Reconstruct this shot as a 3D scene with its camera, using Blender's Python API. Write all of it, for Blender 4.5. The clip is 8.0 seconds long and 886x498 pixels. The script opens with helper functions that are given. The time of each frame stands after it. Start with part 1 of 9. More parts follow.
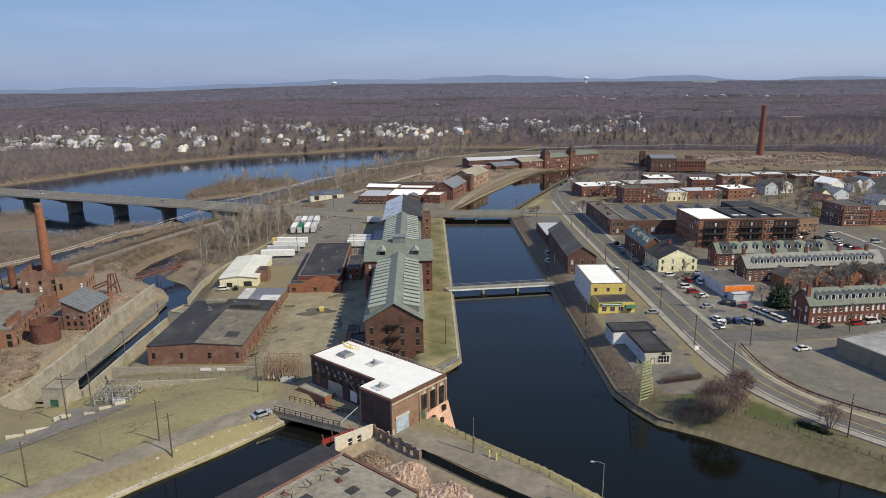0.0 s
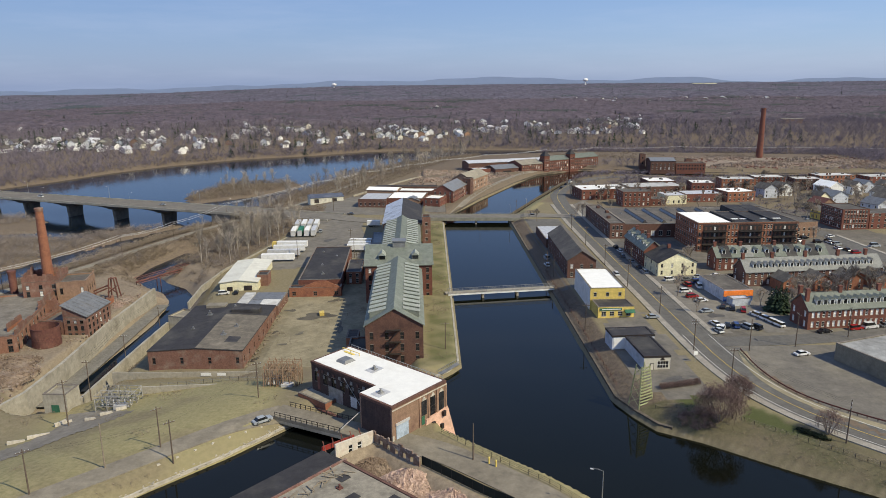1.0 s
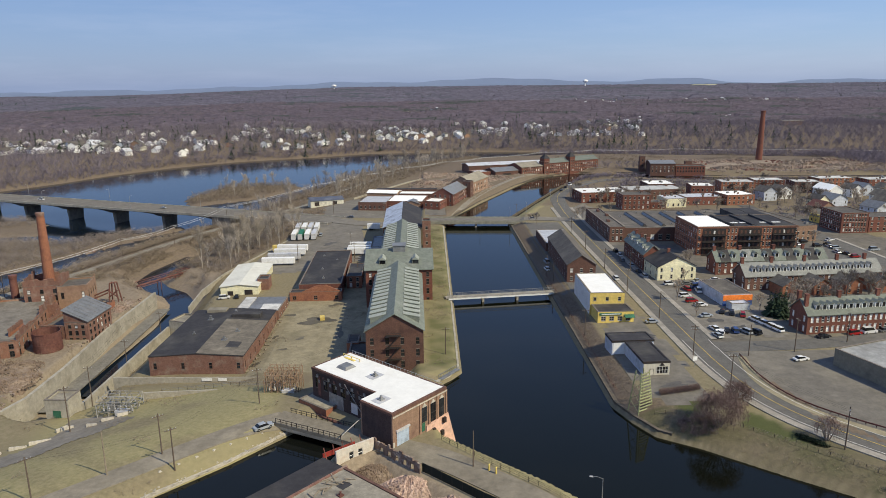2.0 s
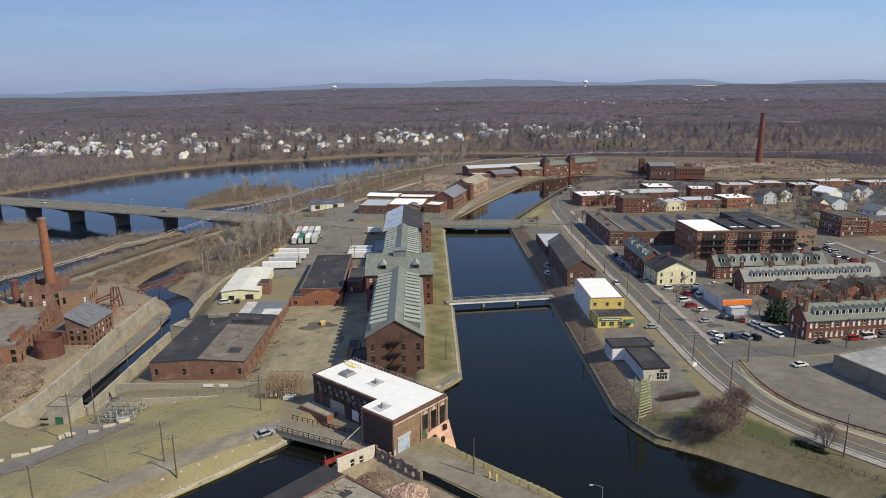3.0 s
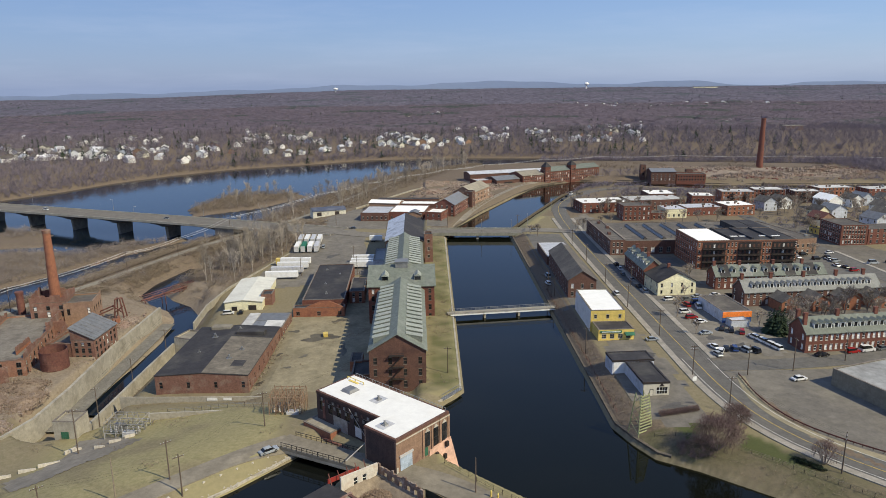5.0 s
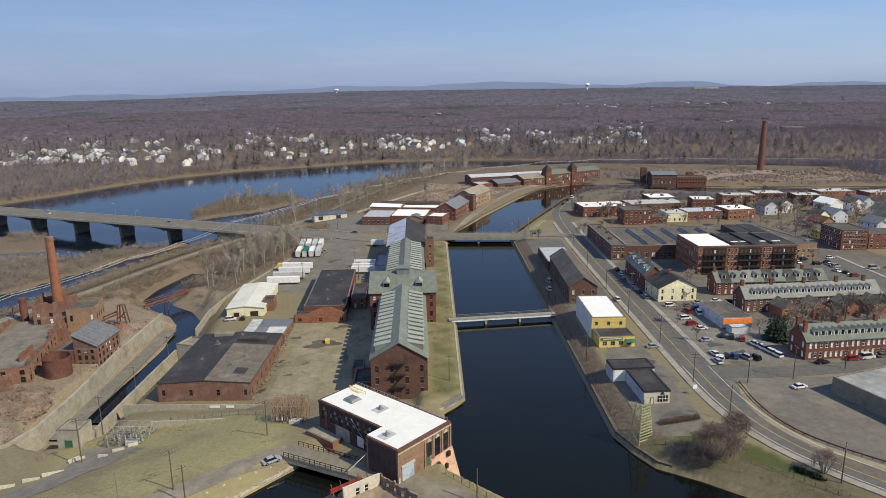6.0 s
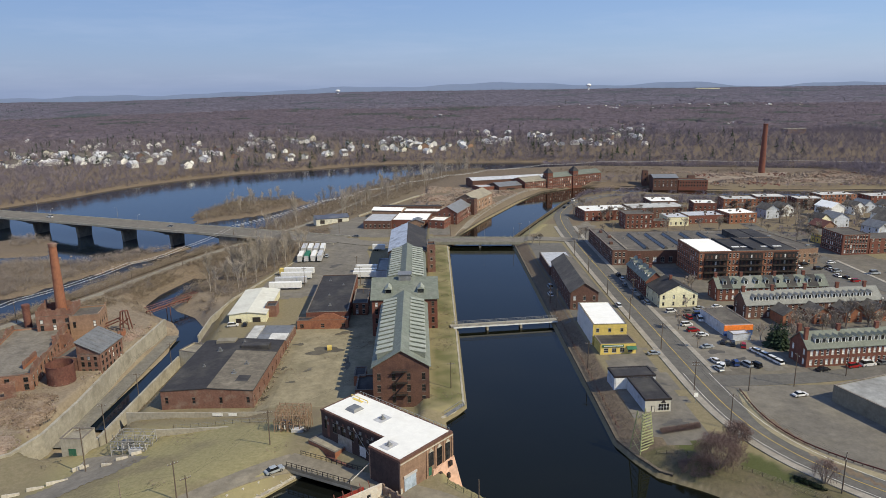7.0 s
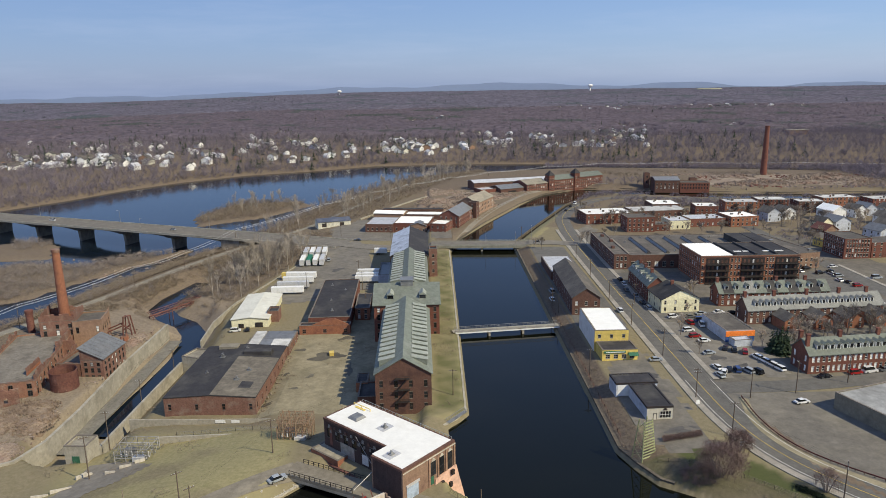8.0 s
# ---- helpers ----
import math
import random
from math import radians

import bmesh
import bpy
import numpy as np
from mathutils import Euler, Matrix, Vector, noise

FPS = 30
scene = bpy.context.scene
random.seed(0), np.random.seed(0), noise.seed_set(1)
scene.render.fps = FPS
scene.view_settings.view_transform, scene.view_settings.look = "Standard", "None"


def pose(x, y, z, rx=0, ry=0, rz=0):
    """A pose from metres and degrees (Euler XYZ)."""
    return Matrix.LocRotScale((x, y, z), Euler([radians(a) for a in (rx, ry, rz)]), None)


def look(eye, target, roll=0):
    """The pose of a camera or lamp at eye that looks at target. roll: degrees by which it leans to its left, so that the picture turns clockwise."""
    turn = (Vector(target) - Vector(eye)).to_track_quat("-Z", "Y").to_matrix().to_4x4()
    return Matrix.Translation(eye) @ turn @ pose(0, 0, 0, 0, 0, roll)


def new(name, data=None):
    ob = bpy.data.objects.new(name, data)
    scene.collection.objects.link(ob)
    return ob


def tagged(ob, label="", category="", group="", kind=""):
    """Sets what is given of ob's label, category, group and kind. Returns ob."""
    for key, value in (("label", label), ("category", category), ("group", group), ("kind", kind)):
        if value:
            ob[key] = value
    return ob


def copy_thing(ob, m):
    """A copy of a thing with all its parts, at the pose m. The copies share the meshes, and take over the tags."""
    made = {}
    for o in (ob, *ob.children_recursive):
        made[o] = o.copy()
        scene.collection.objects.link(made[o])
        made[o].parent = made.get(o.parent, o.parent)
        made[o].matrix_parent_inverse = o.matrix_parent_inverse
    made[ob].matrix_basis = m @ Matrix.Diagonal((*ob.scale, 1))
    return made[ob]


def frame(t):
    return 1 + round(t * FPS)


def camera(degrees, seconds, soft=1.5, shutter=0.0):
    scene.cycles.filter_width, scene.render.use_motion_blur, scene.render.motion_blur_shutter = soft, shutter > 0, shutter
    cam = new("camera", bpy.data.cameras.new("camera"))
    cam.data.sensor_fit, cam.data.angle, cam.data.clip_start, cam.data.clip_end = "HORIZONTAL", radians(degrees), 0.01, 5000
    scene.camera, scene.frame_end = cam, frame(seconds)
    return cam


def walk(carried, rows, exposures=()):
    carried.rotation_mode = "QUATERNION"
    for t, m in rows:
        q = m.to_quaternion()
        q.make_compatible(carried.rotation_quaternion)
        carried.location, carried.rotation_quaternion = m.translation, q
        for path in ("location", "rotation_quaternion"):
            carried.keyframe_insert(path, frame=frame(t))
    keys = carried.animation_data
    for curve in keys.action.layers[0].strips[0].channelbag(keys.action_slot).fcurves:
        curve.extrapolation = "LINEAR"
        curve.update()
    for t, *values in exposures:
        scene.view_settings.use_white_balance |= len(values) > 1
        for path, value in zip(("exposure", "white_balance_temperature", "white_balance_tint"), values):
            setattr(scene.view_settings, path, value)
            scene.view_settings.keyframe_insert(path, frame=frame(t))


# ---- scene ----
cam = camera(66.0, 8.0, soft=0.7)
PATH = [
    (0.0, -0.358, 1.415, 81.928, 76.171, 0.496, -1.092),
    (0.5, -0.376, 1.259, 82.577, 76.230, 0.499, -1.105),
    (1.0, -0.396, 1.103, 83.266, 76.281, 0.504, -1.114),
    (1.5, -0.420, 0.942, 84.003, 76.324, 0.510, -1.118),
    (2.0, -0.448, 0.773, 84.798, 76.361, 0.519, -1.117),
    (2.5, -0.478, 0.595, 85.657, 76.393, 0.529, -1.111),
    (3.0, -0.511, 0.408, 86.589, 76.422, 0.542, -1.100),
    (3.5, -0.547, 0.214, 87.597, 76.448, 0.556, -1.083),
    (4.0, -0.585, 0.015, 88.683, 76.472, 0.571, -1.061),
    (4.5, -0.627, -0.184, 89.844, 76.495, 0.589, -1.034),
    (5.0, -0.671, -0.376, 91.073, 76.516, 0.609, -1.000),
    (5.5, -0.717, -0.553, 92.354, 76.535, 0.630, -0.961),
    (6.0, -0.766, -0.707, 93.668, 76.552, 0.653, -0.916),
    (6.5, -0.818, -0.828, 94.986, 76.567, 0.678, -0.864),
    (7.0, -0.871, -0.901, 96.272, 76.578, 0.705, -0.806),
    (7.5, -0.927, -0.915, 97.478, 76.585, 0.734, -0.742),
    (8.0, -0.985, -0.854, 98.549, 76.587, 0.764, -0.670),
]
walk(cam, [(t, pose(x, y, z, rx, 0, rz) @ pose(0, 0, 0, 0, 0, -ry)) for t, x, y, z, rx, ry, rz in PATH], [(0.0, -0.05, 6500, 10), (8.0, -0.05, 6500, 10)])

# ---------- world, sun ----------
SUN_AZ = radians(-34)      # direction towards the sun in the plan
SUN_EL = radians(43)
world = bpy.data.worlds.new("sky")
scene.world = world
world.use_nodes = True
wn, wl = world.node_tree.nodes, world.node_tree.links
sky = wn.new("ShaderNodeTexSky")
sky.sky_type = "NISHITA"
sky.sun_disc = False
sky.sun_elevation = SUN_EL
sky.sun_rotation = SUN_AZ - math.pi / 2
sky.air_density, sky.dust_density, sky.ozone_density = 1.0, 0.6, 3.0
wn["Background"].inputs[1].default_value = 0.10
tint = wn.new("ShaderNodeMixRGB")
tint.inputs[0].default_value, tint.inputs[2].default_value = 0.5, (2.3, 3.9, 8.3, 1)  # even haze over the blue
wl.new(sky.outputs[0], tint.inputs[1])
# thin cirrus drawn out along the horizon
way, stretch, wisp, thin, veil = wn.new("ShaderNodeTexCoord"), wn.new("ShaderNodeMapping"), wn.new("ShaderNodeTexNoise"), wn.new("ShaderNodeMapRange"), wn.new("ShaderNodeMixRGB")
stretch.inputs["Scale"].default_value, stretch.inputs["Rotation"].default_value = (2.2, 2.2, 17.0), (0, radians(7), 0)
wisp.inputs["Scale"].default_value, wisp.inputs["Detail"].default_value, wisp.inputs["Roughness"].default_value = 1.6, 7, 0.6
thin.inputs[1].default_value, thin.inputs[2].default_value, thin.inputs[4].default_value = 0.48, 0.80, 0.22
veil.inputs[2].default_value = (6.0, 6.8, 8.8, 1)
wl.new(way.outputs["Generated"], stretch.inputs["Vector"])
wl.new(stretch.outputs[0], wisp.inputs["Vector"])
wl.new(wisp.outputs[0], thin.inputs[0])
wl.new(thin.outputs[0], veil.inputs[0])
wl.new(tint.outputs[0], veil.inputs[1])
wl.new(veil.outputs[0], wn["Background"].inputs[0])
sun = new("sun", bpy.data.lights.new("sun", "SUN"))
sun.data.energy, sun.data.angle, sun.data.color = 5.0, radians(0.5), (1.0, 0.90, 0.66)
sun.matrix_world = look((0, 0, 200), (-math.cos(SUN_EL) * math.cos(SUN_AZ), -math.cos(SUN_EL) * math.sin(SUN_AZ), 200 - math.sin(SUN_EL)))


# ---------- materials ----------
DIM = 0.82


def mat(name, c1, c2=None, c3=None, scale=1.5, big=0.12, rough=0.85, metal=0.0, bump=0.25, vary=0.12, spec=0.3, grit=0.3):
    """A surface with grain at one scale, stains of colour c3 at a larger one, and a little change from piece to piece."""
    m = bpy.data.materials.new(name)
    m.use_nodes = True
    n, l = m.node_tree.nodes, m.node_tree.links
    b = n["Principled BSDF"]
    c2 = c2 or tuple(v * 0.75 for v in c1)
    dim = DIM if max(c1) < 0.5 else 1.0
    c3 = c3 or tuple(v * 0.6 for v in c1)
    c1, c2, c3 = (tuple(v * dim for v in c) for c in (c1, c2, c3))
    tc = n.new("ShaderNodeTexCoord")
    n1, n2 = n.new("ShaderNodeTexNoise"), n.new("ShaderNodeTexNoise")
    for k, s, d in ((n1, scale, 6), (n2, big, 5)):
        k.inputs["Scale"].default_value, k.inputs["Detail"].default_value = s, d
        k.inputs["Roughness"].default_value = 0.65
        l.new(tc.outputs["Object"], k.inputs["Vector"])
    r1, r2 = n.new("ShaderNodeMapRange"), n.new("ShaderNodeMapRange")
    for k, src, lo, hi in ((r1, n1, 0.35, 0.65), (r2, n2, 0.5, 0.72)):
        k.inputs[1].default_value, k.inputs[2].default_value = lo, hi
        l.new(src.outputs[0], k.inputs[0])
    m1, m2, m3 = (n.new("ShaderNodeMixRGB") for _ in range(3))
    m1.inputs[1].default_value, m1.inputs[2].default_value = (*c1, 1), (*c2, 1)
    l.new(r1.outputs[0], m1.inputs[0])
    m2.inputs[2].default_value = (*c3, 1)
    l.new(r2.outputs[0], m2.inputs[0])
    l.new(m1.outputs[0], m2.inputs[1])
    oi, hs = n.new("ShaderNodeObjectInfo"), n.new("ShaderNodeMapRange")
    hs.inputs[3].default_value, hs.inputs[4].default_value = 1 - vary, 1 + vary
    l.new(oi.outputs["Random"], hs.inputs[0])
    m3.blend_type, m3.inputs[0].default_value = "MULTIPLY", 1
    n3, r3, m4 = n.new("ShaderNodeTexNoise"), n.new("ShaderNodeMapRange"), n.new("ShaderNodeMath")
    n3.inputs["Scale"].default_value, n3.inputs["Detail"].default_value, n3.inputs["Roughness"].default_value = scale * 0.35, 7, 0.8
    l.new(tc.outputs["Object"], n3.inputs["Vector"])
    r3.inputs[1].default_value, r3.inputs[2].default_value, r3.inputs[3].default_value, r3.inputs[4].default_value = 0.3, 0.7, 1 - grit, 1 + grit * 0.8
    l.new(n3.outputs[0], r3.inputs[0])
    m4.operation = "MULTIPLY"
    l.new(r3.outputs[0], m4.inputs[0])
    l.new(hs.outputs[0], m4.inputs[1])
    l.new(m2.outputs[0], m3.inputs[1])
    l.new(m4.outputs[0], m3.inputs[2])
    l.new(m3.outputs[0], b.inputs["Base Color"])
    b.inputs["Roughness"].default_value, b.inputs["Metallic"].default_value = rough, metal
    b.inputs["Specular IOR Level"].default_value = spec
    if bump:
        bp = n.new("ShaderNodeBump")
        bp.inputs["Strength"].default_value, bp.inputs["Distance"].default_value = bump, 0.05
        l.new(n1.outputs[0], bp.inputs["Height"])
        l.new(bp.outputs[0], b.inputs["Normal"])
    return m


def water_mat(name, deep, ripple, tint=(1, 1, 1)):
    m = bpy.data.materials.new(name)
    m.use_nodes = True
    n, l = m.node_tree.nodes, m.node_tree.links
    b = n["Principled BSDF"]
    b.inputs["Base Color"].default_value = (*deep, 1)
    b.inputs["Roughness"].default_value = 0.06
    b.inputs["IOR"].default_value = 1.33
    b.inputs["Specular Tint"].default_value = (*tint, 1)
    tc = n.new("ShaderNodeTexCoord")
    n1, n2 = n.new("ShaderNodeTexNoise"), n.new("ShaderNodeTexNoise")
    n1.inputs["Scale"].default_value, n1.inputs["Detail"].default_value = 0.9, 4
    n2.inputs["Scale"].default_value, n2.inputs["Detail"].default_value = 0.025, 3
    ad = n.new("ShaderNodeMath")
    ad.operation = "MULTIPLY"
    bp = n.new("ShaderNodeBump")
    bp.inputs["Strength"].default_value, bp.inputs["Distance"].default_value = ripple, 0.12
    l.new(tc.outputs["Object"], n1.inputs["Vector"])
    l.new(tc.outputs["Object"], n2.inputs["Vector"])
    l.new(n1.outputs[0], ad.inputs[0])
    l.new(n2.outputs[0], ad.inputs[1])
    l.new(ad.outputs[0], bp.inputs["Height"])
    l.new(bp.outputs[0], b.inputs["Normal"])
    return m


BRICK = mat("red_brick", (0.24, 0.092, 0.065), (0.165, 0.07, 0.052), (0.13, 0.06, 0.05), 2.5, 0.25)
BRICK_OLD = mat("weathered_brick", (0.285, 0.15, 0.11), (0.185, 0.098, 0.075), (0.32, 0.235, 0.185), 2.0, 0.3)
BRICK_DARK = mat("brown_brick", (0.19, 0.10, 0.075), (0.13, 0.07, 0.055), (0.09, 0.05, 0.045), 2.5, 0.2)
BRICK_ORANGE = mat("orange_brick", (0.39, 0.165, 0.095), (0.28, 0.12, 0.072), (0.24, 0.10, 0.07), 2.5, 0.25)
BRICK_TAN = mat("tan_brick", (0.40, 0.26, 0.18), (0.30, 0.19, 0.13), (0.25, 0.15, 0.11), 2.5, 0.25)
PINK = mat("pink_render", (0.72, 0.46, 0.34), (0.62, 0.38, 0.28), (0.55, 0.36, 0.28), 1.2, 0.3)
STONE = mat("pale_stone", (0.52, 0.48, 0.40), (0.42, 0.38, 0.32), (0.30, 0.27, 0.22), 1.5, 0.3)
CONCRETE = mat("concrete", (0.48, 0.44, 0.36), (0.40, 0.37, 0.30), (0.30, 0.27, 0.21), 1.0, 0.12)
WHITE_ROOF = mat("white_membrane", (0.88, 0.87, 0.82), (0.84, 0.83, 0.78), (0.77, 0.75, 0.68), 0.8, 0.15, 0.6, bump=0.05, grit=0.08)
WHITE = mat("white_paint", (0.78, 0.78, 0.76), (0.70, 0.70, 0.68), (0.60, 0.60, 0.57), 2, 0.3, 0.5, bump=0.05, grit=0.12)
BLIND = mat("window_blind", (0.70, 0.69, 0.66), (0.62, 0.61, 0.58), None, 2, 0.3, 0.6, bump=0, grit=0.1)
CREAM = mat("cream_paint", (0.80, 0.76, 0.52), (0.72, 0.68, 0.46), (0.62, 0.58, 0.42), 2, 0.3, 0.6, bump=0.05)
YELLOW = mat("yellow_paint", (0.70, 0.53, 0.15), (0.61, 0.46, 0.13), (0.58, 0.44, 0.12), 2, 0.3, 0.6, bump=0.05)
ORANGE = mat("orange_paint", (0.80, 0.22, 0.04), (0.70, 0.19, 0.04), None, 2, 0.3, 0.6, bump=0.05)
BLUE = mat("blue_paint", (0.08, 0.16, 0.42), (0.06, 0.13, 0.36), None, 2, 0.3, 0.5, bump=0.05)
PALE_BLUE = mat("pale_blue_cladding", (0.50, 0.535, 0.59), (0.45, 0.48, 0.535), None, 2, 0.3, 0.5, bump=0.05)
RED = mat("red_paint", (0.40, 0.05, 0.04), (0.32, 0.05, 0.04), (0.22, 0.08, 0.06), 2, 0.5, 0.5, bump=0.1)
GREEN = mat("green_paint", (0.06, 0.20, 0.12), None, None, 2, 0.3, 0.5, bump=0.05)
SLATE = mat("green_slate", (0.21, 0.235, 0.20), (0.165, 0.185, 0.155), (0.24, 0.255, 0.225), 1.5, 0.2, 0.7)
TAR = mat("tar_roof", (0.055, 0.052, 0.055), (0.042, 0.04, 0.043), (0.10, 0.095, 0.085), 1.0, 0.10, 0.8)
TAR_GREY = mat("gravel_roof", (0.14, 0.125, 0.11), (0.10, 0.09, 0.08), (0.20, 0.18, 0.15), 1.0, 0.10, 0.9)
TAN_ROOF = mat("faded_felt", (0.34, 0.31, 0.24), (0.28, 0.25, 0.20), (0.20, 0.18, 0.15), 1.0, 0.12, 0.9)
METAL_ROOF = mat("metal_roof", (0.28, 0.285, 0.285), (0.23, 0.235, 0.235), (0.26, 0.25, 0.24), 1.2, 0.15, 0.45, 0.3)
LIGHT_METAL = mat("light_metal", (0.62, 0.62, 0.62), (0.54, 0.54, 0.54), (0.46, 0.44, 0.42), 1.2, 0.2, 0.45, 0.2)
RUST = mat("rust", (0.20, 0.085, 0.065), (0.14, 0.06, 0.05), (0.24, 0.12, 0.09), 1.5, 0.3, 0.8)
STEEL = mat("galvanised_steel", (0.42, 0.42, 0.41), (0.34, 0.34, 0.33), None, 2, 0.4, 0.5, 0.4, 0.05)
DARK = mat("dark_iron", (0.045, 0.04, 0.038), (0.035, 0.03, 0.03), (0.08, 0.05, 0.04), 2, 0.5, 0.6, bump=0.1)
WOOD_POLE = mat("weathered_pole", (0.17, 0.13, 0.10), (0.12, 0.09, 0.07), None, 6, 0.8, 0.9)
WOOD = mat("grey_timber", (0.36, 0.30, 0.22), (0.28, 0.23, 0.17), None, 4, 0.6, 0.9)
ASPHALT = mat("asphalt", (0.155, 0.147, 0.134), (0.13, 0.124, 0.112), (0.17, 0.158, 0.14), 1.2, 0.08, 0.9, bump=0.1)
OLD_ASPHALT = mat("worn_asphalt", (0.22, 0.20, 0.17), (0.18, 0.165, 0.14), (0.26, 0.235, 0.19), 0.6, 0.07, 0.9, bump=0.1)
FRAME_GREY = mat("grey_window_frame", (0.34, 0.33, 0.31), (0.27, 0.26, 0.245), None, 2, 0.3, 0.6, bump=0, vary=0.35)
FRAME_MILL = mat("dark_red_window_frame", (0.13, 0.085, 0.07), (0.10, 0.068, 0.058), None, 2, 0.3, 0.7, bump=0, vary=0.3)
# dark brick, made deeper still by shade put into its colour
BRICK_SHADED = mat("shaded_dark_brick", (0.10, 0.064, 0.056), (0.07, 0.046, 0.042), (0.055, 0.04, 0.038), 2.5, 0.2)
COPING = mat("weathered_coping", (0.25, 0.215, 0.18), (0.19, 0.165, 0.14), None, 1.5, 0.3, 0.9)
DIRT = mat("yard_dirt", (0.335, 0.29, 0.19), (0.27, 0.235, 0.155), (0.215, 0.19, 0.12), 0.5, 0.06, 0.95)
PAVING = mat("pavement_concrete", (0.42, 0.385, 0.33), (0.36, 0.33, 0.28), (0.28, 0.255, 0.21), 1.0, 0.15, 0.9, bump=0.1)
LINE_W = mat("white_line", (0.62, 0.61, 0.57), (0.45, 0.44, 0.40), None, 2, 0.5, 0.8, bump=0)
LINE_Y = mat("yellow_line", (0.60, 0.44, 0.10), (0.45, 0.34, 0.10), None, 2, 0.5, 0.8, bump=0)
GLASS = mat("window_glass", (0.03, 0.033, 0.036), (0.02, 0.022, 0.025), (0.06, 0.06, 0.06), 0.8, 0.5, 0.12, 0, 0.0, 0.5, 0.5)
RUBBLE_PINK = mat("pink_rubble", (0.55, 0.41, 0.335), (0.33, 0.225, 0.18), (0.44, 0.34, 0.265), 3.5, 0.25, 0.95, bump=.8)
RUBBLE_TAN = mat("tan_rubble", (0.38, 0.305, 0.24), (0.24, 0.185, 0.15), (0.29, 0.185, 0.14), 1.5, 0.1, 0.95)
BARK = mat("bare_bark", (0.36, 0.305, 0.25), (0.28, 0.235, 0.195), (0.42, 0.37, 0.32), 2, 0.2, 0.9, bump=0, vary=0.3)
TWIG_RED = mat("reddish_twigs", (0.27, 0.185, 0.165), (0.205, 0.14, 0.125), None, 2, 0.2, 0.9, bump=0, vary=0.15)
# bare twigs of the woods: distance haze is mixed into these base colours
TWIG_FAR = mat("hazed_bare_woods", (0.228, 0.195, 0.232), (0.186, 0.162, 0.198), (0.238, 0.21, 0.232), 0.35, 0.008, 0.95, bump=0, vary=0)
TWIG_MID = mat("hazed_mauve_woods", (0.205, 0.165, 0.185), (0.165, 0.136, 0.158), (0.215, 0.178, 0.185), 0.2, 0.005, 0.95, bump=0, vary=0)
TWIG_HAZED = mat("hazed_lilac_woods", (0.185, 0.170, 0.218), (0.160, 0.150, 0.196), (0.175, 0.165, 0.21), 0.2, 0.004, 0.95, bump=0, vary=0)
TWIG_BANK = mat("grey_brown_twigs", (0.30, 0.26, 0.235), (0.23, 0.195, 0.175), (0.34, 0.29, 0.24), 2, 0.06, 0.95, bump=0, vary=0)
SCRUB = mat("dry_scrub", (0.30, 0.245, 0.18), (0.22, 0.175, 0.13), (0.25, 0.19, 0.15), 2, 0.05, 0.95, bump=0, vary=0)
PINE = mat("pine_needles", (0.030, 0.050, 0.026), (0.022, 0.037, 0.021), None, 1, 0.1, 0.95, bump=0, vary=0.3)
WATER_RIVER = water_mat("river_water", (0.007, 0.012, 0.020), 0.28, (0.82, 0.86, 0.9))
WATER_CANAL = water_mat("canal_water", (0.005, 0.0058, 0.0036), 0.08, (0.42, 0.42, 0.34))
WATER_DARK = water_mat("still_dark_water", (0.006, 0.007, 0.006), 0.05, (0.5, 0.5, 0.45))


# ---------- mesh helpers ----------
class Boxes:
    """Gathers boxes, prisms and tapered bars for one mesh."""

    def __init__(self):
        self.v, self.f, self.m = [], [], []

    def poly(self, vs, fs, k=0):
        o = len(self.v)
        self.v += [tuple(p) for p in vs]
        self.f += [tuple(o + i for i in f) for f in fs]
        self.m += [k] * len(fs)
        return self

    def box(self, x0, x1, y0, y1, z0, z1, k=0):
        return self.poly([(x, y, z) for z in (z0, z1) for x, y in ((x0, y0), (x1, y0), (x1, y1), (x0, y1))],
                         [(3, 2, 1, 0), (4, 5, 6, 7), (0, 1, 5, 4), (1, 2, 6, 5), (2, 3, 7, 6), (3, 0, 4, 7)], k)

    def prism(self, base, top, k=0):
        """base, top: rings of equally many points, anticlockwise from above."""
        n = len(base)
        return self.poly(list(base) + list(top), [tuple(range(n - 1, -1, -1)), tuple(range(n, 2 * n))] +
                         [(i, (i + 1) % n, n + (i + 1) % n, n + i) for i in range(n)], k)

    def rod(self, a, b, ra, rb=None, n=5, k=0):
        a, b = Vector(a), Vector(b)
        rb = ra if rb is None else rb
        w = (b - a).normalized()
        u = w.orthogonal().normalized()
        s = w.cross(u)
        ring = lambda c, r: [c + (u * math.cos(q) + s * math.sin(q)) * r for q in (2 * math.pi * i / n for i in range(n))]
        return self.prism(ring(a, ra), ring(b, rb), k)

    def moved(self, m):
        self.v = [tuple(m @ Vector(p)) for p in self.v]
        return self

    def add(self, other, m=None):
        return self.poly([m @ Vector(p) for p in other.v] if m else other.v, other.f)

    def mesh(self, name, *mats):
        me = bpy.data.meshes.new(name)
        me.from_pydata(self.v, [], self.f)
        for k in mats:
            me.materials.append(k)
        if len(mats) > 1:
            me.polygons.foreach_set("material_index", self.m)
        me.update()
        return me


def part(name, b, mats, parent, label=""):
    mats = mats if isinstance(mats, (tuple, list)) else (mats,)
    ob = new(name, b if isinstance(b, bpy.types.Mesh) else b.mesh(name, *mats))
    ob.parent = parent
    if label:
        ob["label"] = label
    return ob


def thing(name, m, label, category, group=""):
    ob = new(name)
    ob.empty_display_size = 0.5
    ob.matrix_basis = m
    return tagged(ob, label, category, group)


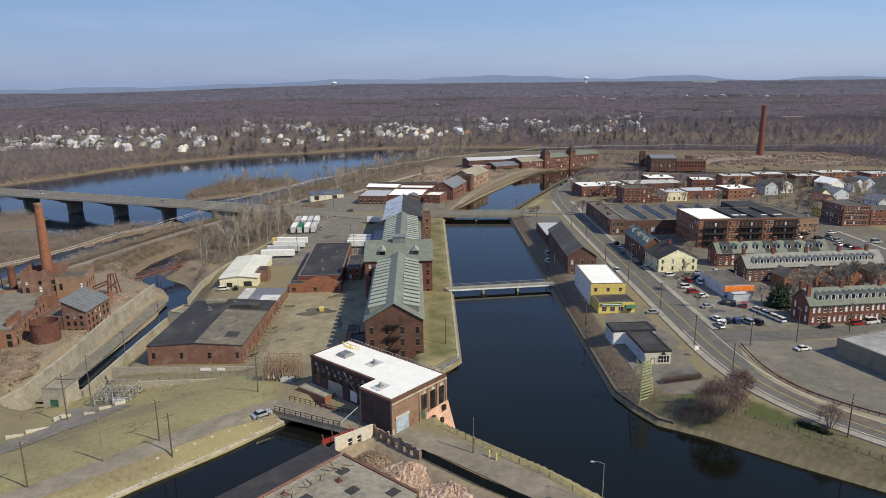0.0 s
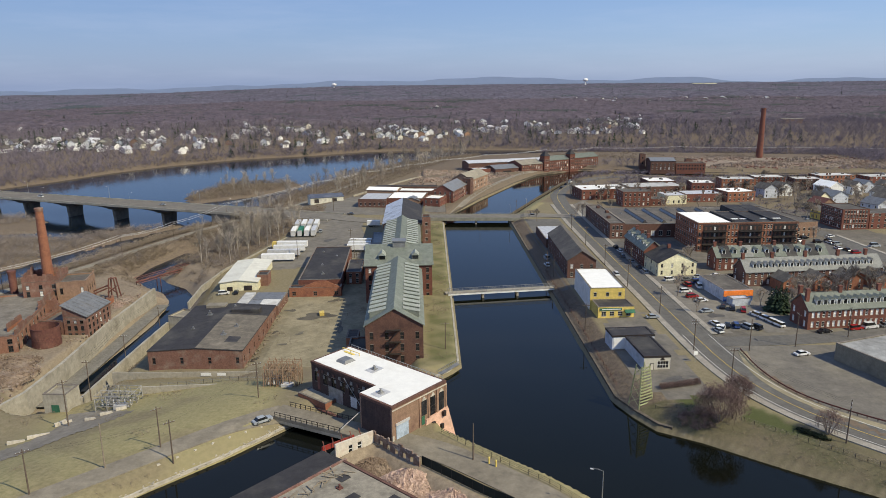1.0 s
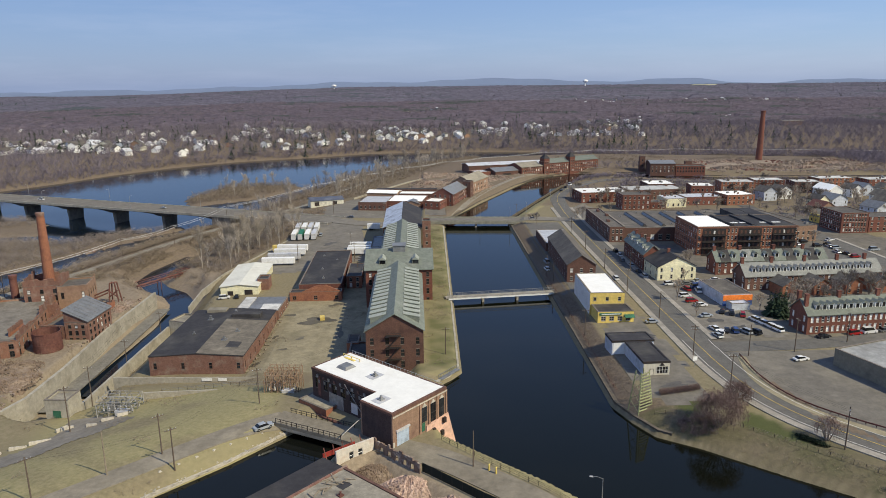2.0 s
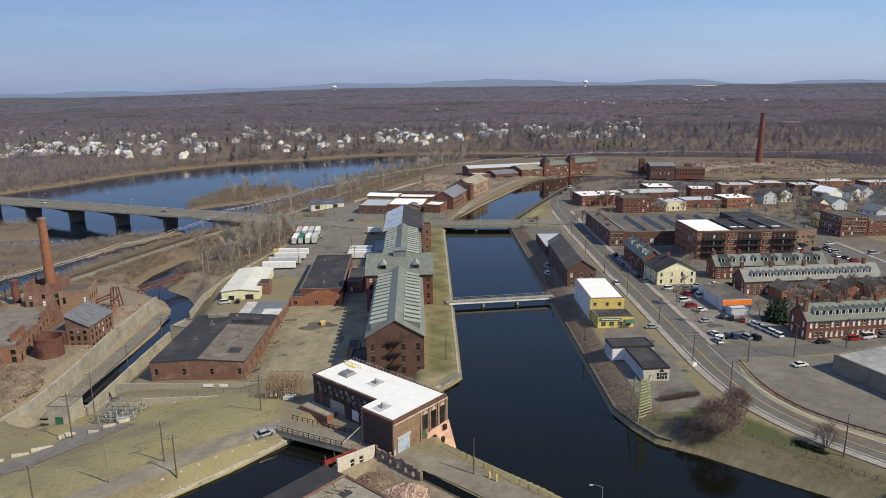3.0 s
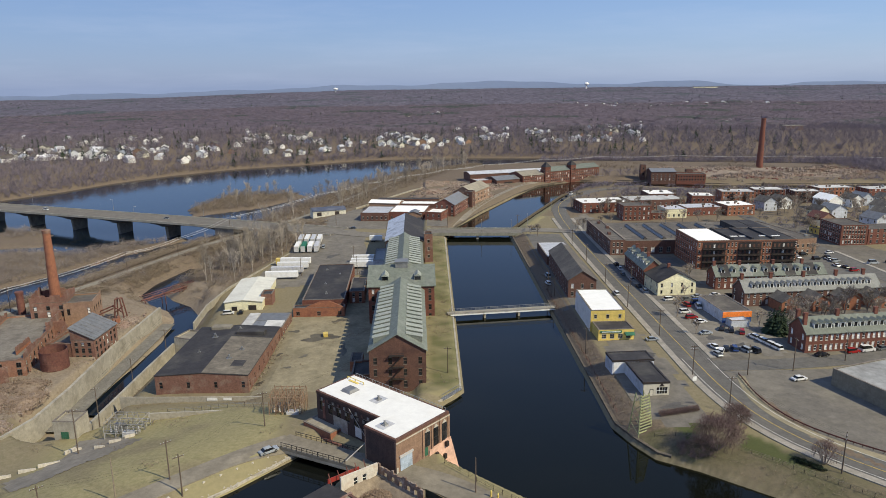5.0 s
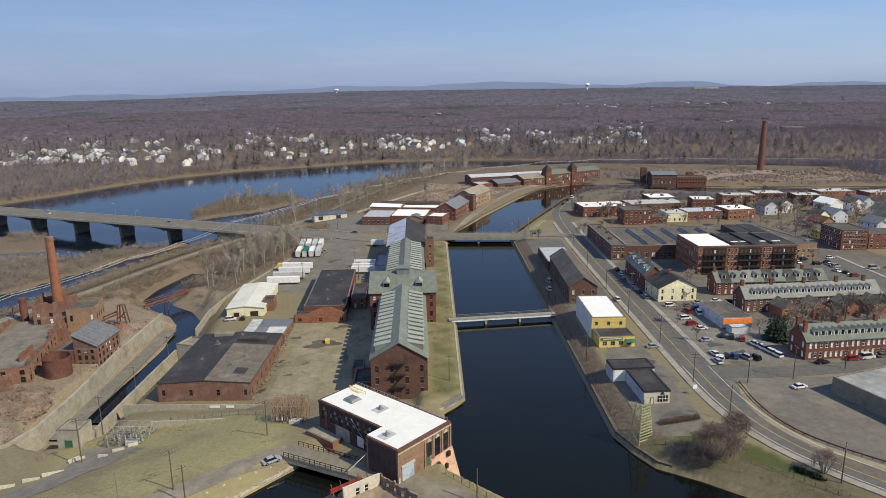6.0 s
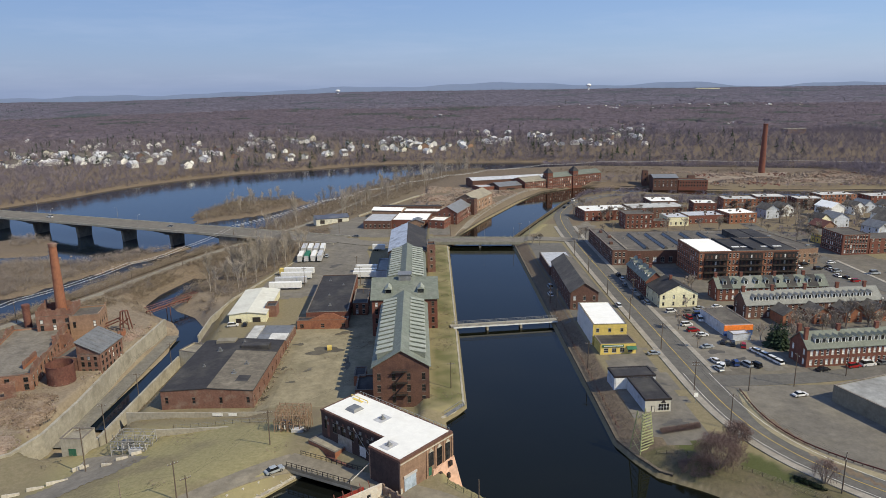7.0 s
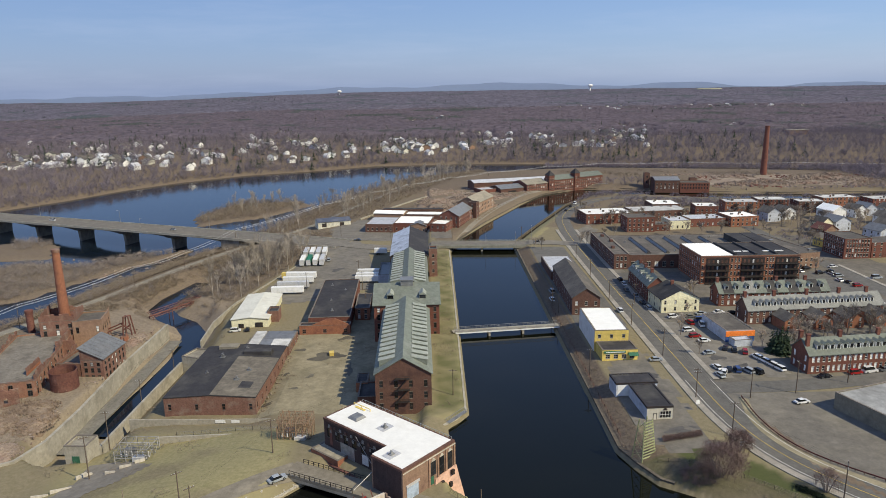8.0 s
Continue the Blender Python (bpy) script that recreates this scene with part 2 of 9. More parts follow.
def solid(name, b, mats, label, category, m=None, group="", kind=""):
    mats = mats if isinstance(mats, (tuple, list)) else (mats,)
    ob = new(name, b.mesh(name, *mats))
    if m:
        ob.matrix_basis = m
    return tagged(ob, label, category, group, kind)


# ---------- lie of the land ----------
RIVER_NEAR = [(-420, -60), (-290, 130), (-232, 262), (-208, 322), (-202, 346), (-198, 371), (-187, 397), (-177, 421), (-163, 455), (-138, 520), (-120, 601), (-82, 710), (-40, 806), (29, 873), (181, 905), (330, 872), (700, 780), (1500, 560)]
RIVER_FAR = [(1500, 640), (700, 850), (345, 935), (194, 977), (33, 994), (-88, 982), (-161, 935), (-249, 894), (-313, 832), (-354, 771), (-382, 705), (-410, 657), (-520, 480), (-700, 250), (-900, -60)]
CANAL_MID = [(28, 190), (28, 402), (34, 432), (54, 480), (90, 560), (113, 606), (146, 630), (184, 622), (240, 597), (310, 588), (400, 582), (700, 545)]
POND = [(8, 205), (8, 192), (5, 187.5), (1, 183), (2.8, 150), (5.5, 142.5), (37, 113), (73, 77), (140, 60), (140, 84), (92, 123), (78, 134), (64, 146), (55, 152), (51.5, 159), (48.5, 168), (48.5, 205)]
LOWER = [(-90, 85), (-57, 121.5), (-44.7, 133.5), (-33, 147.2), (-28.5, 151), (-19, 141.5), (-22.5, 133.5), (-23.5, 127), (-38, 110.8), (-66, 79.5)]
TAIL = [(-108, 186), (-107.5, 200), (-106.5, 240), (-106, 262), (-107.5, 278), (-111, 293), (-119, 306), (-131, 316), (-141, 330), (-141, 348), (-134, 378)]
TRACK = [(-215, 225), (-184, 300), (-171, 330), (-161, 362), (-150, 395), (-134, 432), (-112, 475), (-96, 505), (-60, 620), (-20, 730), (60, 800)]
SPIT = [(-330, 322), (-262, 330), (-229, 353), (-213, 386), (-201, 412), (-189, 436), (-177, 458), (-174, 470), (-192, 456), (-214, 450), (-224, 432), (-235, 424), (-252, 438), (-268, 434), (-292, 412), (-330, 396)]
ISLET = [(-321, 503), (-300, 506), (-284, 500), (-275, 487), (-283, 473), (-300, 466)]


def seg_dist(px, py, pts):
    """Distance to a polyline."""
    d = np.full(np.shape(px), 1e9)
    for (ax, ay), (bx, by) in zip(pts, pts[1:]):
        ux, uy = bx - ax, by - ay
        t = np.clip(((px - ax) * ux + (py - ay) * uy) / (ux * ux + uy * uy), 0, 1)
        d = np.minimum(d, np.hypot(px - ax - t * ux, py - ay - t * uy))
    return d


def poly_dist(px, py, pts):
    """Signed distance to a polygon, negative inside."""
    d = seg_dist(px, py, pts + pts[:1])
    inside = np.zeros(np.shape(px), bool)
    for (ax, ay), (bx, by) in zip(pts, pts[1:] + pts[:1]):
        hit = (ay > py) != (by > py)
        xs = ax + (py - ay) / np.where(by == ay, 1e-9, by - ay) * (bx - ax)
        inside ^= hit & (px < xs)
    return np.where(inside, -d, d)


def ease(v, a, b):
    t = np.clip((v - a) / (b - a), 0, 1)
    return t * t * (3 - 2 * t)


def wave(x, y, s):
    return np.sin(x / s + 1.3 * np.sin(y / s * 0.7)) * np.cos(y / s * 1.1 + 0.9 * np.sin(x / s * 0.6))


def YARD_EDGE(y):
    """Where the yard ends on the river side."""
    return np.interp(y, [255, 285, 312, 345, 385, 415, 470], [-97, -100, -98, -90, -81, -73, -70])


def river_dist(x, y):
    return poly_dist(x, y, RIVER_NEAR + RIVER_FAR)


def canal_dist(x, y):
    return np.minimum(seg_dist(x, y, CANAL_MID) - 20.3, poly_dist(x, y, POND))


def ground(x, y):
    """Height of the land."""
    x, y = np.asarray(x, float), np.asarray(y, float)
    z = -1.0 + 2.8 * ease(x, -8, -4)
    z = z - 1.6 * ease(-x, 78, 108) + 1.0 * ease(y, 400, 440)
    z = z - 1.7 * ease(-x, 52, 60) * (1 - ease(-x, 92, 104)) * ease(y, 184, 195) * (1 - ease(y, 215, 255))
    z = z + (4.0 - z) * ease(x, 10, 46)
    d1 = (x + 73) * -0.68 + (y - 114) * 0.73 - 3
    d2 = y - 153
    d = np.maximum(np.maximum(d1 / 56, d2 / 44), 0)
    near = 1 - ease(d, 0, 1)
    z = z + (8.3 - z) * near * (1 - ease(x, 20, 46))
    # island in the river, river banks, far side
    r = river_dist(x, y)
    isl = np.minimum(poly_dist(x, y, [(-214, 590), (-197, 668), (-138, 676), (-119, 652), (-152, 590), (-196, 556)]),
                     poly_dist(x, y, [(-330, 440), (-262, 452), (-276, 480), (-330, 500)]))
    isl = np.minimum(isl, poly_dist(x, y, SPIT) + 2.5 * wave(x, y, 7))
    isl = np.minimum(isl, poly_dist(x, y, ISLET) + 2.5 * wave(x, y, 6))
    far = ease(y + 0.55 * x, 560, 720)
    rise = 2 + 6 * ease(r, 30, 400) + 46 * ease(y, 1300, 4700) - 44 * ease(-x, 200, 2400) + 2.5 * wave(x, y, 130) * ease(r, 30, 300)
    z = z + (rise - z) * far * (r > 0) * ease(r, 0, 60) * ease(y, 640, 720)
    z = np.where(r > 0, np.minimum(z, -11.3 + np.minimum(r * 0.4, 1.6 + r * 0.13)), np.maximum(-14.5, -11.3 + r * 0.4))
    way = seg_dist(x, y, TRACK)
    z = np.where((r > 0) & (y < 600), np.maximum(z, -4.2 - np.maximum(way - 5, 0) * 0.45), z)
    z = np.where(isl < 2, np.maximum(z, np.minimum(-11.5 - isl * 0.15, -10.2)), z)
    # canals cut into it
    c = canal_dist(x, y)
    z = np.where(c > 0, np.minimum(z, 1.15 + c * np.where((x < 44) & (y < 160), 1.5, 0.42)), np.maximum(-3, 1.15 + c * 1.2))
    lo = poly_dist(x, y, LOWER)
    z = np.where(lo > 0, np.minimum(z, 6.3 + lo * 0.5), np.minimum(z, np.maximum(3.5, 6.3 + lo * 2)))
    pit = poly_dist(x, y, [(-20, 128.6), (-13.2, 133.4), (-3.4, 123.4), (8, 112.4), (20, 103), (2, 92), (-12, 106)])
    z = np.where(pit < 0, np.minimum(z, np.maximum(5.6, 8.3 + pit)), z)
    t = seg_dist(x, y, TAIL) - 5.5
    z = np.where(t > 0, np.minimum(z, -9.2 + np.maximum(t, 0) * np.where(x > -108, 0.75, np.where(y > 288, 0.55, 0.05)) + np.where((x < -108) & (y <= 288), 4 * np.maximum(t - 8.0, 0), 0)), np.minimum(z, np.maximum(-10.8, -9.2 + t)))
    return z


def gz(x, y):
    return float(ground(np.array([x]), np.array([y]))[0])


def spaced(parts):
    out = []
    for a, b, s in parts:
        out += list(np.arange(a, b, s))
    return np.array(out + [parts[-1][1]])


def build_ground():
    xs = spaced([(-4800, -1200, 150), (-1200, -420, 26), (-420, -180, 6), (-180, -62, 1.8), (-62, 70, 1.1), (70, 190, 1.8), (190, 460, 6), (460, 1200, 26), (1200, 4800, 150)])
    ys = spaced([(-600, 60, 40), (60, 100, 6), (100, 206, 1.1), (206, 330, 1.8), (330, 480, 3), (480, 1040, 7), (1040, 1600, 22), (1600, 4850, 90)])
    X, Y = np.meshgrid(xs, ys)
    Z = ground(X, Y) + 0.03 * wave(X, Y, 7) * (canal_dist(X, Y) > 6)
    nx, ny = len(xs), len(ys)
    i = (np.arange(ny - 1)[:, None] * nx + np.arange(nx - 1)[None]).ravel()
    faces = np.stack([i, i + 1, i + nx + 1, i + nx], 1)
    me = bpy.data.meshes.new("ground")
    me.from_pydata(np.stack([X, Y, Z], -1).reshape(-1, 3).tolist(), [], faces.tolist())
    me.polygons.foreach_set("use_smooth", [True] * len(faces))
    # cover: red, dry brown scrub; green, grass; blue, bare earth
    r, c = river_dist(X, Y), canal_dist(X, Y)
    scrub = np.clip((Y > 640) + 0.8 * (Y > 455) * (X < 110) * ease(c, 4, 10) + 0.9 * (X > 92) * (Y > 400) * (0.75 + 0.25 * wave(X, Y, 19)) + 0.95 * (X > 50) * (Y < 172) * (c < 15) * (c > 0) * (.85 + .2 * wave(X, Y, 4)) + (X > 46) * (c < 7) * (c > 0) * (Y > 150) * (Y < 400) * 1.0 + ease(40 - r, 0, 30) * (r > 0) + ease(-X, 118, 135) + ease(YARD_EDGE(Y) - X, 0, 4) * (Y > 262) * (Y < 470) + (Y > 700), 0, 1)
    grass = np.zeros_like(X)
    grass = np.maximum(grass, (1 - ease(c, 10, 14)) * (X < 12) * (Y > 185) * (Y < 400) * (c > 0))
    d1 = (X + 73) * -0.68 + (Y - 114) * 0.73
    grass = np.maximum(grass, ease(d1, -14, -11) * ease(X, -108, -96) * (1 - ease(Y, 176, 192)) * (1 - ease(X, -42, -36)) * 0.9)
    grass = np.maximum(grass, (X < 46) * (Y < 150) * (X > 0) * (c < 7) * (c > 0) * 0.8)
    grass = np.maximum(grass, (X > 50) * (Y < 172) * (c > 0) * (c < 26) * ease(c + 3 * wave(X, Y, 5), 3, 9) * 0.2)
    lo = poly_dist(X, Y, LOWER)
    grass = grass * (1 - .35 * (1 - ease(lo, 2.5, 5)) * (lo > 0)) * np.where((X < 10) & (X > -6) & (Y > 184), .5, 1)
    scrub = np.clip(scrub + .5 * np.clip(wave(X, Y, 11) + .6 * wave(X, Y, 3.7), 0, 1) * (X < -36) * (X > -112) * (Y < 200) * (lo > 0), 0, 1)
    lawns = np.minimum(poly_dist(X, Y, [(60.5, 163.5), (70, 165.6), (72.5, 160), (63.5, 154.6)]), poly_dist(X, Y, [(74, 149.5), (79.6, 156.6), (84.6, 146), (87.6, 138.4), (85.4, 137.8), (80.6, 142.4)]))
    strip = (1 - ease(c, 8, 11)) * (X < 8) * (X > -5) * (Y > 186) * (Y < 400) * (c > 0) * np.clip(.34 + .25 * wave(X, Y, 5) + .25 * wave(X, Y, 1.9), .05, .6)
    green = strip + (1 - ease(lawns + 0.5 * wave(X, Y, 1.9), -0.6, 0.9)) * 0.8
    green = np.maximum(green, .34 * (X > 50) * (Y < 160) * (c > 0) * (c < 16) * np.clip(.9 + .5 * wave(X, Y, 4) + .3 * wave(X, Y, 1.6), .3, 1.5))
    bare = np.clip((X < -100) * (X > -170) * (Y > 185) * (Y < 330) * 0.8 + 0.2 * (1 - ease(r, 0.5, 3)) * (r > 0) * np.clip(.6 + .6 * wave(X, Y, 31), 0, 1), 0, 1)
    hole = poly_dist(X, Y, [(-21, 128.6), (-13.2, 134.4), (-3.4, 124.4), (8, 113.4), (20, 104), (2, 92), (-12, 106)])
    bare = np.maximum(bare, (hole < 0.5) * 1.0)
    scrub = np.maximum(scrub, .9 * (c > 0) * (c < 13) * (Y > 425) * (X < 150) * (X < 60 + (Y - 480) * .6))
    grass = np.maximum(grass, .8 * (c > 1) * (c < 11) * (Y > 425) * (X > 62 + (Y - 480) * .45) * (Y < 600))
    col = np.stack([scrub, grass, bare, green], -1).reshape(-1, 4)
    at = me.color_attributes.new("cover", "FLOAT_COLOR", "POINT")
    at.data.foreach_set("color", col.ravel())
    m = bpy.data.materials.new("land_cover")
    m.use_nodes = True
    n, l = m.node_tree.nodes, m.node_tree.links
    b = n["Principled BSDF"]
    b.inputs["Roughness"].default_value, b.inputs["Specular IOR Level"].default_value = 0.95, 0.1
    a = n.new("ShaderNodeAttribute")
    a.attribute_name = "cover"
    lawn = n.new("ShaderNodeRGB")
    lawn.outputs[0].default_value = (0.056, 0.076, 0.022, 1)
    sp = n.new("ShaderNodeSeparateColor")
    l.new(a.outputs["Color"], sp.inputs[0])
    tc = n.new("ShaderNodeTexCoord")
    noises = []
    for s, d in ((0.9, 8), (0.06, 6), (0.012, 5)):
        k = n.new("ShaderNodeTexNoise")
        k.inputs["Scale"].default_value, k.inputs["Detail"].default_value, k.inputs["Roughness"].default_value = s, d, 0.7
        l.new(tc.outputs["Object"], k.inputs["Vector"])
        noises.append(k)

    def two(c1, c2, src):
        r = n.new("ShaderNodeMapRange")
        r.inputs[1].default_value, r.inputs[2].default_value = 0.36, 0.64
        l.new(src.outputs[0], r.inputs[0])
        x = n.new("ShaderNodeMixRGB")
        x.inputs[1].default_value, x.inputs[2].default_value = (*c1, 1), (*c2, 1)
        l.new(r.outputs[0], x.inputs[0])
        return x

    def blend(one, other, fac):
        x = n.new("ShaderNodeMixRGB")
        l.new(one.outputs[0], x.inputs[1])
        l.new(other.outputs[0], x.inputs[2])
        l.new(fac, x.inputs[0])
        return x

    base = blend(two((0.185, 0.158, 0.10), (0.245, 0.205, 0.135), noises[0]), two((0.165, 0.148, 0.085), (0.22, 0.185, 0.12), noises[0]), noises[1].outputs[0])
    scr = blend(two((0.165, 0.128, 0.095), (0.105, 0.082, 0.066), noises[0]), two((0.22, 0.178, 0.122), (0.125, 0.096, 0.076), noises[0]), noises[1].outputs[0])
    gra = blend(two((0.32, 0.28, 0.145), (0.24, 0.215, 0.108), noises[0]), two((0.345, 0.295, 0.168), (0.21, 0.198, 0.092), noises[0]), noises[1].outputs[0])
    bar = blend(two((0.33, 0.275, 0.20), (0.22, 0.18, 0.135), noises[0]), two((0.26, 0.205, 0.15), (0.175, 0.14, 0.105), noises[0]), noises[1].outputs[0])
    out = blend(blend(blend(blend(base, gra, sp.outputs[1]), scr, sp.outputs[0]), bar, sp.outputs[2]), lawn, a.outputs["Alpha"])
    l.new(out.outputs[0], b.inputs["Base Color"])
    bp = n.new("ShaderNodeBump")
    bp.inputs["Strength"].default_value, bp.inputs["Distance"].default_value = 0.5, 0.3
    l.new(noises[0].outputs[0], bp.inputs["Height"])
    l.new(bp.outputs[0], b.inputs["Normal"])
    me.materials.append(m)
    tagged(new("ground", me), "dry early-spring ground of grass, scrub and bare earth", "ground", kind="structure")


build_ground()


def sheet(name, pts, z, material, label, category="water"):
    me = bpy.data.meshes.new(name)
    bm = bmesh.new()
    bmesh.ops.triangulate(bm, faces=[bm.faces.new([bm.verts.new((x, y, z)) for x, y in pts])])
    bm.normal_update()
    for f in bm.faces:
        if f.normal.z < 0:
            f.normal_flip()
    bm.to_mesh(me)
    bm.free()
    me.materials.append(material)
    return tagged(new(name, me), label, category, kind="structure")


def offset_line(pts, off):
    """A line beside a polyline, to its right."""
    out = []
    for i, (x, y) in enumerate(pts):
        (ax, ay), (bx, by) = pts[max(i - 1, 0)], pts[min(i + 1, len(pts) - 1)]
        l = math.hypot(bx - ax, by - ay)
        out.append((x + (by - ay) / l * off, y - (bx - ax) / l * off))
    return out


sheet("water_river", RIVER_NEAR + RIVER_FAR, -12.0, WATER_RIVER, "wide dark blue river with ripples", "river")
sheet("water_canal_far", offset_line(CANAL_MID[1:], 20.8) + offset_line(CANAL_MID[1:], -20.8)[::-1], 0.004, WATER_CANAL, "calm canal water reflecting the sky", "canal")
sheet("water_canal", [(7.2, 404), (7.2, 192)] + POND[2:7] + [(150, 60), (150, 84)] + [(x + 0.5, y + 0.8) for x, y in POND[10:16]] + [(49.3, 404)], 0.0, WATER_CANAL, "still dark water of the wide power canal", "canal")
sheet("water_lower_canal", LOWER, 5.4, WATER_DARK, "still black water of a narrow side canal", "canal")
sheet("water_tailrace", offset_line(TAIL[1:], 6) + offset_line(TAIL[1:], -6)[::-1], -9.6, WATER_RIVER, "shallow dark tailrace water", "canal")


def twig_tones(m):
    """Tone changes from twig to twig."""
    n, l = m.node_tree.nodes, m.node_tree.links
    b = n["Principled BSDF"]
    src = b.inputs["Base Color"].links[0].from_socket
    g, r, x = n.new("ShaderNodeNewGeometry"), n.new("ShaderNodeMapRange"), n.new("ShaderNodeMixRGB")
    r.inputs[3].default_value, r.inputs[4].default_value = 0.72, 1.3
    x.blend_type, x.inputs[0].default_value = "MULTIPLY", 1
    l.new(g.outputs["Random Per Island"], r.inputs[0])
    l.new(src, x.inputs[1])
    l.new(r.outputs[0], x.inputs[2])
    l.new(x.outputs[0], b.inputs["Base Color"])


for m_ in (TWIG_FAR, TWIG_BANK, PINE, BARK, SCRUB):
    twig_tones(m_)


def resample(pts, step):
    out = [pts[0]]
    for (ax, ay), (bx, by) in zip(pts, pts[1:]):
        k = max(1, round(math.hypot(bx - ax, by - ay) / step))
        out += [(ax + (bx - ax) * i / k, ay + (by - ay) * i / k) for i in range(1, k + 1)]
    return out


def smooth_line(pts, rounds=2):
    for _ in range(rounds):
        pts = [pts[0]] + [q for (ax, ay), (bx, by) in zip(pts, pts[1:]) for q in ((ax * .75 + bx * .25, ay * .75 + by * .25), (ax * .25 + bx * .75, ay * .25 + by * .75))] + [pts[-1]]
    return pts


def ribbon(name, pts, width, lift, material, label, category, thick=0.3, z=None, shift=0.0, step=2.0, kind="structure"):
    """A strip of road, pavement or line laid on the land; z: a fixed height instead."""
    mid = resample(smooth_line(pts), step)
    cols = max(1, round(width / 2.5))
    rows = [offset_line(mid, shift - width / 2 + width * i / cols) for i in range(cols + 1)]
    X = np.array(rows)
    Z = (ground(X[..., 0], X[..., 1]) if z is None else np.full(X.shape[:2], float(z))) + lift
    b = Boxes()
    n = len(mid)
    top = [(X[i, j, 0], X[i, j, 1], Z[i, j]) for i in range(cols + 1) for j in range(n)]
    b.poly(top, [(i * n + j, (i + 1) * n + j, (i + 1) * n + j + 1, i * n + j + 1) for i in range(cols) for j in range(n - 1)])
    for i, flip in ((0, 0), (cols, 1)):
        s = [(X[i, j, 0], X[i, j, 1], Z[i, j]) for j in range(n)]
        v = s + [(x, y, q - thick) for x, y, q in s]
        b.poly(v, [((j, j + 1, n + j + 1, n + j) if not flip else (n + j, n + j + 1, j + 1, j)) for j in range(n - 1)])
    return solid(name, b, material, label, category, kind=kind)


def lot(name, pts, lift, material, label, category="lot", step=2.2):
    """A paved or earthen area laid on the land, with an uneven edge."""
    xs, ys = [p[0] for p in pts], [p[1] for p in pts]
    gx, gy = np.arange(min(xs), max(xs) + step, step), np.arange(min(ys), max(ys) + step, step)
    X, Y = np.meshgrid(gx, gy)
    D = poly_dist(X, Y, pts) + 0.25 * wave(X, Y, 3)
    Z = ground(X, Y) + lift
    nx = len(gx)
    keep = (D[:-1, :-1] < 0) & (D[1:, :-1] < 0) & (D[:-1, 1:] < 0) & (D[1:, 1:] < 0)
    j, i = np.nonzero(keep)
    a = j * nx + i
    b = Boxes()
    used, back = np.unique(np.stack([a, a + 1, a + nx + 1, a + nx], 1), return_inverse=True)
    P = np.stack([X, Y, Z], -1).reshape(-1, 3)[used]
    b.poly(P.tolist(), back.reshape(-1, 4).tolist())
    return solid(name, b, material, label, category, kind="structure")


# ---------- building kit ----------
WINDOW_MESH = {}


def relief(xc, zc, depth, mats):
    """One connected surface of cells at different depths (y), with the steps between them."""
    b, seen = Boxes(), {}

    def vid(x, y, z):
        k = (round(x, 4), round(y, 4), round(z, 4))
        if k not in seen:
            seen[k] = len(b.v)
            b.v.append(k)
        return seen[k]

    def quad(ps, m):
        b.f.append(tuple(vid(*p) for p in ps))
        b.m.append(m)

    nx, nz = len(xc) - 1, len(zc) - 1
    for i in range(nx):
        for j in range(nz):
            x0, x1, z0, z1, y = xc[i], xc[i + 1], zc[j], zc[j + 1], depth(i, j)
            quad(((x0, y, z0), (x1, y, z0), (x1, y, z1), (x0, y, z1)), mats(i, j))
            if i + 1 < nx and abs(depth(i + 1, j) - y) > 1e-4:
                e = depth(i + 1, j)
                quad(((x1, y, z0), (x1, e, z0), (x1, e, z1), (x1, y, z1)), mats(i, j) if y < e else mats(i + 1, j))
            if j + 1 < nz and abs(depth(i, j + 1) - y) > 1e-4:
                e = depth(i, j + 1)
                quad(((x0, y, z1), (x1, y, z1), (x1, e, z1), (x0, e, z1)), mats(i, j) if y < e else mats(i, j + 1))
    return b


def window_mesh(w, h, frame, pane=None):
    """A sash window with frame, bars, panes, stone sill and lintel, all one piece."""
    key = (round(w, 2), round(h, 2), frame.name, pane.name if pane else "")
    if key not in WINDOW_MESH:
        t = 0.10
        xc = [0, t, w / 2 - .05, w / 2 + .05, w - t, w] if w > 1.3 else [0, t, w - t, w]
        zc = [-.16, 0, t, h / 2 - .05, h / 2 + .05, h - t, h, h + .2]
        bars_x = (0, 2, 4) if w > 1.3 else (0, 2)
        kind = lambda i, j: 2 if j in (0, 6) else 0 if (i in bars_x or j in (1, 3, 5)) else 1
        b = relief(xc, zc, lambda i, j: (0.09, 0.17, -0.06)[kind(i, j)], kind)
        WINDOW_MESH[key] = b.mesh("window", frame, pane or GLASS, STONE if frame in (WHITE, FRAME_GREY) else COPING)
    return WINDOW_MESH[key]


def wall_with_openings(L, H, rows, th=0.4):
    """Boxes of a wall along x, outside at y = 0; rows: (sill, height, [left edges], width)."""
    b = Boxes()
    z = 0
    for s, h, lefts, w in sorted(rows):
        if s - z > 0.01:
            b.box(0, L, 0, th, z, s)
        x = 0
        for u in sorted(lefts):
            if u - x > 0.01:
                b.box(x, u, 0, th, s, s + h)
            x = u + w
        if L - x > 0.01:
            b.box(x, L, 0, th, s, s + h)
        z = s + h
    if H - z > 0.01:
        b.box(0, L, 0, th, z, H)
    return b


def side_frames(w, d):
    return {"F": (pose(0, 0, 0), w), "R": (pose(w, 0, 0, 0, 0, 90), d), "B": (pose(w, d, 0, 0, 0, 180), w), "L": (pose(0, d, 0, 0, 0, 270), d)}


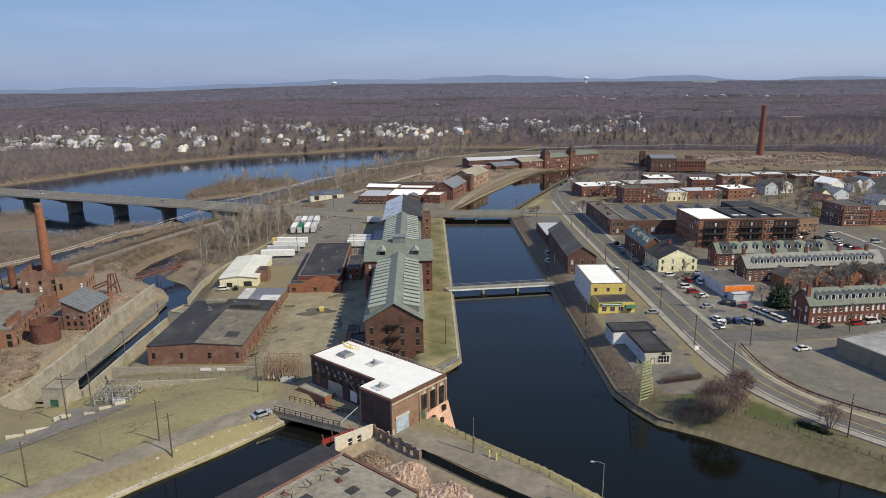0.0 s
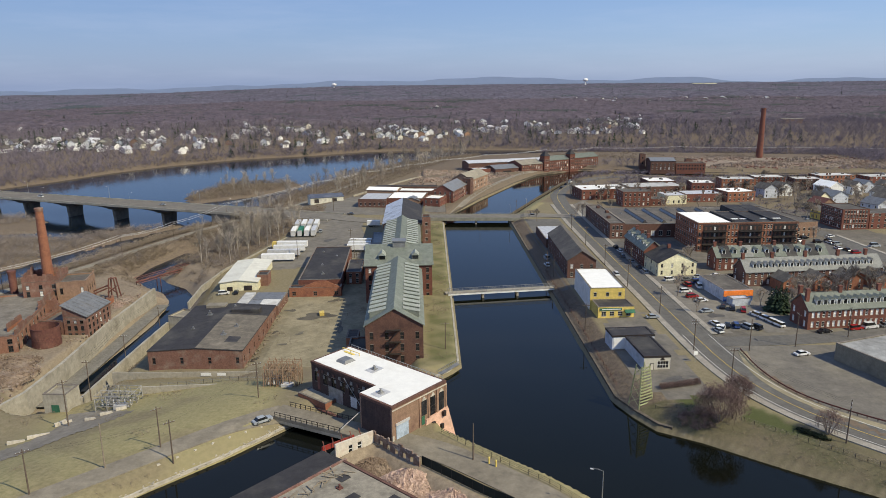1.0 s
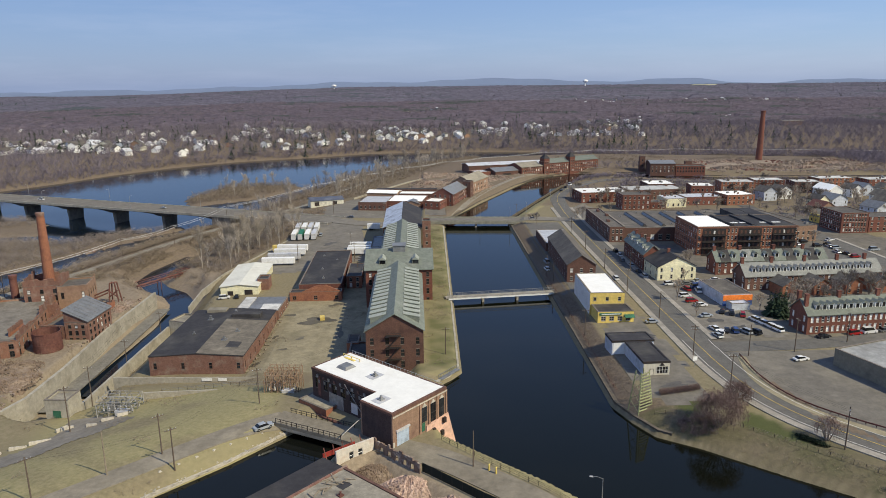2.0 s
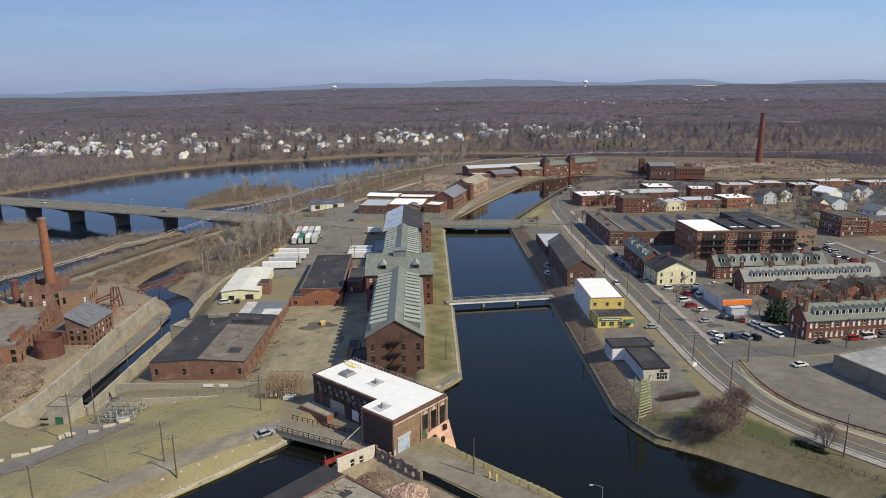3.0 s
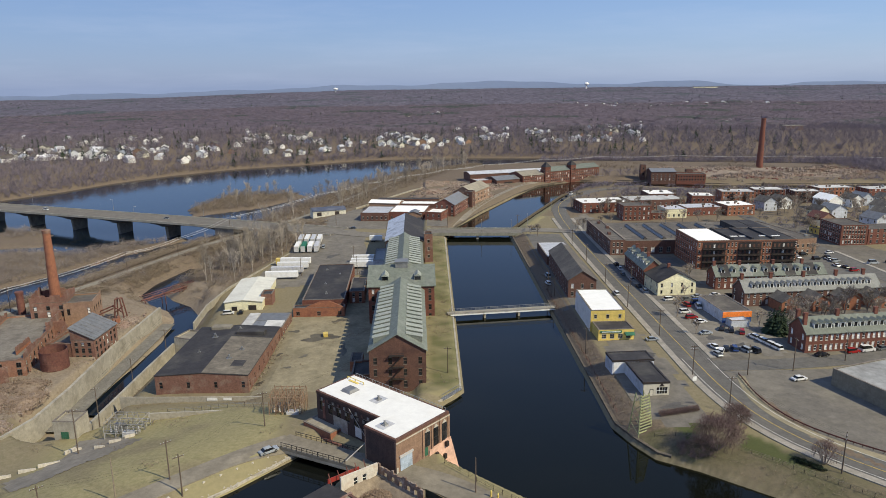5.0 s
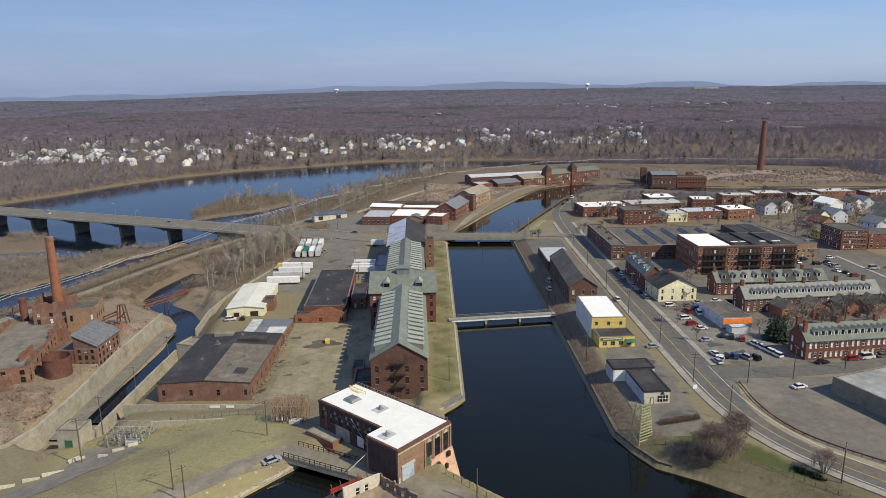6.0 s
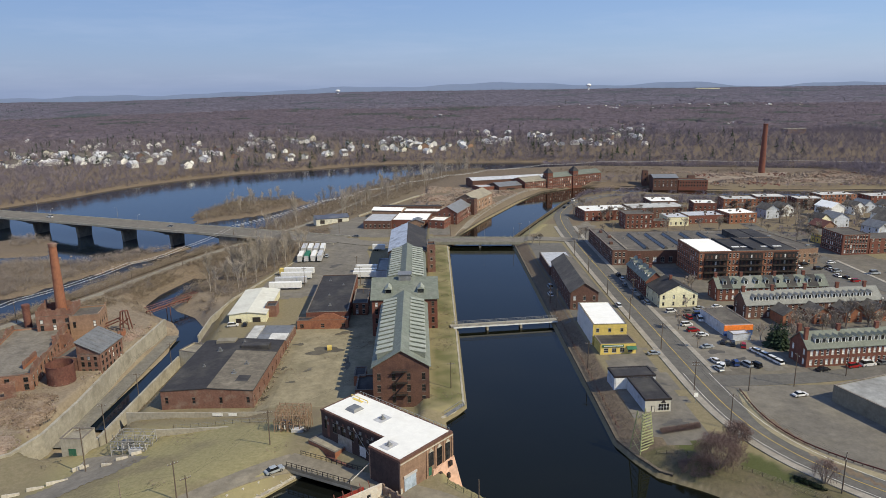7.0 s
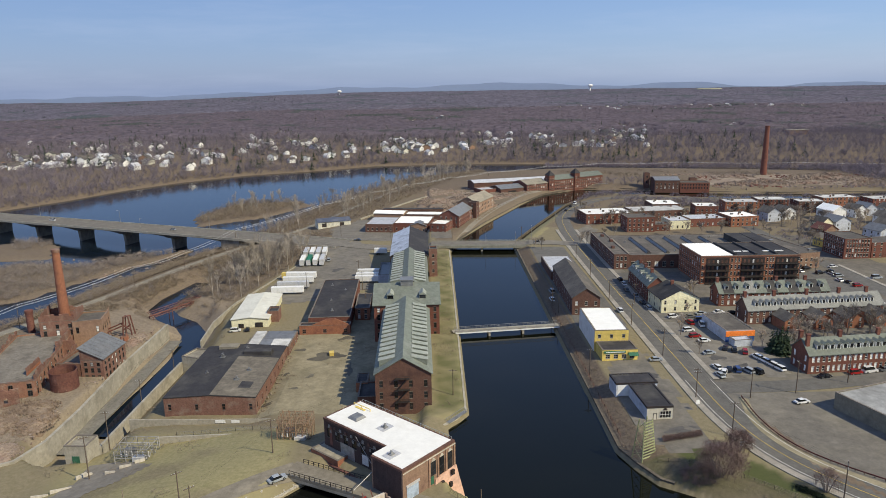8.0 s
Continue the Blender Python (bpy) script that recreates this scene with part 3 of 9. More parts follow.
def spread(L, n, w, margin=1.0):
    if n == 1:
        return [L / 2 - w / 2]
    return [margin + (L - 2 * margin - w) * i / (n - 1) for i in range(n)]


def building(name, label, x, y, ang, w, d, z0, h, wall, roof, roofmat, rows=(), cols=None, ww=1.2, rise=3.0, ridge="y", frame=None, over=0.4,
             parapet=0.5, cornice=None, doors=(), category="building", group="", roof_label="", foot=2.5, margin=1.2, blinds=0.15):
    """A house, mill or shed. x, y: its front left corner; cols: windows a row for each side; rows: (sill, height)."""
    cols, frame = cols or {}, frame or FRAME_GREY
    pick = random.Random(int(x * 7 + y * 13))
    o = thing(name, pose(x, y, z0, 0, 0, ang), label, category, group)
    for s, (m, L) in side_frames(w, d).items():
        inset = 0.4 if s in "RL" else 0
        n = cols.get(s, 0)
        lefts = spread(L, n, ww, margin) if n else []
        rr = [(sill, hh, lefts, ww) for sill, hh in rows] if n else []
        dd = [q for q in doors if q[0] == s]
        b = wall_with_openings(L - 2 * inset, h, [(a, c, [u - inset for u in us], e) for a, c, us, e in rr])
        b.box(0, L - 2 * inset, 0, 0.4, -foot, 0)
        mw = m @ pose(inset, 0, 0)
        part("wall", b.moved(mw), wall, o)
        for sill, hh, us, e in rr:
            for u in us:
                k = part("window", window_mesh(e, hh, frame, BLIND if pick.random() < blinds else None), None, o)
                k.matrix_local = m @ pose(u, 0, sill)
        for _, u, dw, dh, dm in dd:
            q = Boxes().box(u, u + dw, -0.05, 0.02, 0, dh)
            q.box(u - .15, u, -0.1, 0.02, 0, dh + .15).box(u + dw, u + dw + .15, -0.1, 0.02, 0, dh + .15).box(u, u + dw, -0.1, 0.02, dh, dh + .15)
            for k in range(1, int(dh / 0.5)):
                q.box(u + .05, u + dw - .05, -0.07, -0.04, k * 0.5, k * 0.5 + 0.06)
            part("door", q.moved(m), dm, o)
        if cornice:
            part("cornice", Boxes().box(-0.12 if s in "FB" else 0, L + 0.12 if s in "FB" else L, -0.12, -0.003, h - 0.5, h + 0.05).moved(m), cornice, o)
    b = Boxes()
    if roof == "flat":
        b.box(0.41, w - 0.41, 0.41, d - 0.41, h - 0.5 - parapet, h - parapet)
        q = Boxes()
        for x0, x1, y0, y1 in ((-.06, w + .06, -.06, .46), (-.06, w + .06, d - .46, d + .06), (-.06, .46, .46, d - .46), (w - .46, w + .06, .46, d - .46)):
            q.box(x0, x1, y0, y1, h + 0.003, h + 0.12)
        part("coping", q, cornice or COPING, o)
    elif roof == "gable":
        t = 0.25
        if ridge == "y":
            pr = [(-over, h - over * rise / (w / 2)), (w / 2, h + rise), (w + over, h - over * rise / (w / 2))]
            P = lambda a, e, up: (a[0], e, a[1] + up)
            e0, e1 = -over, d + over
        else:
            pr = [(-over, h - over * rise / (d / 2)), (d / 2, h + rise), (d + over, h - over * rise / (d / 2))]
            P = lambda a, e, up: (e, a[0], a[1] + up)
            e0, e1 = -over, w + over
        for a, c in ((pr[0], pr[1]), (pr[1], pr[2])):
            vs = [P(a, e0, 0), P(c, e0, 0), P(c, e1, 0), P(a, e1, 0), P(a, e0, t), P(c, e0, t), P(c, e1, t), P(a, e1, t)]
            b.poly(vs, [(0, 1, 2, 3), (7, 6, 5, 4), (0, 4, 5, 1), (1, 5, 6, 2), (2, 6, 7, 3), (3, 7, 4, 0)])
        for e0, e1 in ((0, 0.4), (d - 0.4, d)) if ridge == "y" else ((0, 0.4), (w - 0.4, w)):
            q = Boxes()
            S = w if ridge == "y" else d
            tri = [(0.02, h), (S - 0.02, h), (S / 2, h + rise - 0.02)]
            vs = [((u, e, v) if ridge == "y" else (e, u, v)) for e in (e0, e1) for u, v in tri]
            q.poly(vs, [(0, 1, 2), (5, 4, 3), (0, 3, 4, 1), (1, 4, 5, 2), (2, 5, 3, 0)])
            part("gable", q, wall, o)
    else:
        i = min(w, d) / 2 if roof == "hip" else min(w, d) * 0.22
        base = [(-over, -over, h), (w + over, -over, h), (w + over, d + over, h), (-over, d + over, h)]
        if roof == "hip":
            top = [(i, i, h + rise), (w - i, i, h + rise), (w - i, d - i, h + rise), (i, d - i, h + rise)]
            if w >= d:
                top = [(i, d / 2 - .02, h + rise), (w - i, d / 2 - .02, h + rise), (w - i, d / 2 + .02, h + rise), (i, d / 2 + .02, h + rise)]
            else:
                top = [(w / 2 - .02, i, h + rise), (w / 2 + .02, i, h + rise), (w / 2 + .02, d - i, h + rise), (w / 2 - .02, d - i, h + rise)]
        else:
            top = [(i, i, h + rise), (w - i, i, h + rise), (w - i, d - i, h + rise), (i, d - i, h + rise)]
        b.prism(base, top)
    part("roof", b, roofmat, o, roof_label)
    return o


def roof_vent(parent, x, y, z, s=1.0, m=None):
    b = Boxes().box(x - s, x + s, y - s, y + s, z, z + 0.25).box(x - .5 * s, x + .5 * s, y - .5 * s, y + .5 * s, z + .25, z + 1.1 * s)
    b.rod((x, y, z + 1.1 * s), (x, y, z + 1.7 * s), .3 * s, n=8).rod((x, y, z + 1.7 * s), (x, y, z + 1.9 * s), .5 * s, .1 * s, 8)
    return part("roof_vent", b, m or LIGHT_METAL, parent)


def dormer(parent, x, y, z, w, h, depth, face, roofmat, wallmat=None):
    """A dormer window; face: the side it looks to, 'F' -y, 'L' -x, 'R' +x."""
    turn = {"F": 0, "R": 90, "L": 270, "B": 180}[face]
    m = pose(x, y, z, 0, 0, turn)
    b = Boxes()
    b.box(-w / 2, -w / 2 + .2, 0, depth, 0, h).box(w / 2 - .2, w / 2, 0, depth, 0, h).box(-w / 2 + .2, w / 2 - .2, 0, depth, 0, .3).box(-w / 2 + .2, w / 2 - .2, 0, depth, h - .2, h)
    o = part("dormer", b.moved(m), wallmat or WHITE, parent)
    r = Boxes()
    vs = [(-w / 2 - .2, -.25, h), (w / 2 + .2, -.25, h), (0, -.25, h + w * .45), (-w / 2 - .2, depth, h), (w / 2 + .2, depth, h), (0, depth, h + w * .45)]
    r.poly(vs, [(0, 1, 2), (5, 4, 3), (0, 3, 4, 1), (1, 4, 5, 2), (2, 5, 3, 0)])
    part("dormer_roof", r.moved(m), roofmat, o)
    part("pane", Boxes().box(-w / 2 + .2, w / 2 - .2, .12, .16, .3, h - .2).moved(m), GLASS, o)
    return o


# ---------- roads, lots, pavements ----------
ROAD_R = [(420, 538), (260, 552), (185, 572), (152, 577), (131, 561), (108, 530), (92, 490), (87, 445), (85, 390), (84.4, 310), (84.3, 250), (84.2, 205), (84.4, 182), (87.2, 163), (95.5, 146), (118, 121), (160, 87)]
ribbon("road_canal_side", ROAD_R, 10.2, 0.10, ASPHALT, "grey asphalt road along the canal", "road")
ribbon("road_centre_line", ROAD_R, 0.24, 0.14, LINE_Y, "faded yellow centre line", "line", 0.02, shift=0.7)
ribbon("pavement_canal_side", ROAD_R[7:], 2.2, 0.24, PAVING, "pale concrete pavement with kerb", "pavement", shift=6.3)
ribbon("pavement_town_side", ROAD_R[7:12], 2.0, 0.24, PAVING, "pale concrete pavement with kerb", "pavement", shift=-6.2)
ribbon("road_side_street", [(86, 199), (112, 199), (150, 205), (240, 222)], 8, 0.09, ASPHALT, "grey side street past brick row houses", "road")
ribbon("road_block_street", [(87, 268), (116, 268), (180, 279), (330, 300)], 8, 0.09, ASPHALT, "grey street between the row houses", "road")
ribbon("road_mill_street", [(88, 331), (106, 331), (124, 330.5)], 11, 0.09, ASPHALT, "grey street in front of the brick apartments", "road")
ribbon("road_cross_street", [(205, 190), (206, 300), (206.5, 345), (208, 420), (215, 560)], 9, 0.10, ASPHALT, "grey cross street", "road")
ribbon("pavement_cross_street", [(205, 200), (206, 300), (206.5, 345)], 1.8, 0.2, PAVING, "pale concrete pavement with kerb", "pavement", shift=5.6)
LANE = mat("dusty_lane", (0.265, 0.232, 0.178), (0.215, 0.19, 0.148), (0.31, 0.275, 0.21), 0.8, 0.09, 0.95, bump=0.1)
ribbon("road_embankment", [(-115, 78), (-78, 112), (-58, 131), (-44, 144), (-35.5, 149.3)], 5.8, 0.22, LANE, "worn grey lane beside the side canal", "road")
ribbon("road_powerhouse", [(-13.5, 138.4), (-9.5, 134.8), (0, 130.5), (8, 124), (28, 105), (52, 80)], 7.4, 0.2, LANE, "worn grey lane past the powerhouse", "road")
ribbon("road_yard", [(-38, 330), (-44, 375), (-50, 410), (-58, 437)], 15, 0.08, OLD_ASPHALT, "worn asphalt yard road", "road")
ribbon("road_rail_bed", TRACK, 5, 0.15, TAN_ROOF, "pale gravel track along the river bank", "track")
APRON = mat("pale_worn_apron", (0.29, 0.26, 0.215), (0.24, 0.215, 0.175), (0.20, 0.18, 0.145), 0.7, 0.09, 0.95)
VERGE = mat("brown_verge", (0.20, 0.15, 0.105), (0.145, 0.11, 0.08), (0.24, 0.19, 0.13), 0.8, 0.2, 0.95)
TOWN_EARTH = mat("town_earth", (0.19, 0.17, 0.14), (0.14, 0.125, 0.105), (0.23, 0.205, 0.15), 0.4, 0.06, 0.95)
lot("lot_town", [(86, 200), (200, 208), (240, 330), (230, 420), (86, 420)], 0.03, TOWN_EARTH, "dark worn earth and paving between the town blocks", "ground")
lot("lot_parking", [(86.6, 196), (126, 196), (128, 120), (113, 126), (100, 142), (91, 158), (87.4, 176)], 0.07, OLD_ASPHALT, "worn grey car park behind a guard rail", "car park")
lot("lot_town_cars", [(176, 283), (200, 285), (200.5, 336), (178, 331)], 0.08, ASPHALT, "asphalt car park beside the apartments", "car park")
lot("lot_cars", [(88, 206), (118, 206), (122, 232), (118, 262), (88, 262)], 0.08, OLD_ASPHALT, "grey car lot full of parked cars", "car lot")
lot("lot_office", [(58, 160), (75, 160), (75, 232), (68, 232), (58, 222), (55, 205), (53, 188)], 0.06, OLD_ASPHALT, "worn grey forecourt", "forecourt")
lot("lot_yard", [(-60, 196), (-22, 196), (-22, 345), (-40, 352), (-60, 300)], 0.07, DIRT, "bare earth mill yard with puddles", "yard")
lot("lot_trailers", [(-92, 300), (-40, 320), (-40, 430), (-72, 425), (-86, 360)], 0.06, OLD_ASPHALT, "worn asphalt trailer yard", "yard")
CLEARED = mat("cleared_land", (0.31, 0.25, 0.19), (0.23, 0.185, 0.14), (0.25, 0.175, 0.135), 0.4, 0.05, 0.95)
lot("lot_cleared", [(-14, 516), (14, 506), (34, 556), (60, 600), (84, 634), (40, 640), (0, 590), (-22, 555)], 0.08, CLEARED, "cleared mill land strewn with rubble", "ground")
lot("lot_cleared_far", [(250, 640), (400, 622), (420, 700), (340, 712), (270, 706)], 0.10, CLEARED, "cleared land strewn with rubble", "ground", 5.0)
lot("lot_blocks", [(-70, 442), (12, 429), (12, 450), (-4, 512), (-26, 524), (-60, 512), (-78, 480)], 0.07, OLD_ASPHALT, "grey yard round low brick blocks", "yard")
lot("lot_canal_yard", [(51.5, 258), (77, 258), (77, 398), (54, 398)], 0.06, ASPHALT, "dark asphalt yard beside the canal", "yard")
lot("lot_corner", [(86, 320), (94, 320), (108, 400), (108, 470), (90, 440)], 0.07, OLD_ASPHALT, "grey corner car park", "car park")

lot("lot_apron", [(-106, 148), (-99.5, 154), (-97, 160), (-98.5, 171), (-88, 170), (-76, 164), (-82, 153.5), (-87, 149.5), (-93, 141), (-98, 139)], 0.09, APRON, "worn pale apron before the concrete hut", "apron", 1.1)
lot("lot_verge", [(88.4, 178), (91.8, 184), (95.4, 167), (98.2, 152), (104.2, 141), (112, 131), (110.5, 129), (101.5, 139.5), (95, 150), (91, 163)], 0.12, VERGE, "brown earth verge under the guard rail", "verge", 1.1)
ribbon("path_towpath", [(15, 436), (30, 490), (64, 573), (92, 624), (134, 660), (168, 657)], 3.2, 0.12, APRON, "pale trodden towpath beside the bend mills", "path", step=3.0)
ribbon("road_edge_line", ROAD_R[11:], 0.22, 0.14, LINE_W, "thin white edge line", "line", 0.02, shift=-4.2, step=1.5)
ribbon("road_edge_line_canal", ROAD_R[11:], 0.22, 0.14, LINE_W, "thin white edge line", "line", 0.02, shift=4.2, step=1.5)

# ---------- canal walls ----------
CANAL_STONE = mat("brown_canal_stone", (0.16, 0.135, 0.10), (0.12, 0.10, 0.078), (0.08, 0.07, 0.057), 1.0, .3, .95)

def wall_line(name, pts, z0, z1, th, material, label, category="canal wall", step=4.0, top=None):
    mid = resample(pts, step)
    a, c = offset_line(mid, -th / 2), offset_line(mid, th / 2)
    b = Boxes()
    for i in range(len(mid) - 1):
        q = [a[i], c[i], c[i + 1], a[i + 1]]
        b.prism([(x, y, z0) for x, y in q], [(x, y, z1 + (0.015 if i % 2 else 0)) for x, y in q])
    return solid(name, b, material, label, category, kind="structure")


wall_line("wall_canal_west", [(7.6, 404), (7.6, 192), (4.6, 187.2), (0.6, 182.8)], -3, 1.45, 0.65, CONCRETE, "stained concrete canal wall")
wall_line("wall_canal_east", [(48.9, 404), (48.9, 168), (51.9, 159.5), (55.4, 152.4), (58, 150.6)], -3, 1.55, 1.0, CANAL_STONE, "dark brown stone canal wall")
wall_line("wall_canal_bend", [(50, 426), (55, 438), (73, 480), (109, 562), (130, 593), (148, 603), (180, 600), (236, 576), (310, 566), (400, 560)], -3, 1.4, 0.8, CANAL_STONE, "stone canal wall")
wall_line("wall_canal_bend_west", [(12, 426), (16, 440), (35, 489), (71, 569), (98, 618), (138, 652), (172, 648), (198, 639), (246, 618.5), (310, 609.5), (400, 603), (600, 578)], -3, 1.5, 0.8, CANAL_STONE, "stone canal wall")
wall_line("wall_river_bank", [(-58, 512), (-36, 562), (-18, 600), (2, 632), (28, 660), (66, 690)], -8, gz(-26, 580) + 1.2, 0.8, CONCRETE, "pale retaining wall above the river bank", "retaining wall", 6.0)
wall_line("wall_side_canal", [(-88, 88), (-57, 121.6), (-44.8, 133.7), (-33, 147.5)], 3.5, 6.35, 0.8, STONE, "rough pale stone bank of the side canal")

# ---------- main mill ----------
MILL = pose(-20.2, 194.5, -1.0, 0, 0, 1.2)


def mill_block(name, label, y, dx, w, d, h, rise, rows, cols, roofmat, wall=BRICK_DARK):
    p = MILL @ Vector((dx, y, 0))
    return building(name, label, p.x, p.y, 1.2, w, d, -1.0, h, wall, "gable", roofmat, rows, cols, ww=1.2, rise=rise, ridge="y", over=0.5, frame=FRAME_MILL, blinds=.06)


R3 = ((1.6, 2.2), (5.4, 2.2), (9.2, 2.2))
south = mill_block("mill_south_range", "long brown brick mill, green slate roof with shed dormers", 0, 0, 17.4, 63, 13.7, 5.2, R3, {"F": 4, "L": 18, "R": 18}, SLATE)
north = mill_block("mill_north_range", "long brick mill range with green slate roof and shed dormers", 89.5, 0.2, 17.4, 58, 13.7, 5.2, R3, {"L": 16, "R": 16}, SLATE)
end = mill_block("mill_end_range", "brick mill end with patched grey and dark slate roof", 147.8, -1, 19.4, 57, 14.0, 4.2, R3, {"L": 14, "R": 14, "B": 5}, TAR)
p = MILL @ Vector((-4.2, 63.2, 0))
wing = building("mill_cross_wing", "brick cross wing with green slate roof and two dormers", p.x, p.y, 1.2, 26.0, 26, -1, 15.4, BRICK, "gable", SLATE, ((1.6, 2.2), (5.4, 2.2), (9.2, 2.2), (12.3, 1.8)), {"F": 6, "R": 7, "L": 7}, ww=1.2, rise=5.2, ridge="x", over=0.6, frame=FRAME_MILL, blinds=.06)

# ---------- powerhouse ----------
PH = (-9.0, 133.6)
power = building("powerhouse", "brick powerhouse with a white flat roof above a pink rendered base", PH[0], PH[1], 48, 17.6, 10, 8.3, 8.2, BRICK_TAN, "flat", WHITE_ROOF,
                 (), {}, cornice=BRICK_DARK, parapet=0.12, foot=9)
q = pose(PH[0], PH[1], 0, 0, 0, 48) @ Vector((4.9, 10.0, 0))
# rear hall walls: dark brick with their shade in the base colour
rear = building("powerhouse", "", q.x, q.y, 48, 12.7, 23, 8.3, 8.2, BRICK_SHADED, "flat", WHITE_ROOF, ((3.4, 2.6),), {"L": 7, "R": 6}, ww=1.6, cornice=BRICK_DARK, parapet=0.12, foot=9, frame=DARK)
for k in list(rear.children):
    k.parent = power
    k.matrix_basis = pose(4.9, 10.0, 0) @ k.matrix_basis
bpy.data.objects.remove(rear)
# left side wall of the front block swaps to the shade-darkened brick
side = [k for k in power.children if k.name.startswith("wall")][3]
side.data.materials[0] = BRICK_SHADED

# ---------- left bank buildings ----------
ROOF_CREAM = mat("cream_sheet_roof", (0.66, 0.65, 0.57), (0.60, 0.59, 0.51), (0.52, 0.50, 0.43), 0.8, 0.15, 0.6, bump=0.05, grit=0.1)
lowmill = building("low_brick_mill", "low red brick mill with a dark patched shallow roof", -88.2, 200.2, -1, 29.4, 44, -2.8, 6.0, BRICK_OLD, "gable", TAR, ((1.9, 2.0),), {"F": 4, "R": 8}, ww=1.1, rise=0.9, over=0.15, frame=BRICK_DARK, blinds=0)
lowext = building("low_brick_annex", "low annex with a pale metal roof", -74.5, 245.5, -1, 16.8, 17, -2.5, 5, BRICK_OLD, "flat", METAL_ROOF, ((1.2, 1.5),), {"F": 3, "R": 5}, parapet=0.1)
hall = building("brick_hall", "orange brick hall with a black flat roof", -54.6, 271.0, 2, 17.4, 58, -1.5, 6.5, BRICK, "flat", TAR, ((1.5, 1.6),), {"R": 8}, ww=1.2, parapet=0.15)
hallf = building("gabled_building", "old orange brick front with a shallow gable", -57.8, 267.0, 1, 21, 4.2, -1.5, 4.4, BRICK_ORANGE, "flat", TAR, ((1.2, 1.5),), {"F": 3}, ww=1.5, parapet=0.15, frame=BRICK_OLD, blinds=0)
shed = building("white_shed", "cream metal shed with a low white roof", -88.6, 276.8, 3, 15.6, 36, -2.0, 4.6, CREAM, "gable", ROOF_CREAM, (), {}, rise=0.9, doors=(("F", 3, 2, 2.6, DARK), ("F", 10, 3, 3, DARK)))
hutb = building("brick_hut", "small brown brick hut", -74.7, 283.5, 3, 4.7, 7, -2.0, 6.0, BRICK_OLD, "flat", TAR)
hut = building("transformer_hut", "pale concrete hut with a green door", -105, 172, -3, 6.4, 6.4, -2.6, 5.4, CONCRETE, "flat", TAN_ROOF, doors=(("F", 2.2, 1.8, 2.2, GREEN),))
green = building("ruined_works", "ruined brick works with a sloping grey sheet roof", -130.2, 231.8, -2, 8.3, 16.8, -5.2, 9.0, BRICK_OLD, "flat", TAR_GREY, ((1.2, 2.0), (4.2, 1.7), (6.8, 1.2)), {"F": 3, "R": 6}, frame=DARK, blinds=0.1, foot=4)
part("sheet_roof", Boxes().prism([(-.4, -.4, 13.5), (8.8, -.4, 9.2), (8.8, 17.2, 9.2), (-.4, 17.2, 13.5)], [(-.4, -.4, 13.75), (8.8, -.4, 9.45), (8.8, 17.2, 9.45), (-.4, 17.2, 13.75)]), METAL_ROOF, green, "sloping grey sheet roof")
for v in (.02, 16.4):
    part("gable", Boxes().prism([(0, v, 9.13), (8.2, v, 9.13), (8.2, v + .38, 9.13), (0, v + .38, 9.13)], [(0, v, 13.25), (8.2, v, 9.42), (8.2, v + .38, 9.42), (0, v + .38, 13.25)]), BRICK_OLD, green)
part("high_wall", Boxes().box(.02, .4, .403, 16.39, 9.13, 13.25), BRICK_OLD, green)
for i in range(7):
    part("roof_rib", Boxes().rod((-.35, .8 + i * 2.5, 13.78), (8.75, .8 + i * 2.5, 9.52), .07, n=4), METAL_ROOF, green)
wing_ = building("ruined_wing", "roofless brick wing of the ruined works", -139.4, 232.4, -2, 9.0, 14, -5.2, 7.6, BRICK_OLD, "flat", TAR_GREY, ((1.2, 2.2), (4.2, 1.4)), {"F": 3}, frame=DARK, blinds=0, parapet=1.0, foot=4, category="ruin")

building("brick_lean_to", "small orange brick hut with a flat dark roof beside the mill", -28.2, 211.0, 1, 3.9, 8.0, -1.0, 3.5, BRICK_ORANGE, "flat", TAR, parapet=.1, category="hut")

# ---------- right bank buildings ----------
WALL_TAN = mat("tan_block_wall", (0.27, 0.245, 0.185), (0.22, 0.20, 0.155), (0.18, 0.165, 0.13), 1.0, 0.15, 0.9)
GREY_MEMBRANE = mat("stained_grey_membrane", (0.44, 0.44, 0.42), (0.36, 0.36, 0.345), (0.24, 0.235, 0.22), 0.5, 0.10, 0.7, bump=0.05)
SLATE_GREY = mat("grey_slate", (0.27, 0.275, 0.26), (0.22, 0.225, 0.21), (0.30, 0.30, 0.28), 1.5, 0.2, 0.7)
mw = building("brick_warehouse", "brick warehouse with a dark metal gable roof", 56.2, 271.8, -1, 11.7, 52, 3.6, 8.0, BRICK_DARK, "gable", TAR_GREY, ((1.2, 1.7), (4.6, 1.7)), {"F": 3, "L": 12}, rise=3.9)
mwf = building("metal_shed", "low shed with a bright metal roof", 56.5, 325.5, 0, 14.6, 32, 3.6, 4.6, BRICK_DARK, "flat", LIGHT_METAL, parapet=0.05)
yel = building("yellow_shop", "yellow two-storey building with a white flat roof", 56.2, 231.2, 0, 12.3, 26, 3.8, 8.2, YELLOW, "flat", WHITE_ROOF, ((5.3, 1.3),), {"F": 3}, ww=1.1, parapet=0.05)
yel2 = building("yellow_shop", "low yellow shop with a dark flat roof", 57.0, 222.4, 2, 12.6, 8.5, 3.8, 4.1, YELLOW, "flat", TAR, ((0.9, 1.5),), {"F": 4}, ww=1.6, parapet=0.05)
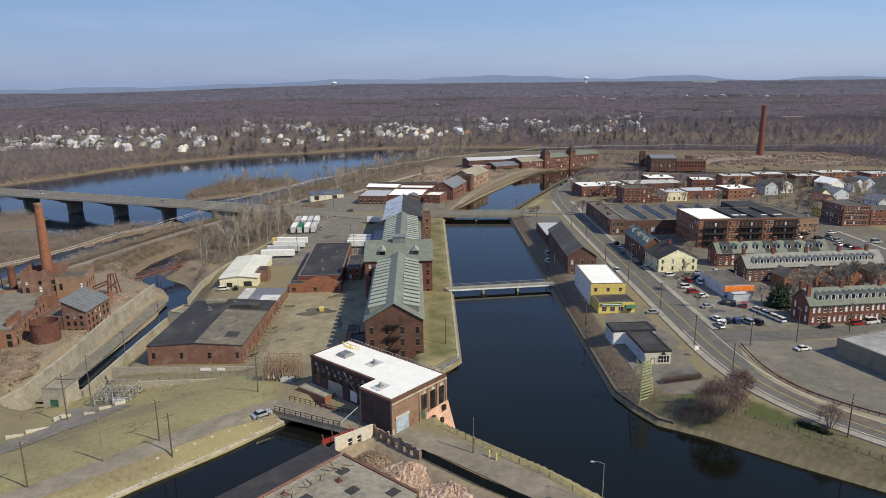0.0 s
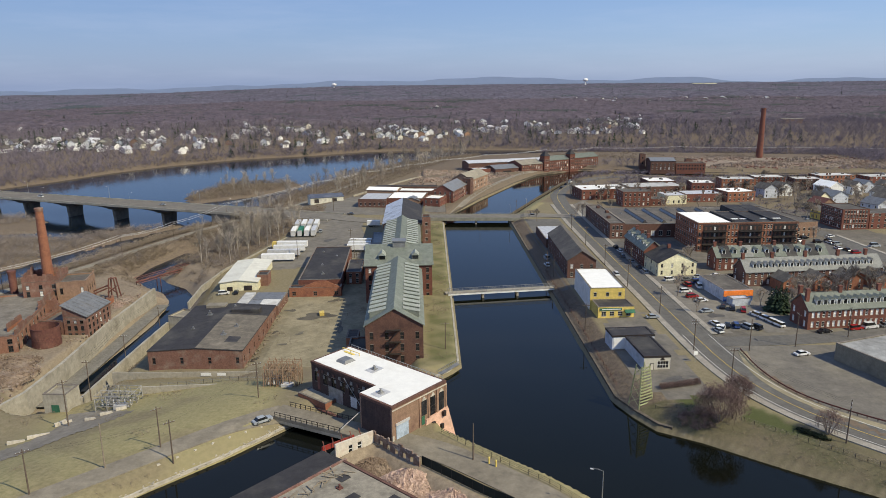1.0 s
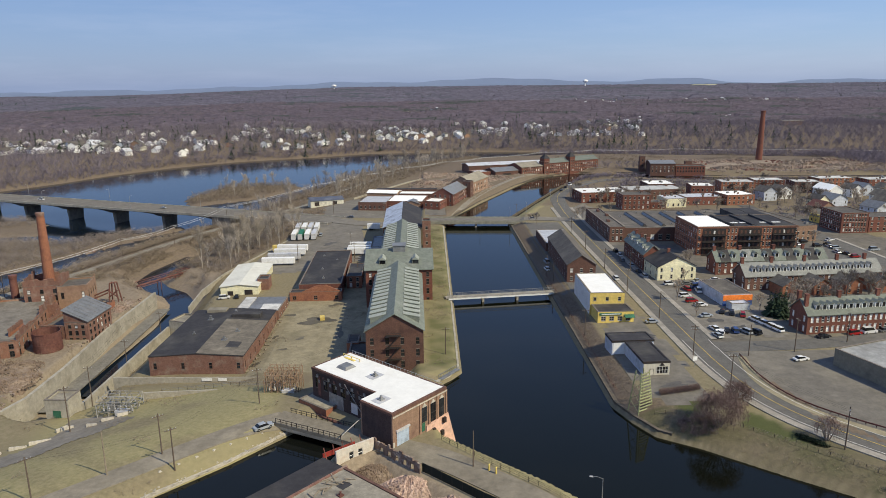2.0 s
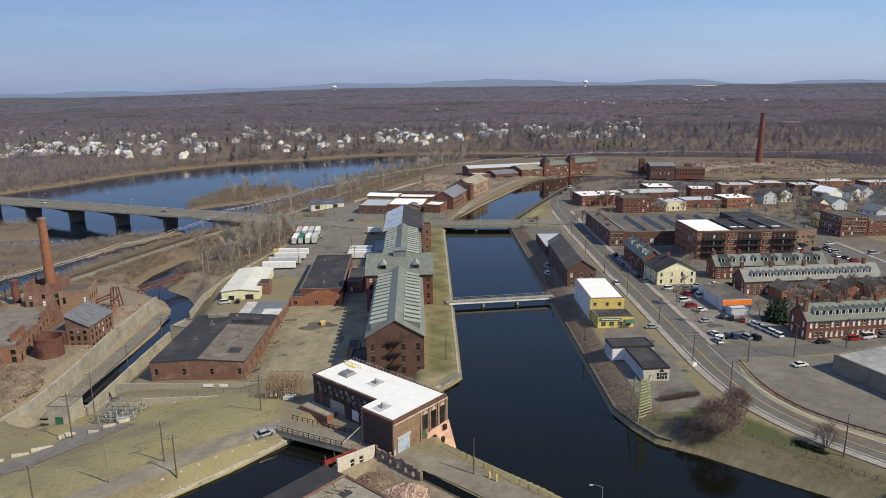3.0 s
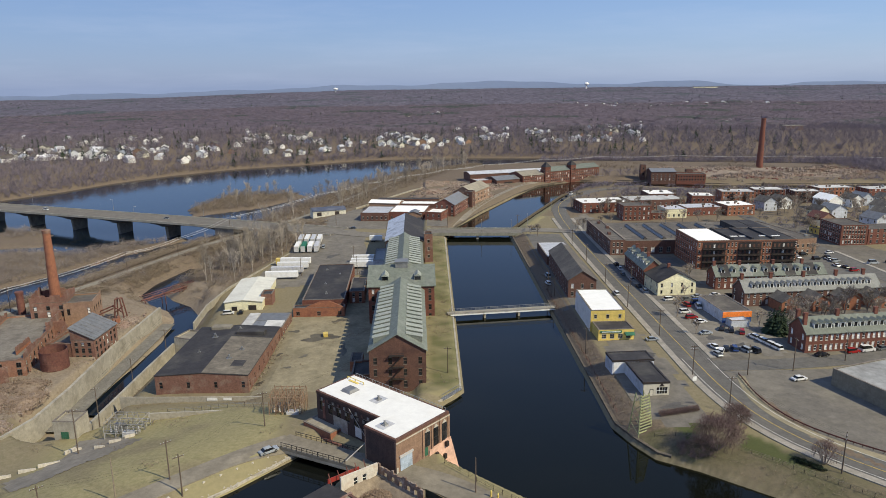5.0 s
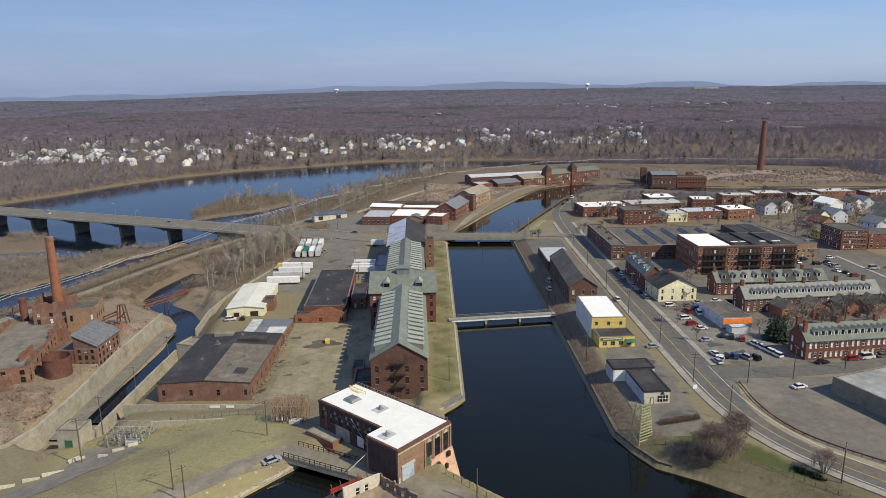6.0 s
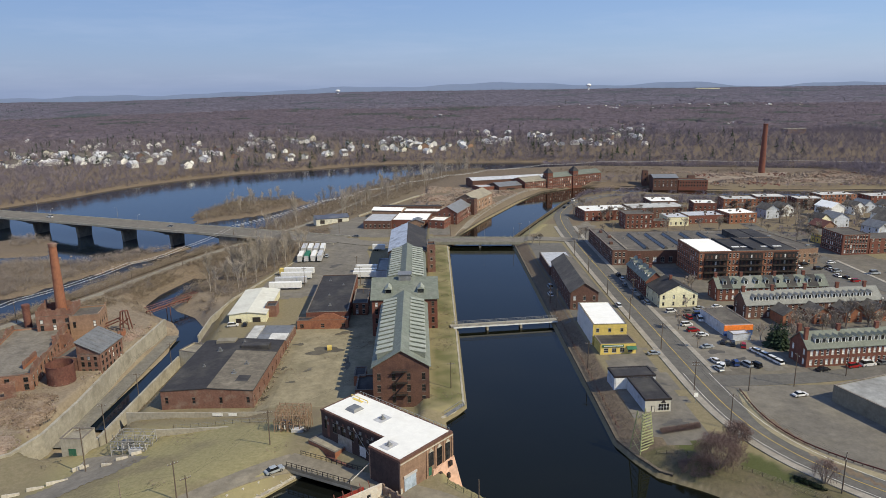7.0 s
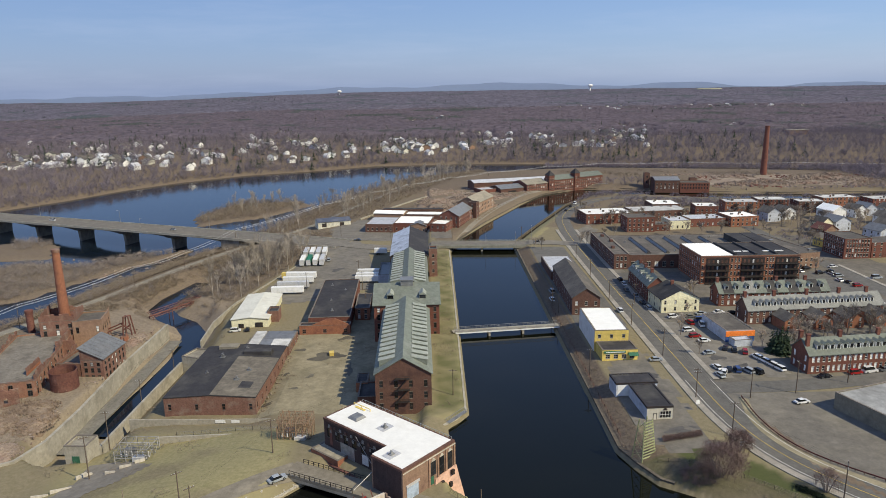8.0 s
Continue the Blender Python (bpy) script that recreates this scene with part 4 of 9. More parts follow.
blu = building("blue_workshop", "pale blue workshop with a black roof", 54.5, 194.3, 3, 13, 7, 3.8, 4.5, PALE_BLUE, "flat", TAR, parapet=0.05, cornice=DARK)
off = building("small_office", "small office with white front and black roof", 59.2, 178.6, 3, 7.7, 15.4, 3.8, 4.3, PALE_BLUE, "flat", TAR, (), {}, ww=1.3, parapet=0.05, cornice=DARK)
big = building("large_warehouse", "large grey warehouse with a pale flat roof", 116.5, 183.6, -71, 70, 42, 3.8, 5.4, WALL_TAN, "flat", GREY_MEMBRANE, parapet=0.2)
rowa = building("brick_row_house", "long red brick row with slate roof and white dormers", 121.8, 208.0, 6, 62, 9.2, 3.6, 7.1, BRICK, "gable", SLATE, ((1.2, 1.8), (4.5, 1.8)), {"F": 32, "L": 2}, ww=1.0, rise=4.2, ridge="x", blinds=0.7, frame=WHITE)
rowb = building("brick_row_house", "long brick row with grey-green slate roof and dormers", 123.5, 256.4, 5, 58, 9.4, 3.6, 6.3, BRICK_DARK, "gable", SLATE_GREY, ((1.2, 1.7), (4.0, 1.6)), {"F": 22, "L": 2}, ww=1.0, rise=4.2, ridge="x", blinds=0.4, frame=WHITE)
rowc = building("brick_row_house", "long brick row with patched slate roof and dormers", 121.6, 279.9, 2, 49, 9, 3.6, 6.3, BRICK, "gable", SLATE, ((1.2, 1.7), (4.0, 1.6)), {"F": 18, "L": 2}, ww=1.0, rise=3.8, ridge="x", blinds=0.4, frame=WHITE)
apt = building("brick_apartments", "tall orange brick apartment block with a white and black flat roof", 126.2, 313.8, 1, 48.5, 28, 3.8, 14.0, BRICK_ORANGE, "flat", TAR, ((1.2, 1.9), (4.5, 1.9), (7.8, 1.9), (11.0, 1.7)), {"L": 10}, ww=1.1, parapet=0.1)
longm = building("factory_sheds", "wide brick factory under dark flat roofs", 100.6, 344.6, 0, 83, 48, 3.8, 7.4, BRICK_DARK, "flat", TAR_GREY, ((1.2, 2.6),), {"F": 20, "R": 8}, ww=2.0, parapet=0.1)
longf = building("brick_factory", "two-storey dark brick factory front", 92.4, 343.2, 0, 7.8, 55, 3.8, 8.3, BRICK_DARK, "flat", TAR_GREY, ((1.3, 2.1), (4.9, 2.0)), {"F": 3, "L": 18}, ww=1.2, parapet=0.25)
cream = building("cream_house", "cream clapboard house with a dark gable roof", 94.2, 272.6, 4, 16.5, 15, 3.8, 6, CREAM, "gable", TAR, ((1.0, 1.5), (3.9, 1.5)), {"F": 4, "L": 3}, ww=0.9, rise=4, ridge="y")
rowd = building("brick_terrace", "brick terrace with grey slate roof and dormers", 93.0, 288.4, 0, 8.4, 30, 3.8, 7.4, BRICK, "gable", SLATE, ((1.2, 1.7), (4.4, 1.7)), {"L": 10}, rise=4, ridge="y")
bo = building("garage_shop", "blue and orange garage with a flat roof", 107.2, 238.3, 4, 11, 20, 3.8, 4.6, PALE_BLUE, "flat", TAR_GREY, parapet=0.1)
sq = building("square_tenement", "four-storey red brick tenement", 221.6, 357.0, 3, 15.2, 19, 3.8, 11.4, BRICK, "flat", TAR_GREY, ((1.2, 1.7), (4.0, 1.7), (6.7, 1.6), (9.2, 1.4)), {"F": 8, "L": 10}, ww=1.1, parapet=0.2)

# ---------- bridges ----------
def footbridge():
    o = thing("footbridge", pose(6.4, 259.0, 2.6, 0, 0, 7.5), "white steel footbridge over the canal on two piers", "bridge")
    L = 43.2
    part("deck", Boxes().box(-1, L, -1.6, 1.6, -0.35, -0.1), CONCRETE, o)
    for s in (-1.6, 1.45):
        part("girder", Boxes().box(0, L, s, s + .15, -0.9, -0.105), WHITE, o)
        r = Boxes().box(0, L, s, s + .12, 1.0, 1.12).box(0, L, s, s + .08, .5, .56)
        for i in range(29):
            r.box(i * 1.52, i * 1.52 + .1, s, s + .1, -.1, 1.0)
        part("railing", r, STEEL, o)
    for x in (14, 28):
        part("pier", Boxes().box(x - .4, x + .4, -1.4, 1.4, -6, -.9), CONCRETE, o)


PARAPET = mat("grey_green_concrete", (0.36, 0.355, 0.29), (0.29, 0.285, 0.235), (0.22, 0.215, 0.18), 0.8, 0.15, 0.9)


def canal_bridge():
    o = thing("canal_road_bridge", pose(-4, 406.5, 3.2, 0, 0, -3.5), "concrete road bridge over the canal", "bridge")
    L = 62
    part("deck", Boxes().box(0, L, 0, 13, -0.9, 0.2), OLD_ASPHALT, o)
    for y in (-0.4, 13):
        part("parapet", Boxes().box(0, L, y, y + .4, -1.2, .55), PARAPET, o)
        part("rail", Boxes().box(0, L, y + .08, y + .26, .95, 1.12), PARAPET, o)
        for i in range(32):
            part("post", Boxes().box(i * 1.95, i * 1.95 + .12, y + .1, y + .22, .553, 1.3), PARAPET, o) if i % 2 == 0 else None
    for x in (10.2, 31, 51.5):
        part("pier", Boxes().box(x, x + 1.2, .4, 12.6, -6, -.9), CONCRETE, o)


GIRDER = mat("dark_bridge_steel", (0.075, 0.065, 0.06), (0.055, 0.05, 0.045), (0.11, 0.08, 0.06), 1.0, 0.2, 0.7)
# pier concrete, browner and darker than the parapets
PIER = mat("brown_pier_concrete", (0.30, 0.265, 0.215), (0.23, 0.20, 0.165), (0.15, 0.135, 0.115), 0.8, 0.15, 0.95)


def river_bridge():
    a, c = Vector((-62, 432, -0.2)), Vector((-345, 545, -0.4))
    ang = math.degrees(math.atan2(c.y - a.y, c.x - a.x))
    o = thing("river_bridge", pose(a.x, a.y, a.z, 0, 0, ang), "long concrete girder bridge over the river on wall piers", "bridge")
    L = 620
    part("deck", Boxes().box(-2, L, -11, 11, -0.5, 0.3), OLD_ASPHALT, o)
    for y in (-11.4, 11):
        part("parapet", Boxes().box(-2, L, y, y + .4, -0.55, 1.0), CONCRETE, o)
    stops = [86.5] + [132.5 + 44.5 * i for i in range(11)]
    for y in (-9.5, -3.2, 3.2, 9.0):
        b = Boxes()
        for p, q in zip(stops, stops[1:]):
            cut = [p + (q - p) * k / 8 for k in range(9)]
            deep = [-1.05 - 1.7 * abs(2 * k / 8 - 1) ** 2.6 for k in range(9)]
            for k in range(8):
                b.prism([(cut[k], y, deep[k]), (cut[k + 1], y, deep[k + 1]), (cut[k + 1], y + .9, deep[k + 1]), (cut[k], y + .9, deep[k])],
                        [(cut[k], y, -.503), (cut[k + 1], y, -.503), (cut[k + 1], y + .9, -.503), (cut[k], y + .9, -.503)])
        part("girder", b, GIRDER, o, "dark haunched steel girder")
    for x in stops[1:]:
        b = Boxes().prism([(x - 1.2, -5.5, -14), (x + 1.2, -5.5, -14), (x + 1.2, 5.5, -14), (x - 1.2, 5.5, -14)], [(x - 1.1, -6.5, -3.9), (x + 1.1, -6.5, -3.9), (x + 1.1, 6.5, -3.9), (x - 1.1, 6.5, -3.9)])
        b.prism([(x - 1.1, -6.5, -3.9), (x + 1.1, -6.5, -3.9), (x + 1.1, 6.5, -3.9), (x - 1.1, 6.5, -3.9)], [(x - 2.0, -10.6, -2.7), (x + 2.0, -10.6, -2.7), (x + 2.0, 10.6, -2.7), (x - 2.0, 10.6, -2.7)])
        part("pier", b, PIER, o)
    part("abutment", Boxes().box(72, 87, -10.8, 10.8, -10, -.503), PIER, o)
    return o


footbridge()
canal_bridge()
river_bridge()
ribbon("road_bridge_approach", [(90, 402), (62, 410), (-4, 413), (-45, 422), (-70, 436)], 11, 0.35, OLD_ASPHALT, "grey main road across the canal", "road", thick=2.5)


# ---------- far and middle buildings ----------
PALE_ROOF = mat("grey_white_roof", (0.56, 0.555, 0.53), (0.48, 0.475, 0.45), (0.34, 0.33, 0.31), 0.6, 0.12, 0.7, bump=0.05)
def flats(x, y, ang, w, d, h, wall, roofmat, nf, nl, label, floors=3, name="apartment_house", z0=3.8):
    rows = [(1.1 + i * 3.0, 1.6) for i in range(floors)]
    o = building(name, label, x, y, ang, w, d, z0, h, wall, "flat", roofmat, rows, {"F": nf, "L": nl}, ww=1.2, parapet=0.1)
    kit = random.Random(int(x + y))
    for _ in range(4):
        u, v, s_ = kit.uniform(2, w - 3), kit.uniform(2, d - 3), kit.uniform(.5, 1.2)
        part("roof_box", Boxes().box(u, u + s_ * 1.6, v, v + s_, h - .1, h + kit.uniform(.4, 1.3)), kit.choice((METAL_ROOF, TAR_GREY, BRICK_DARK)), o)
    if "balconies" in label:
        for u in (w * .3, w * .72):
            for k in range(floors):
                part("balcony", Boxes().box(u - 1.8, u + 1.8, -1.5, -.07, .6 + k * 3.0, .8 + k * 3.0).box(u - 1.8, u + 1.8, -1.5, -1.42, .8 + k * 3.0, 1.8 + k * 3.0), DARK, o)
    return o


flats(104, 462, 6, 34, 22, 7.2, BRICK, WHITE_ROOF, 8, 5, "brick block with patched white flat roof", 2)
flats(139, 468, 6, 40, 20, 7.6, BRICK_DARK, PALE_ROOF, 10, 4, "long brick block with white flat roof", 2)
flats(124.5, 434, 2, 18.5, 14, 10, BRICK, TAR_GREY, 6, 4, "three-storey red brick tenement with pilasters", 3)
flats(144, 437, 0, 10, 10, 4.5, BRICK, TAR_GREY, 3, 2, "low red brick annex", 1)
flats(155, 441, 3, 14, 16, 6, CREAM, LIGHT_METAL, 4, 3, "cream building with a pale roof", 1)
flats(171, 448, 4, 25, 16, 5.6, BRICK, LIGHT_METAL, 7, 3, "red brick building with pale roof", 1)
flats(198, 446, 8, 20, 18, 7, BRICK_ORANGE, WHITE_ROOF, 6, 4, "orange brick building with white roof", 2)
flats(188, 484, -8, 16, 16, 8, BRICK, WHITE_ROOF, 5, 4, "brick block with white flat roof", 2)
flats(160, 494, 0, 20, 20, 8, BRICK_DARK, WHITE_ROOF, 5, 4, "brick block with white flat roof", 2)
flats(214, 494, -6, 24, 15, 9, BRICK_ORANGE, PALE_ROOF, 8, 4, "brick apartments with white roof and balconies", 3)
flats(242, 502, -6, 22, 15, 9, BRICK, PALE_ROOF, 8, 4, "brick apartments with white roof and balconies", 3)
flats(268, 493, -4, 20, 15, 8.4, BRICK_DARK, PALE_ROOF, 6, 4, "brick apartments with white roof and balconies", 3)
flats(293, 505, 4, 28, 15, 9, BRICK_ORANGE, PALE_ROOF, 9, 4, "brick apartments with white roof", 3)
flats(327, 499, 4, 32, 15, 8.6, BRICK, PALE_ROOF, 9, 4, "brick apartments with white roof", 3)
flats(237.4, 358, 6, 34, 18, 7.6, BRICK, TAR_GREY, 9, 3, "three-storey brick tenement row", 3)
flats(183.4, 337.0, 12, 15.8, 46, 8.6, BRICK_TAN, TAR_GREY, 5, 5, "tan brick factory end with tall windows", 2, "factory_end")


def house(name, x, y, ang, w, d, h, wall, roofmat, rise=3.0, z0=None, label="", group="", ridge="y"):
    return building(name, label, x, y, ang, w, d, gz(x + 3, y + 3) if z0 is None else z0, h, wall, "gable", roofmat, ((1.0, 1.4), (3.8, 1.3)), {"F": 2, "L": 3}, ww=0.9, rise=rise, ridge=ridge, category="house", group=group)


TOWN = "wooden houses of the town"
for x, y, a, w, d, h, wl_, rf, lb in ((230, 461, 10, 10, 12, 6.5, PALE_BLUE, TAR_GREY, "pale blue wooden gabled house"), (244, 468, 10, 10, 12, 6, WHITE, TAR_GREY, "white wooden house with grey roof"),
                                      (272, 456, 12, 11, 15, 8, WHITE, WHITE_ROOF, "tall white wooden house"), (247, 424, 14, 8, 10, 6.5, CREAM, TAR_GREY, "cream wooden gabled house"),
                                      (257, 426, 14, 12, 12, 6.5, PALE_BLUE, METAL_ROOF, "pale wooden house with a porch"), (297, 470, 12, 9, 12, 6, WHITE, TAR_GREY, "white wooden house with grey roof"),
                                      (308, 476, 12, 9, 12, 6, PALE_BLUE, METAL_ROOF, "pale blue wooden gabled house"), (322, 470, 12, 9, 12, 6, WHITE, TAR_GREY, "white wooden house with dark roof"),
                                      (268, 398, 18, 12, 12, 6, PALE_BLUE, METAL_ROOF, "pale wooden house with grey roof"), (285, 415, 18, 10, 12, 6, CREAM, TAR_GREY, "cream wooden gabled house"),
                                      (240, 408, 14, 10, 12, 5, BRICK_TAN, RUST, "tan house with a rust-red roof"), (300, 440, 14, 10, 12, 6, WHITE, TAR_GREY, "white wooden house with dark roof"),
                                      (226, 382, 14, 10, 10, 4, YELLOW, TAN_ROOF, "low tan-roofed wooden house"), (340, 455, 14, 10, 12, 6, WHITE, METAL_ROOF, "white wooden house with grey roof")):
    house("wooden_house", x, y, a, w, d, h, wl_, rf, 3.2, 3.8, lb, TOWN)

CREAM_PALE = mat("pale_cream_cladding", (0.62, 0.60, 0.50), (0.55, 0.53, 0.44), None, 2, 0.3, 0.6, bump=0.05)
SHED_BLUE = mat("blue_grey_sheet", (0.10, 0.115, 0.16), (0.08, 0.092, 0.13), (0.15, 0.16, 0.19), 1.0, 0.15, 0.6)
# mills round the canal bend
building("canal_mill", "brick canal mill with grey-green gable roof and skylights", 1.8, 467.6, -19, 14.6, 34, 0.6, 10.4, BRICK, "gable", METAL_ROOF, ((1.5, 2), (5, 2), (8, 1.6)), {"R": 12, "F": 4}, rise=4.0)
building("stair_tower", "square brick stair tower", 24, 497, -22, 6, 7, 0.6, 14.5, BRICK_DARK, "flat", TAR, ((3, 1.8), (7, 1.8), (11, 1.6)), {"R": 1, "F": 1}, category="tower")
building("canal_mill", "brick canal mill with a pale tan gable roof", 16.4, 510, -24, 16, 37, 0.6, 12.4, BRICK_TAN, "gable", TAN_ROOF, ((1.5, 2), (5, 2), (8.4, 2)), {"R": 11, "F": 4}, rise=4.2)
building("low_block", "two-storey red brick block with white roof at the mill's end", -4.5, 452.5, -19, 11.4, 15.6, 0.4, 8.0, BRICK, "flat", WHITE_ROOF, ((1.2, 1.6), (4.8, 1.6)), {"R": 4, "F": 3})
building("low_block", "low brick block with patched grey-white roof", -49.5, 466.5, -8, 19.6, 27, 0.2, 5.6, BRICK_DARK, "flat", LIGHT_METAL, ((1.2, 1.8),), {"F": 6}, parapet=0.15)
building("low_block", "low red brick block with clean white roof", -29.6, 466, -8, 24.6, 27, 0.2, 6.1, BRICK, "flat", WHITE_ROOF, ((1.2, 1.8),), {"F": 5}, parapet=0.15)
building("gabled_annex", "low brick annex with a shallow grey-green gable", -18.5, 462.4, -8, 11.5, 9, 0.2, 4.9, BRICK_TAN, "gable", METAL_ROOF, ((1.2, 1.7),), {"F": 3}, rise=1.9)
building("low_block", "long white-roofed block with a shallow gable", -47, 508, -13, 23, 13, 0.2, 5.6, BRICK_TAN, "gable", WHITE_ROOF, (), {}, rise=1.3, ridge="x")
building("low_block", "low white-roofed block behind the brick ones", -23, 499.5, -8, 27, 12, 0.2, 6.0, BRICK_DARK, "flat", WHITE_ROOF, (), {}, parapet=0.1)
building("long_shed", "long low dark shed with a tarred roof", -42, 526, -5, 48, 7, 0.2, 5.4, BRICK_DARK, "flat", TAR, (), {}, parapet=0.1, category="shed")
building("riverside_shed", "low cream riverside shed with a dark blue-grey roof", -86, 488, 18, 24, 14, -0.5, 3.6, CREAM_PALE, "gable", SHED_BLUE, (), {}, rise=1.6, ridge="x", doors=(("F", 3, 3, 2.6, DARK), ("F", 16, 3, 2.6, DARK)))
BM = 29


def bend(u, v=0):
    q = pose(82, 617, 0, 0, 0, BM) @ Vector((u, v, 0))
    return q.x, q.y


for u, w, d, h, lb in ((2, 24, 22, 9.0, "red brick mill range with a pale gable roof"), (33.5, 24, 15, 11, "red brick mill range with grey roof"), (63.5, 30, 15, 11.5, "red brick mill range with grey roof")):
    building("bend_mill", lb, *bend(u), BM, w, d, 1.0, h, BRICK, "gable", SLATE if u > 10 else TAN_ROOF, ((1.4, 1.9), (4.6, 1.9), (7.6, 1.5)), {"F": int(w / 2.6)}, rise=3.2, ridge="x", group="mill ranges at the canal bend")
for u in (27, 57.6):
    o = building("mill_tower", "square brick mill tower with a steep dark cap", *bend(u, -1), BM, 6, 6.5, 1.0, 15.5, BRICK, "hip", TAR, ((2, 1.8), (6, 1.8), (10.5, 2)), {"F": 2, "L": 2}, rise=4.5, category="tower", group="mill towers")
building("rear_shed", "long low shed with a pale roof", *bend(-34, 33), BM - 14, 96, 20, 1.0, 9.6, BRICK_DARK, "gable", LIGHT_METAL, (), {}, rise=1.6, ridge="x")
building("dark_shed", "dark open-fronted mill shed", *bend(-24, 4), BM - 4, 24, 20, 1.0, 6.5, BRICK_DARK, "gable", METAL_ROOF, (), {}, rise=2.5, ridge="x", doors=(("F", 8, 8, 4.5, DARK),))
building("ruined_block", "low brick block with a broken roof", *bend(-40, 12), BM - 8, 15, 16, 1.0, 6.5, BRICK, "flat", LIGHT_METAL, ((1.4, 1.9),), {"F": 4})
building("white_store", "long low white store", *bend(97, 6), 4, 22, 9, 1.0, 3.5, WHITE, "flat", WHITE_ROOF)
building("dark_mill", "soot-dark brick mill with a grey sheet roof", 202, 620, -6, 22, 22, 3.0, 9.0, BRICK_DARK, "gable", METAL_ROOF, ((1.4, 1.8), (4.6, 1.8)), {"F": 6, "R": 5}, rise=2.0, ridge="x")
building("dark_mill_range", "ruined brick range with empty windows", 224.6, 617.6, -6, 26, 14, 3.0, 7.0, BRICK, "flat", TAR_GREY, ((1.2, 1.7), (4.2, 1.5)), {"F": 10}, frame=DARK, blinds=0)
building("dark_mill_tower", "soot-dark square ruin tower", 198, 640, -6, 5, 6, 3.0, 13.5, BRICK_DARK, "flat", TAR, ((4, 1.8), (9, 1.8)), {"F": 1}, frame=DARK, blinds=0, category="tower")
building("dark_mill_tower", "short soot-dark ruin tower beside the range", 238, 631, -6, 6, 5, 3.0, 9.5, BRICK_DARK, "flat", TAR, ((5, 1.8),), {"F": 1}, frame=DARK, blinds=0, category="tower")


def chimney(name, x, y, z0, h, r0, r1, material, label, cap=None):
    o = thing(name, pose(x, y, z0), label, "chimney")
    n = 20
    part("shaft", Boxes().prism([(r0 * math.cos(6.2832 * i / n), r0 * math.sin(6.2832 * i / n), 0) for i in range(n)], [(r1 * math.cos(6.2832 * i / n), r1 * math.sin(6.2832 * i / n), h) for i in range(n)]), material, o)
    part("cap", Boxes().rod((0, 0, h - 1.2), (0, 0, h + 0.1), r1 * 1.13, r1 * 1.16, n), cap or material, o)
    return o


chimney("brick_chimney", 341, 702, 3.0, 52, 3.4, 2.1, BRICK, "tall tapering red brick chimney on cleared land")
chimney("brick_chimney", -154.3, 269, 8.0, 28.6, 2.1, 1.4, BRICK_ORANGE, "orange brick chimney rising from the ruins", BRICK_OLD)

# piles of demolition rubble
RUB_RND = random.Random(5)


def rubble(name, x, y, rx, ry, h, material, label, n=260, size=0.8, z=None):
    """A heap of broken masonry."""
    b = Boxes()
    z0 = gz(x, y) if z is None else z
    ring, rows = (44, 15) if n > 600 else (18, 6)
    vs, fs, edge = [(0, 0, h * 0.9)], [], []
    for j in range(1, rows + 1):
        for i in range(ring):
            q = 6.2832 * i / ring
            f = j / rows
            k = f * (1 + 0.15 * math.sin(3 * q + x) + 0.1 * math.sin(5 * q))
            vx, vy = rx * k * math.cos(q), ry * k * math.sin(q)
            vs.append((vx, vy, h * (1 - f) ** 0.8 * (1 + RUB_RND.uniform(-.25, .25)) - 0.4 * (j == rows)))
    if z is None:
        lie = ground(np.array([x + p[0] for p in vs]), np.array([y + p[1] for p in vs])) - z0
        vs = [(p[0], p[1], p[2] + float(q)) for p, q in zip(vs, lie)]
    for i in range(ring):
        fs.append((0, 1 + i, 1 + (i + 1) % ring))
        for j in range(rows - 1):
            a = 1 + j * ring
            fs.append((a + i, a + ring + i, a + ring + (i + 1) % ring, a + (i + 1) % ring))
    b.poly(vs, fs)
    for _ in range(n):
        q, f = RUB_RND.uniform(0, 6.2832), RUB_RND.random() ** 0.5 * 1.05
        s = size * RUB_RND.uniform(0.3, 1.0)
        m = pose(rx * f * math.cos(q), ry * f * math.sin(q), h * max(0, 1 - f) ** 0.8 + s * .12, RUB_RND.uniform(0, 360), RUB_RND.uniform(0, 360), RUB_RND.uniform(0, 360))
        b.add(Boxes().box(-s / 2, s / 2, -s * .35, s * .35, -s * .25, s * .25), m)
    return solid(name, b, material, label, "rubble", pose(x, y, z0), kind="stuff")


for x, y, rx, ry, h in ((285, 640, 18, 8, 2.5), (318, 655, 20, 8, 2), (372, 668, 26, 9, 3.5), (410, 655, 20, 9, 3), (398, 690, 24, 8, 3), (445, 650, 22, 10, 3), (345, 640, 20, 7, 2), (480, 660, 26, 10, 3), (300, 690, 26, 8, 2)):
    rubble("rubble_field", x, y, rx, ry, h, RUBBLE_TAN, "broad heap of tan demolition rubble", 200, 2.6)
for x, y, rx, ry, h in ((2, 525, 9, 6, 2), (18, 530, 6, 5, 2), (36, 600, 12, 8, 2.4), (50, 620, 12, 7, 2.2), (22, 590, 10, 8, 2), (-10, 545, 8, 7, 2), (40, 566, 7, 5, 1.8), (10, 540, 14, 9, 3), (28, 562, 14, 8, 2.5), (48, 585, 12, 8, 2.5), (-4, 570, 14, 9, 3.5), (62, 598, 9, 5, 2)):
    rubble("rubble_heap", x, y, rx, ry, h, RUBBLE_TAN, "heap of broken brick on cleared mill land", 160, 1.5)


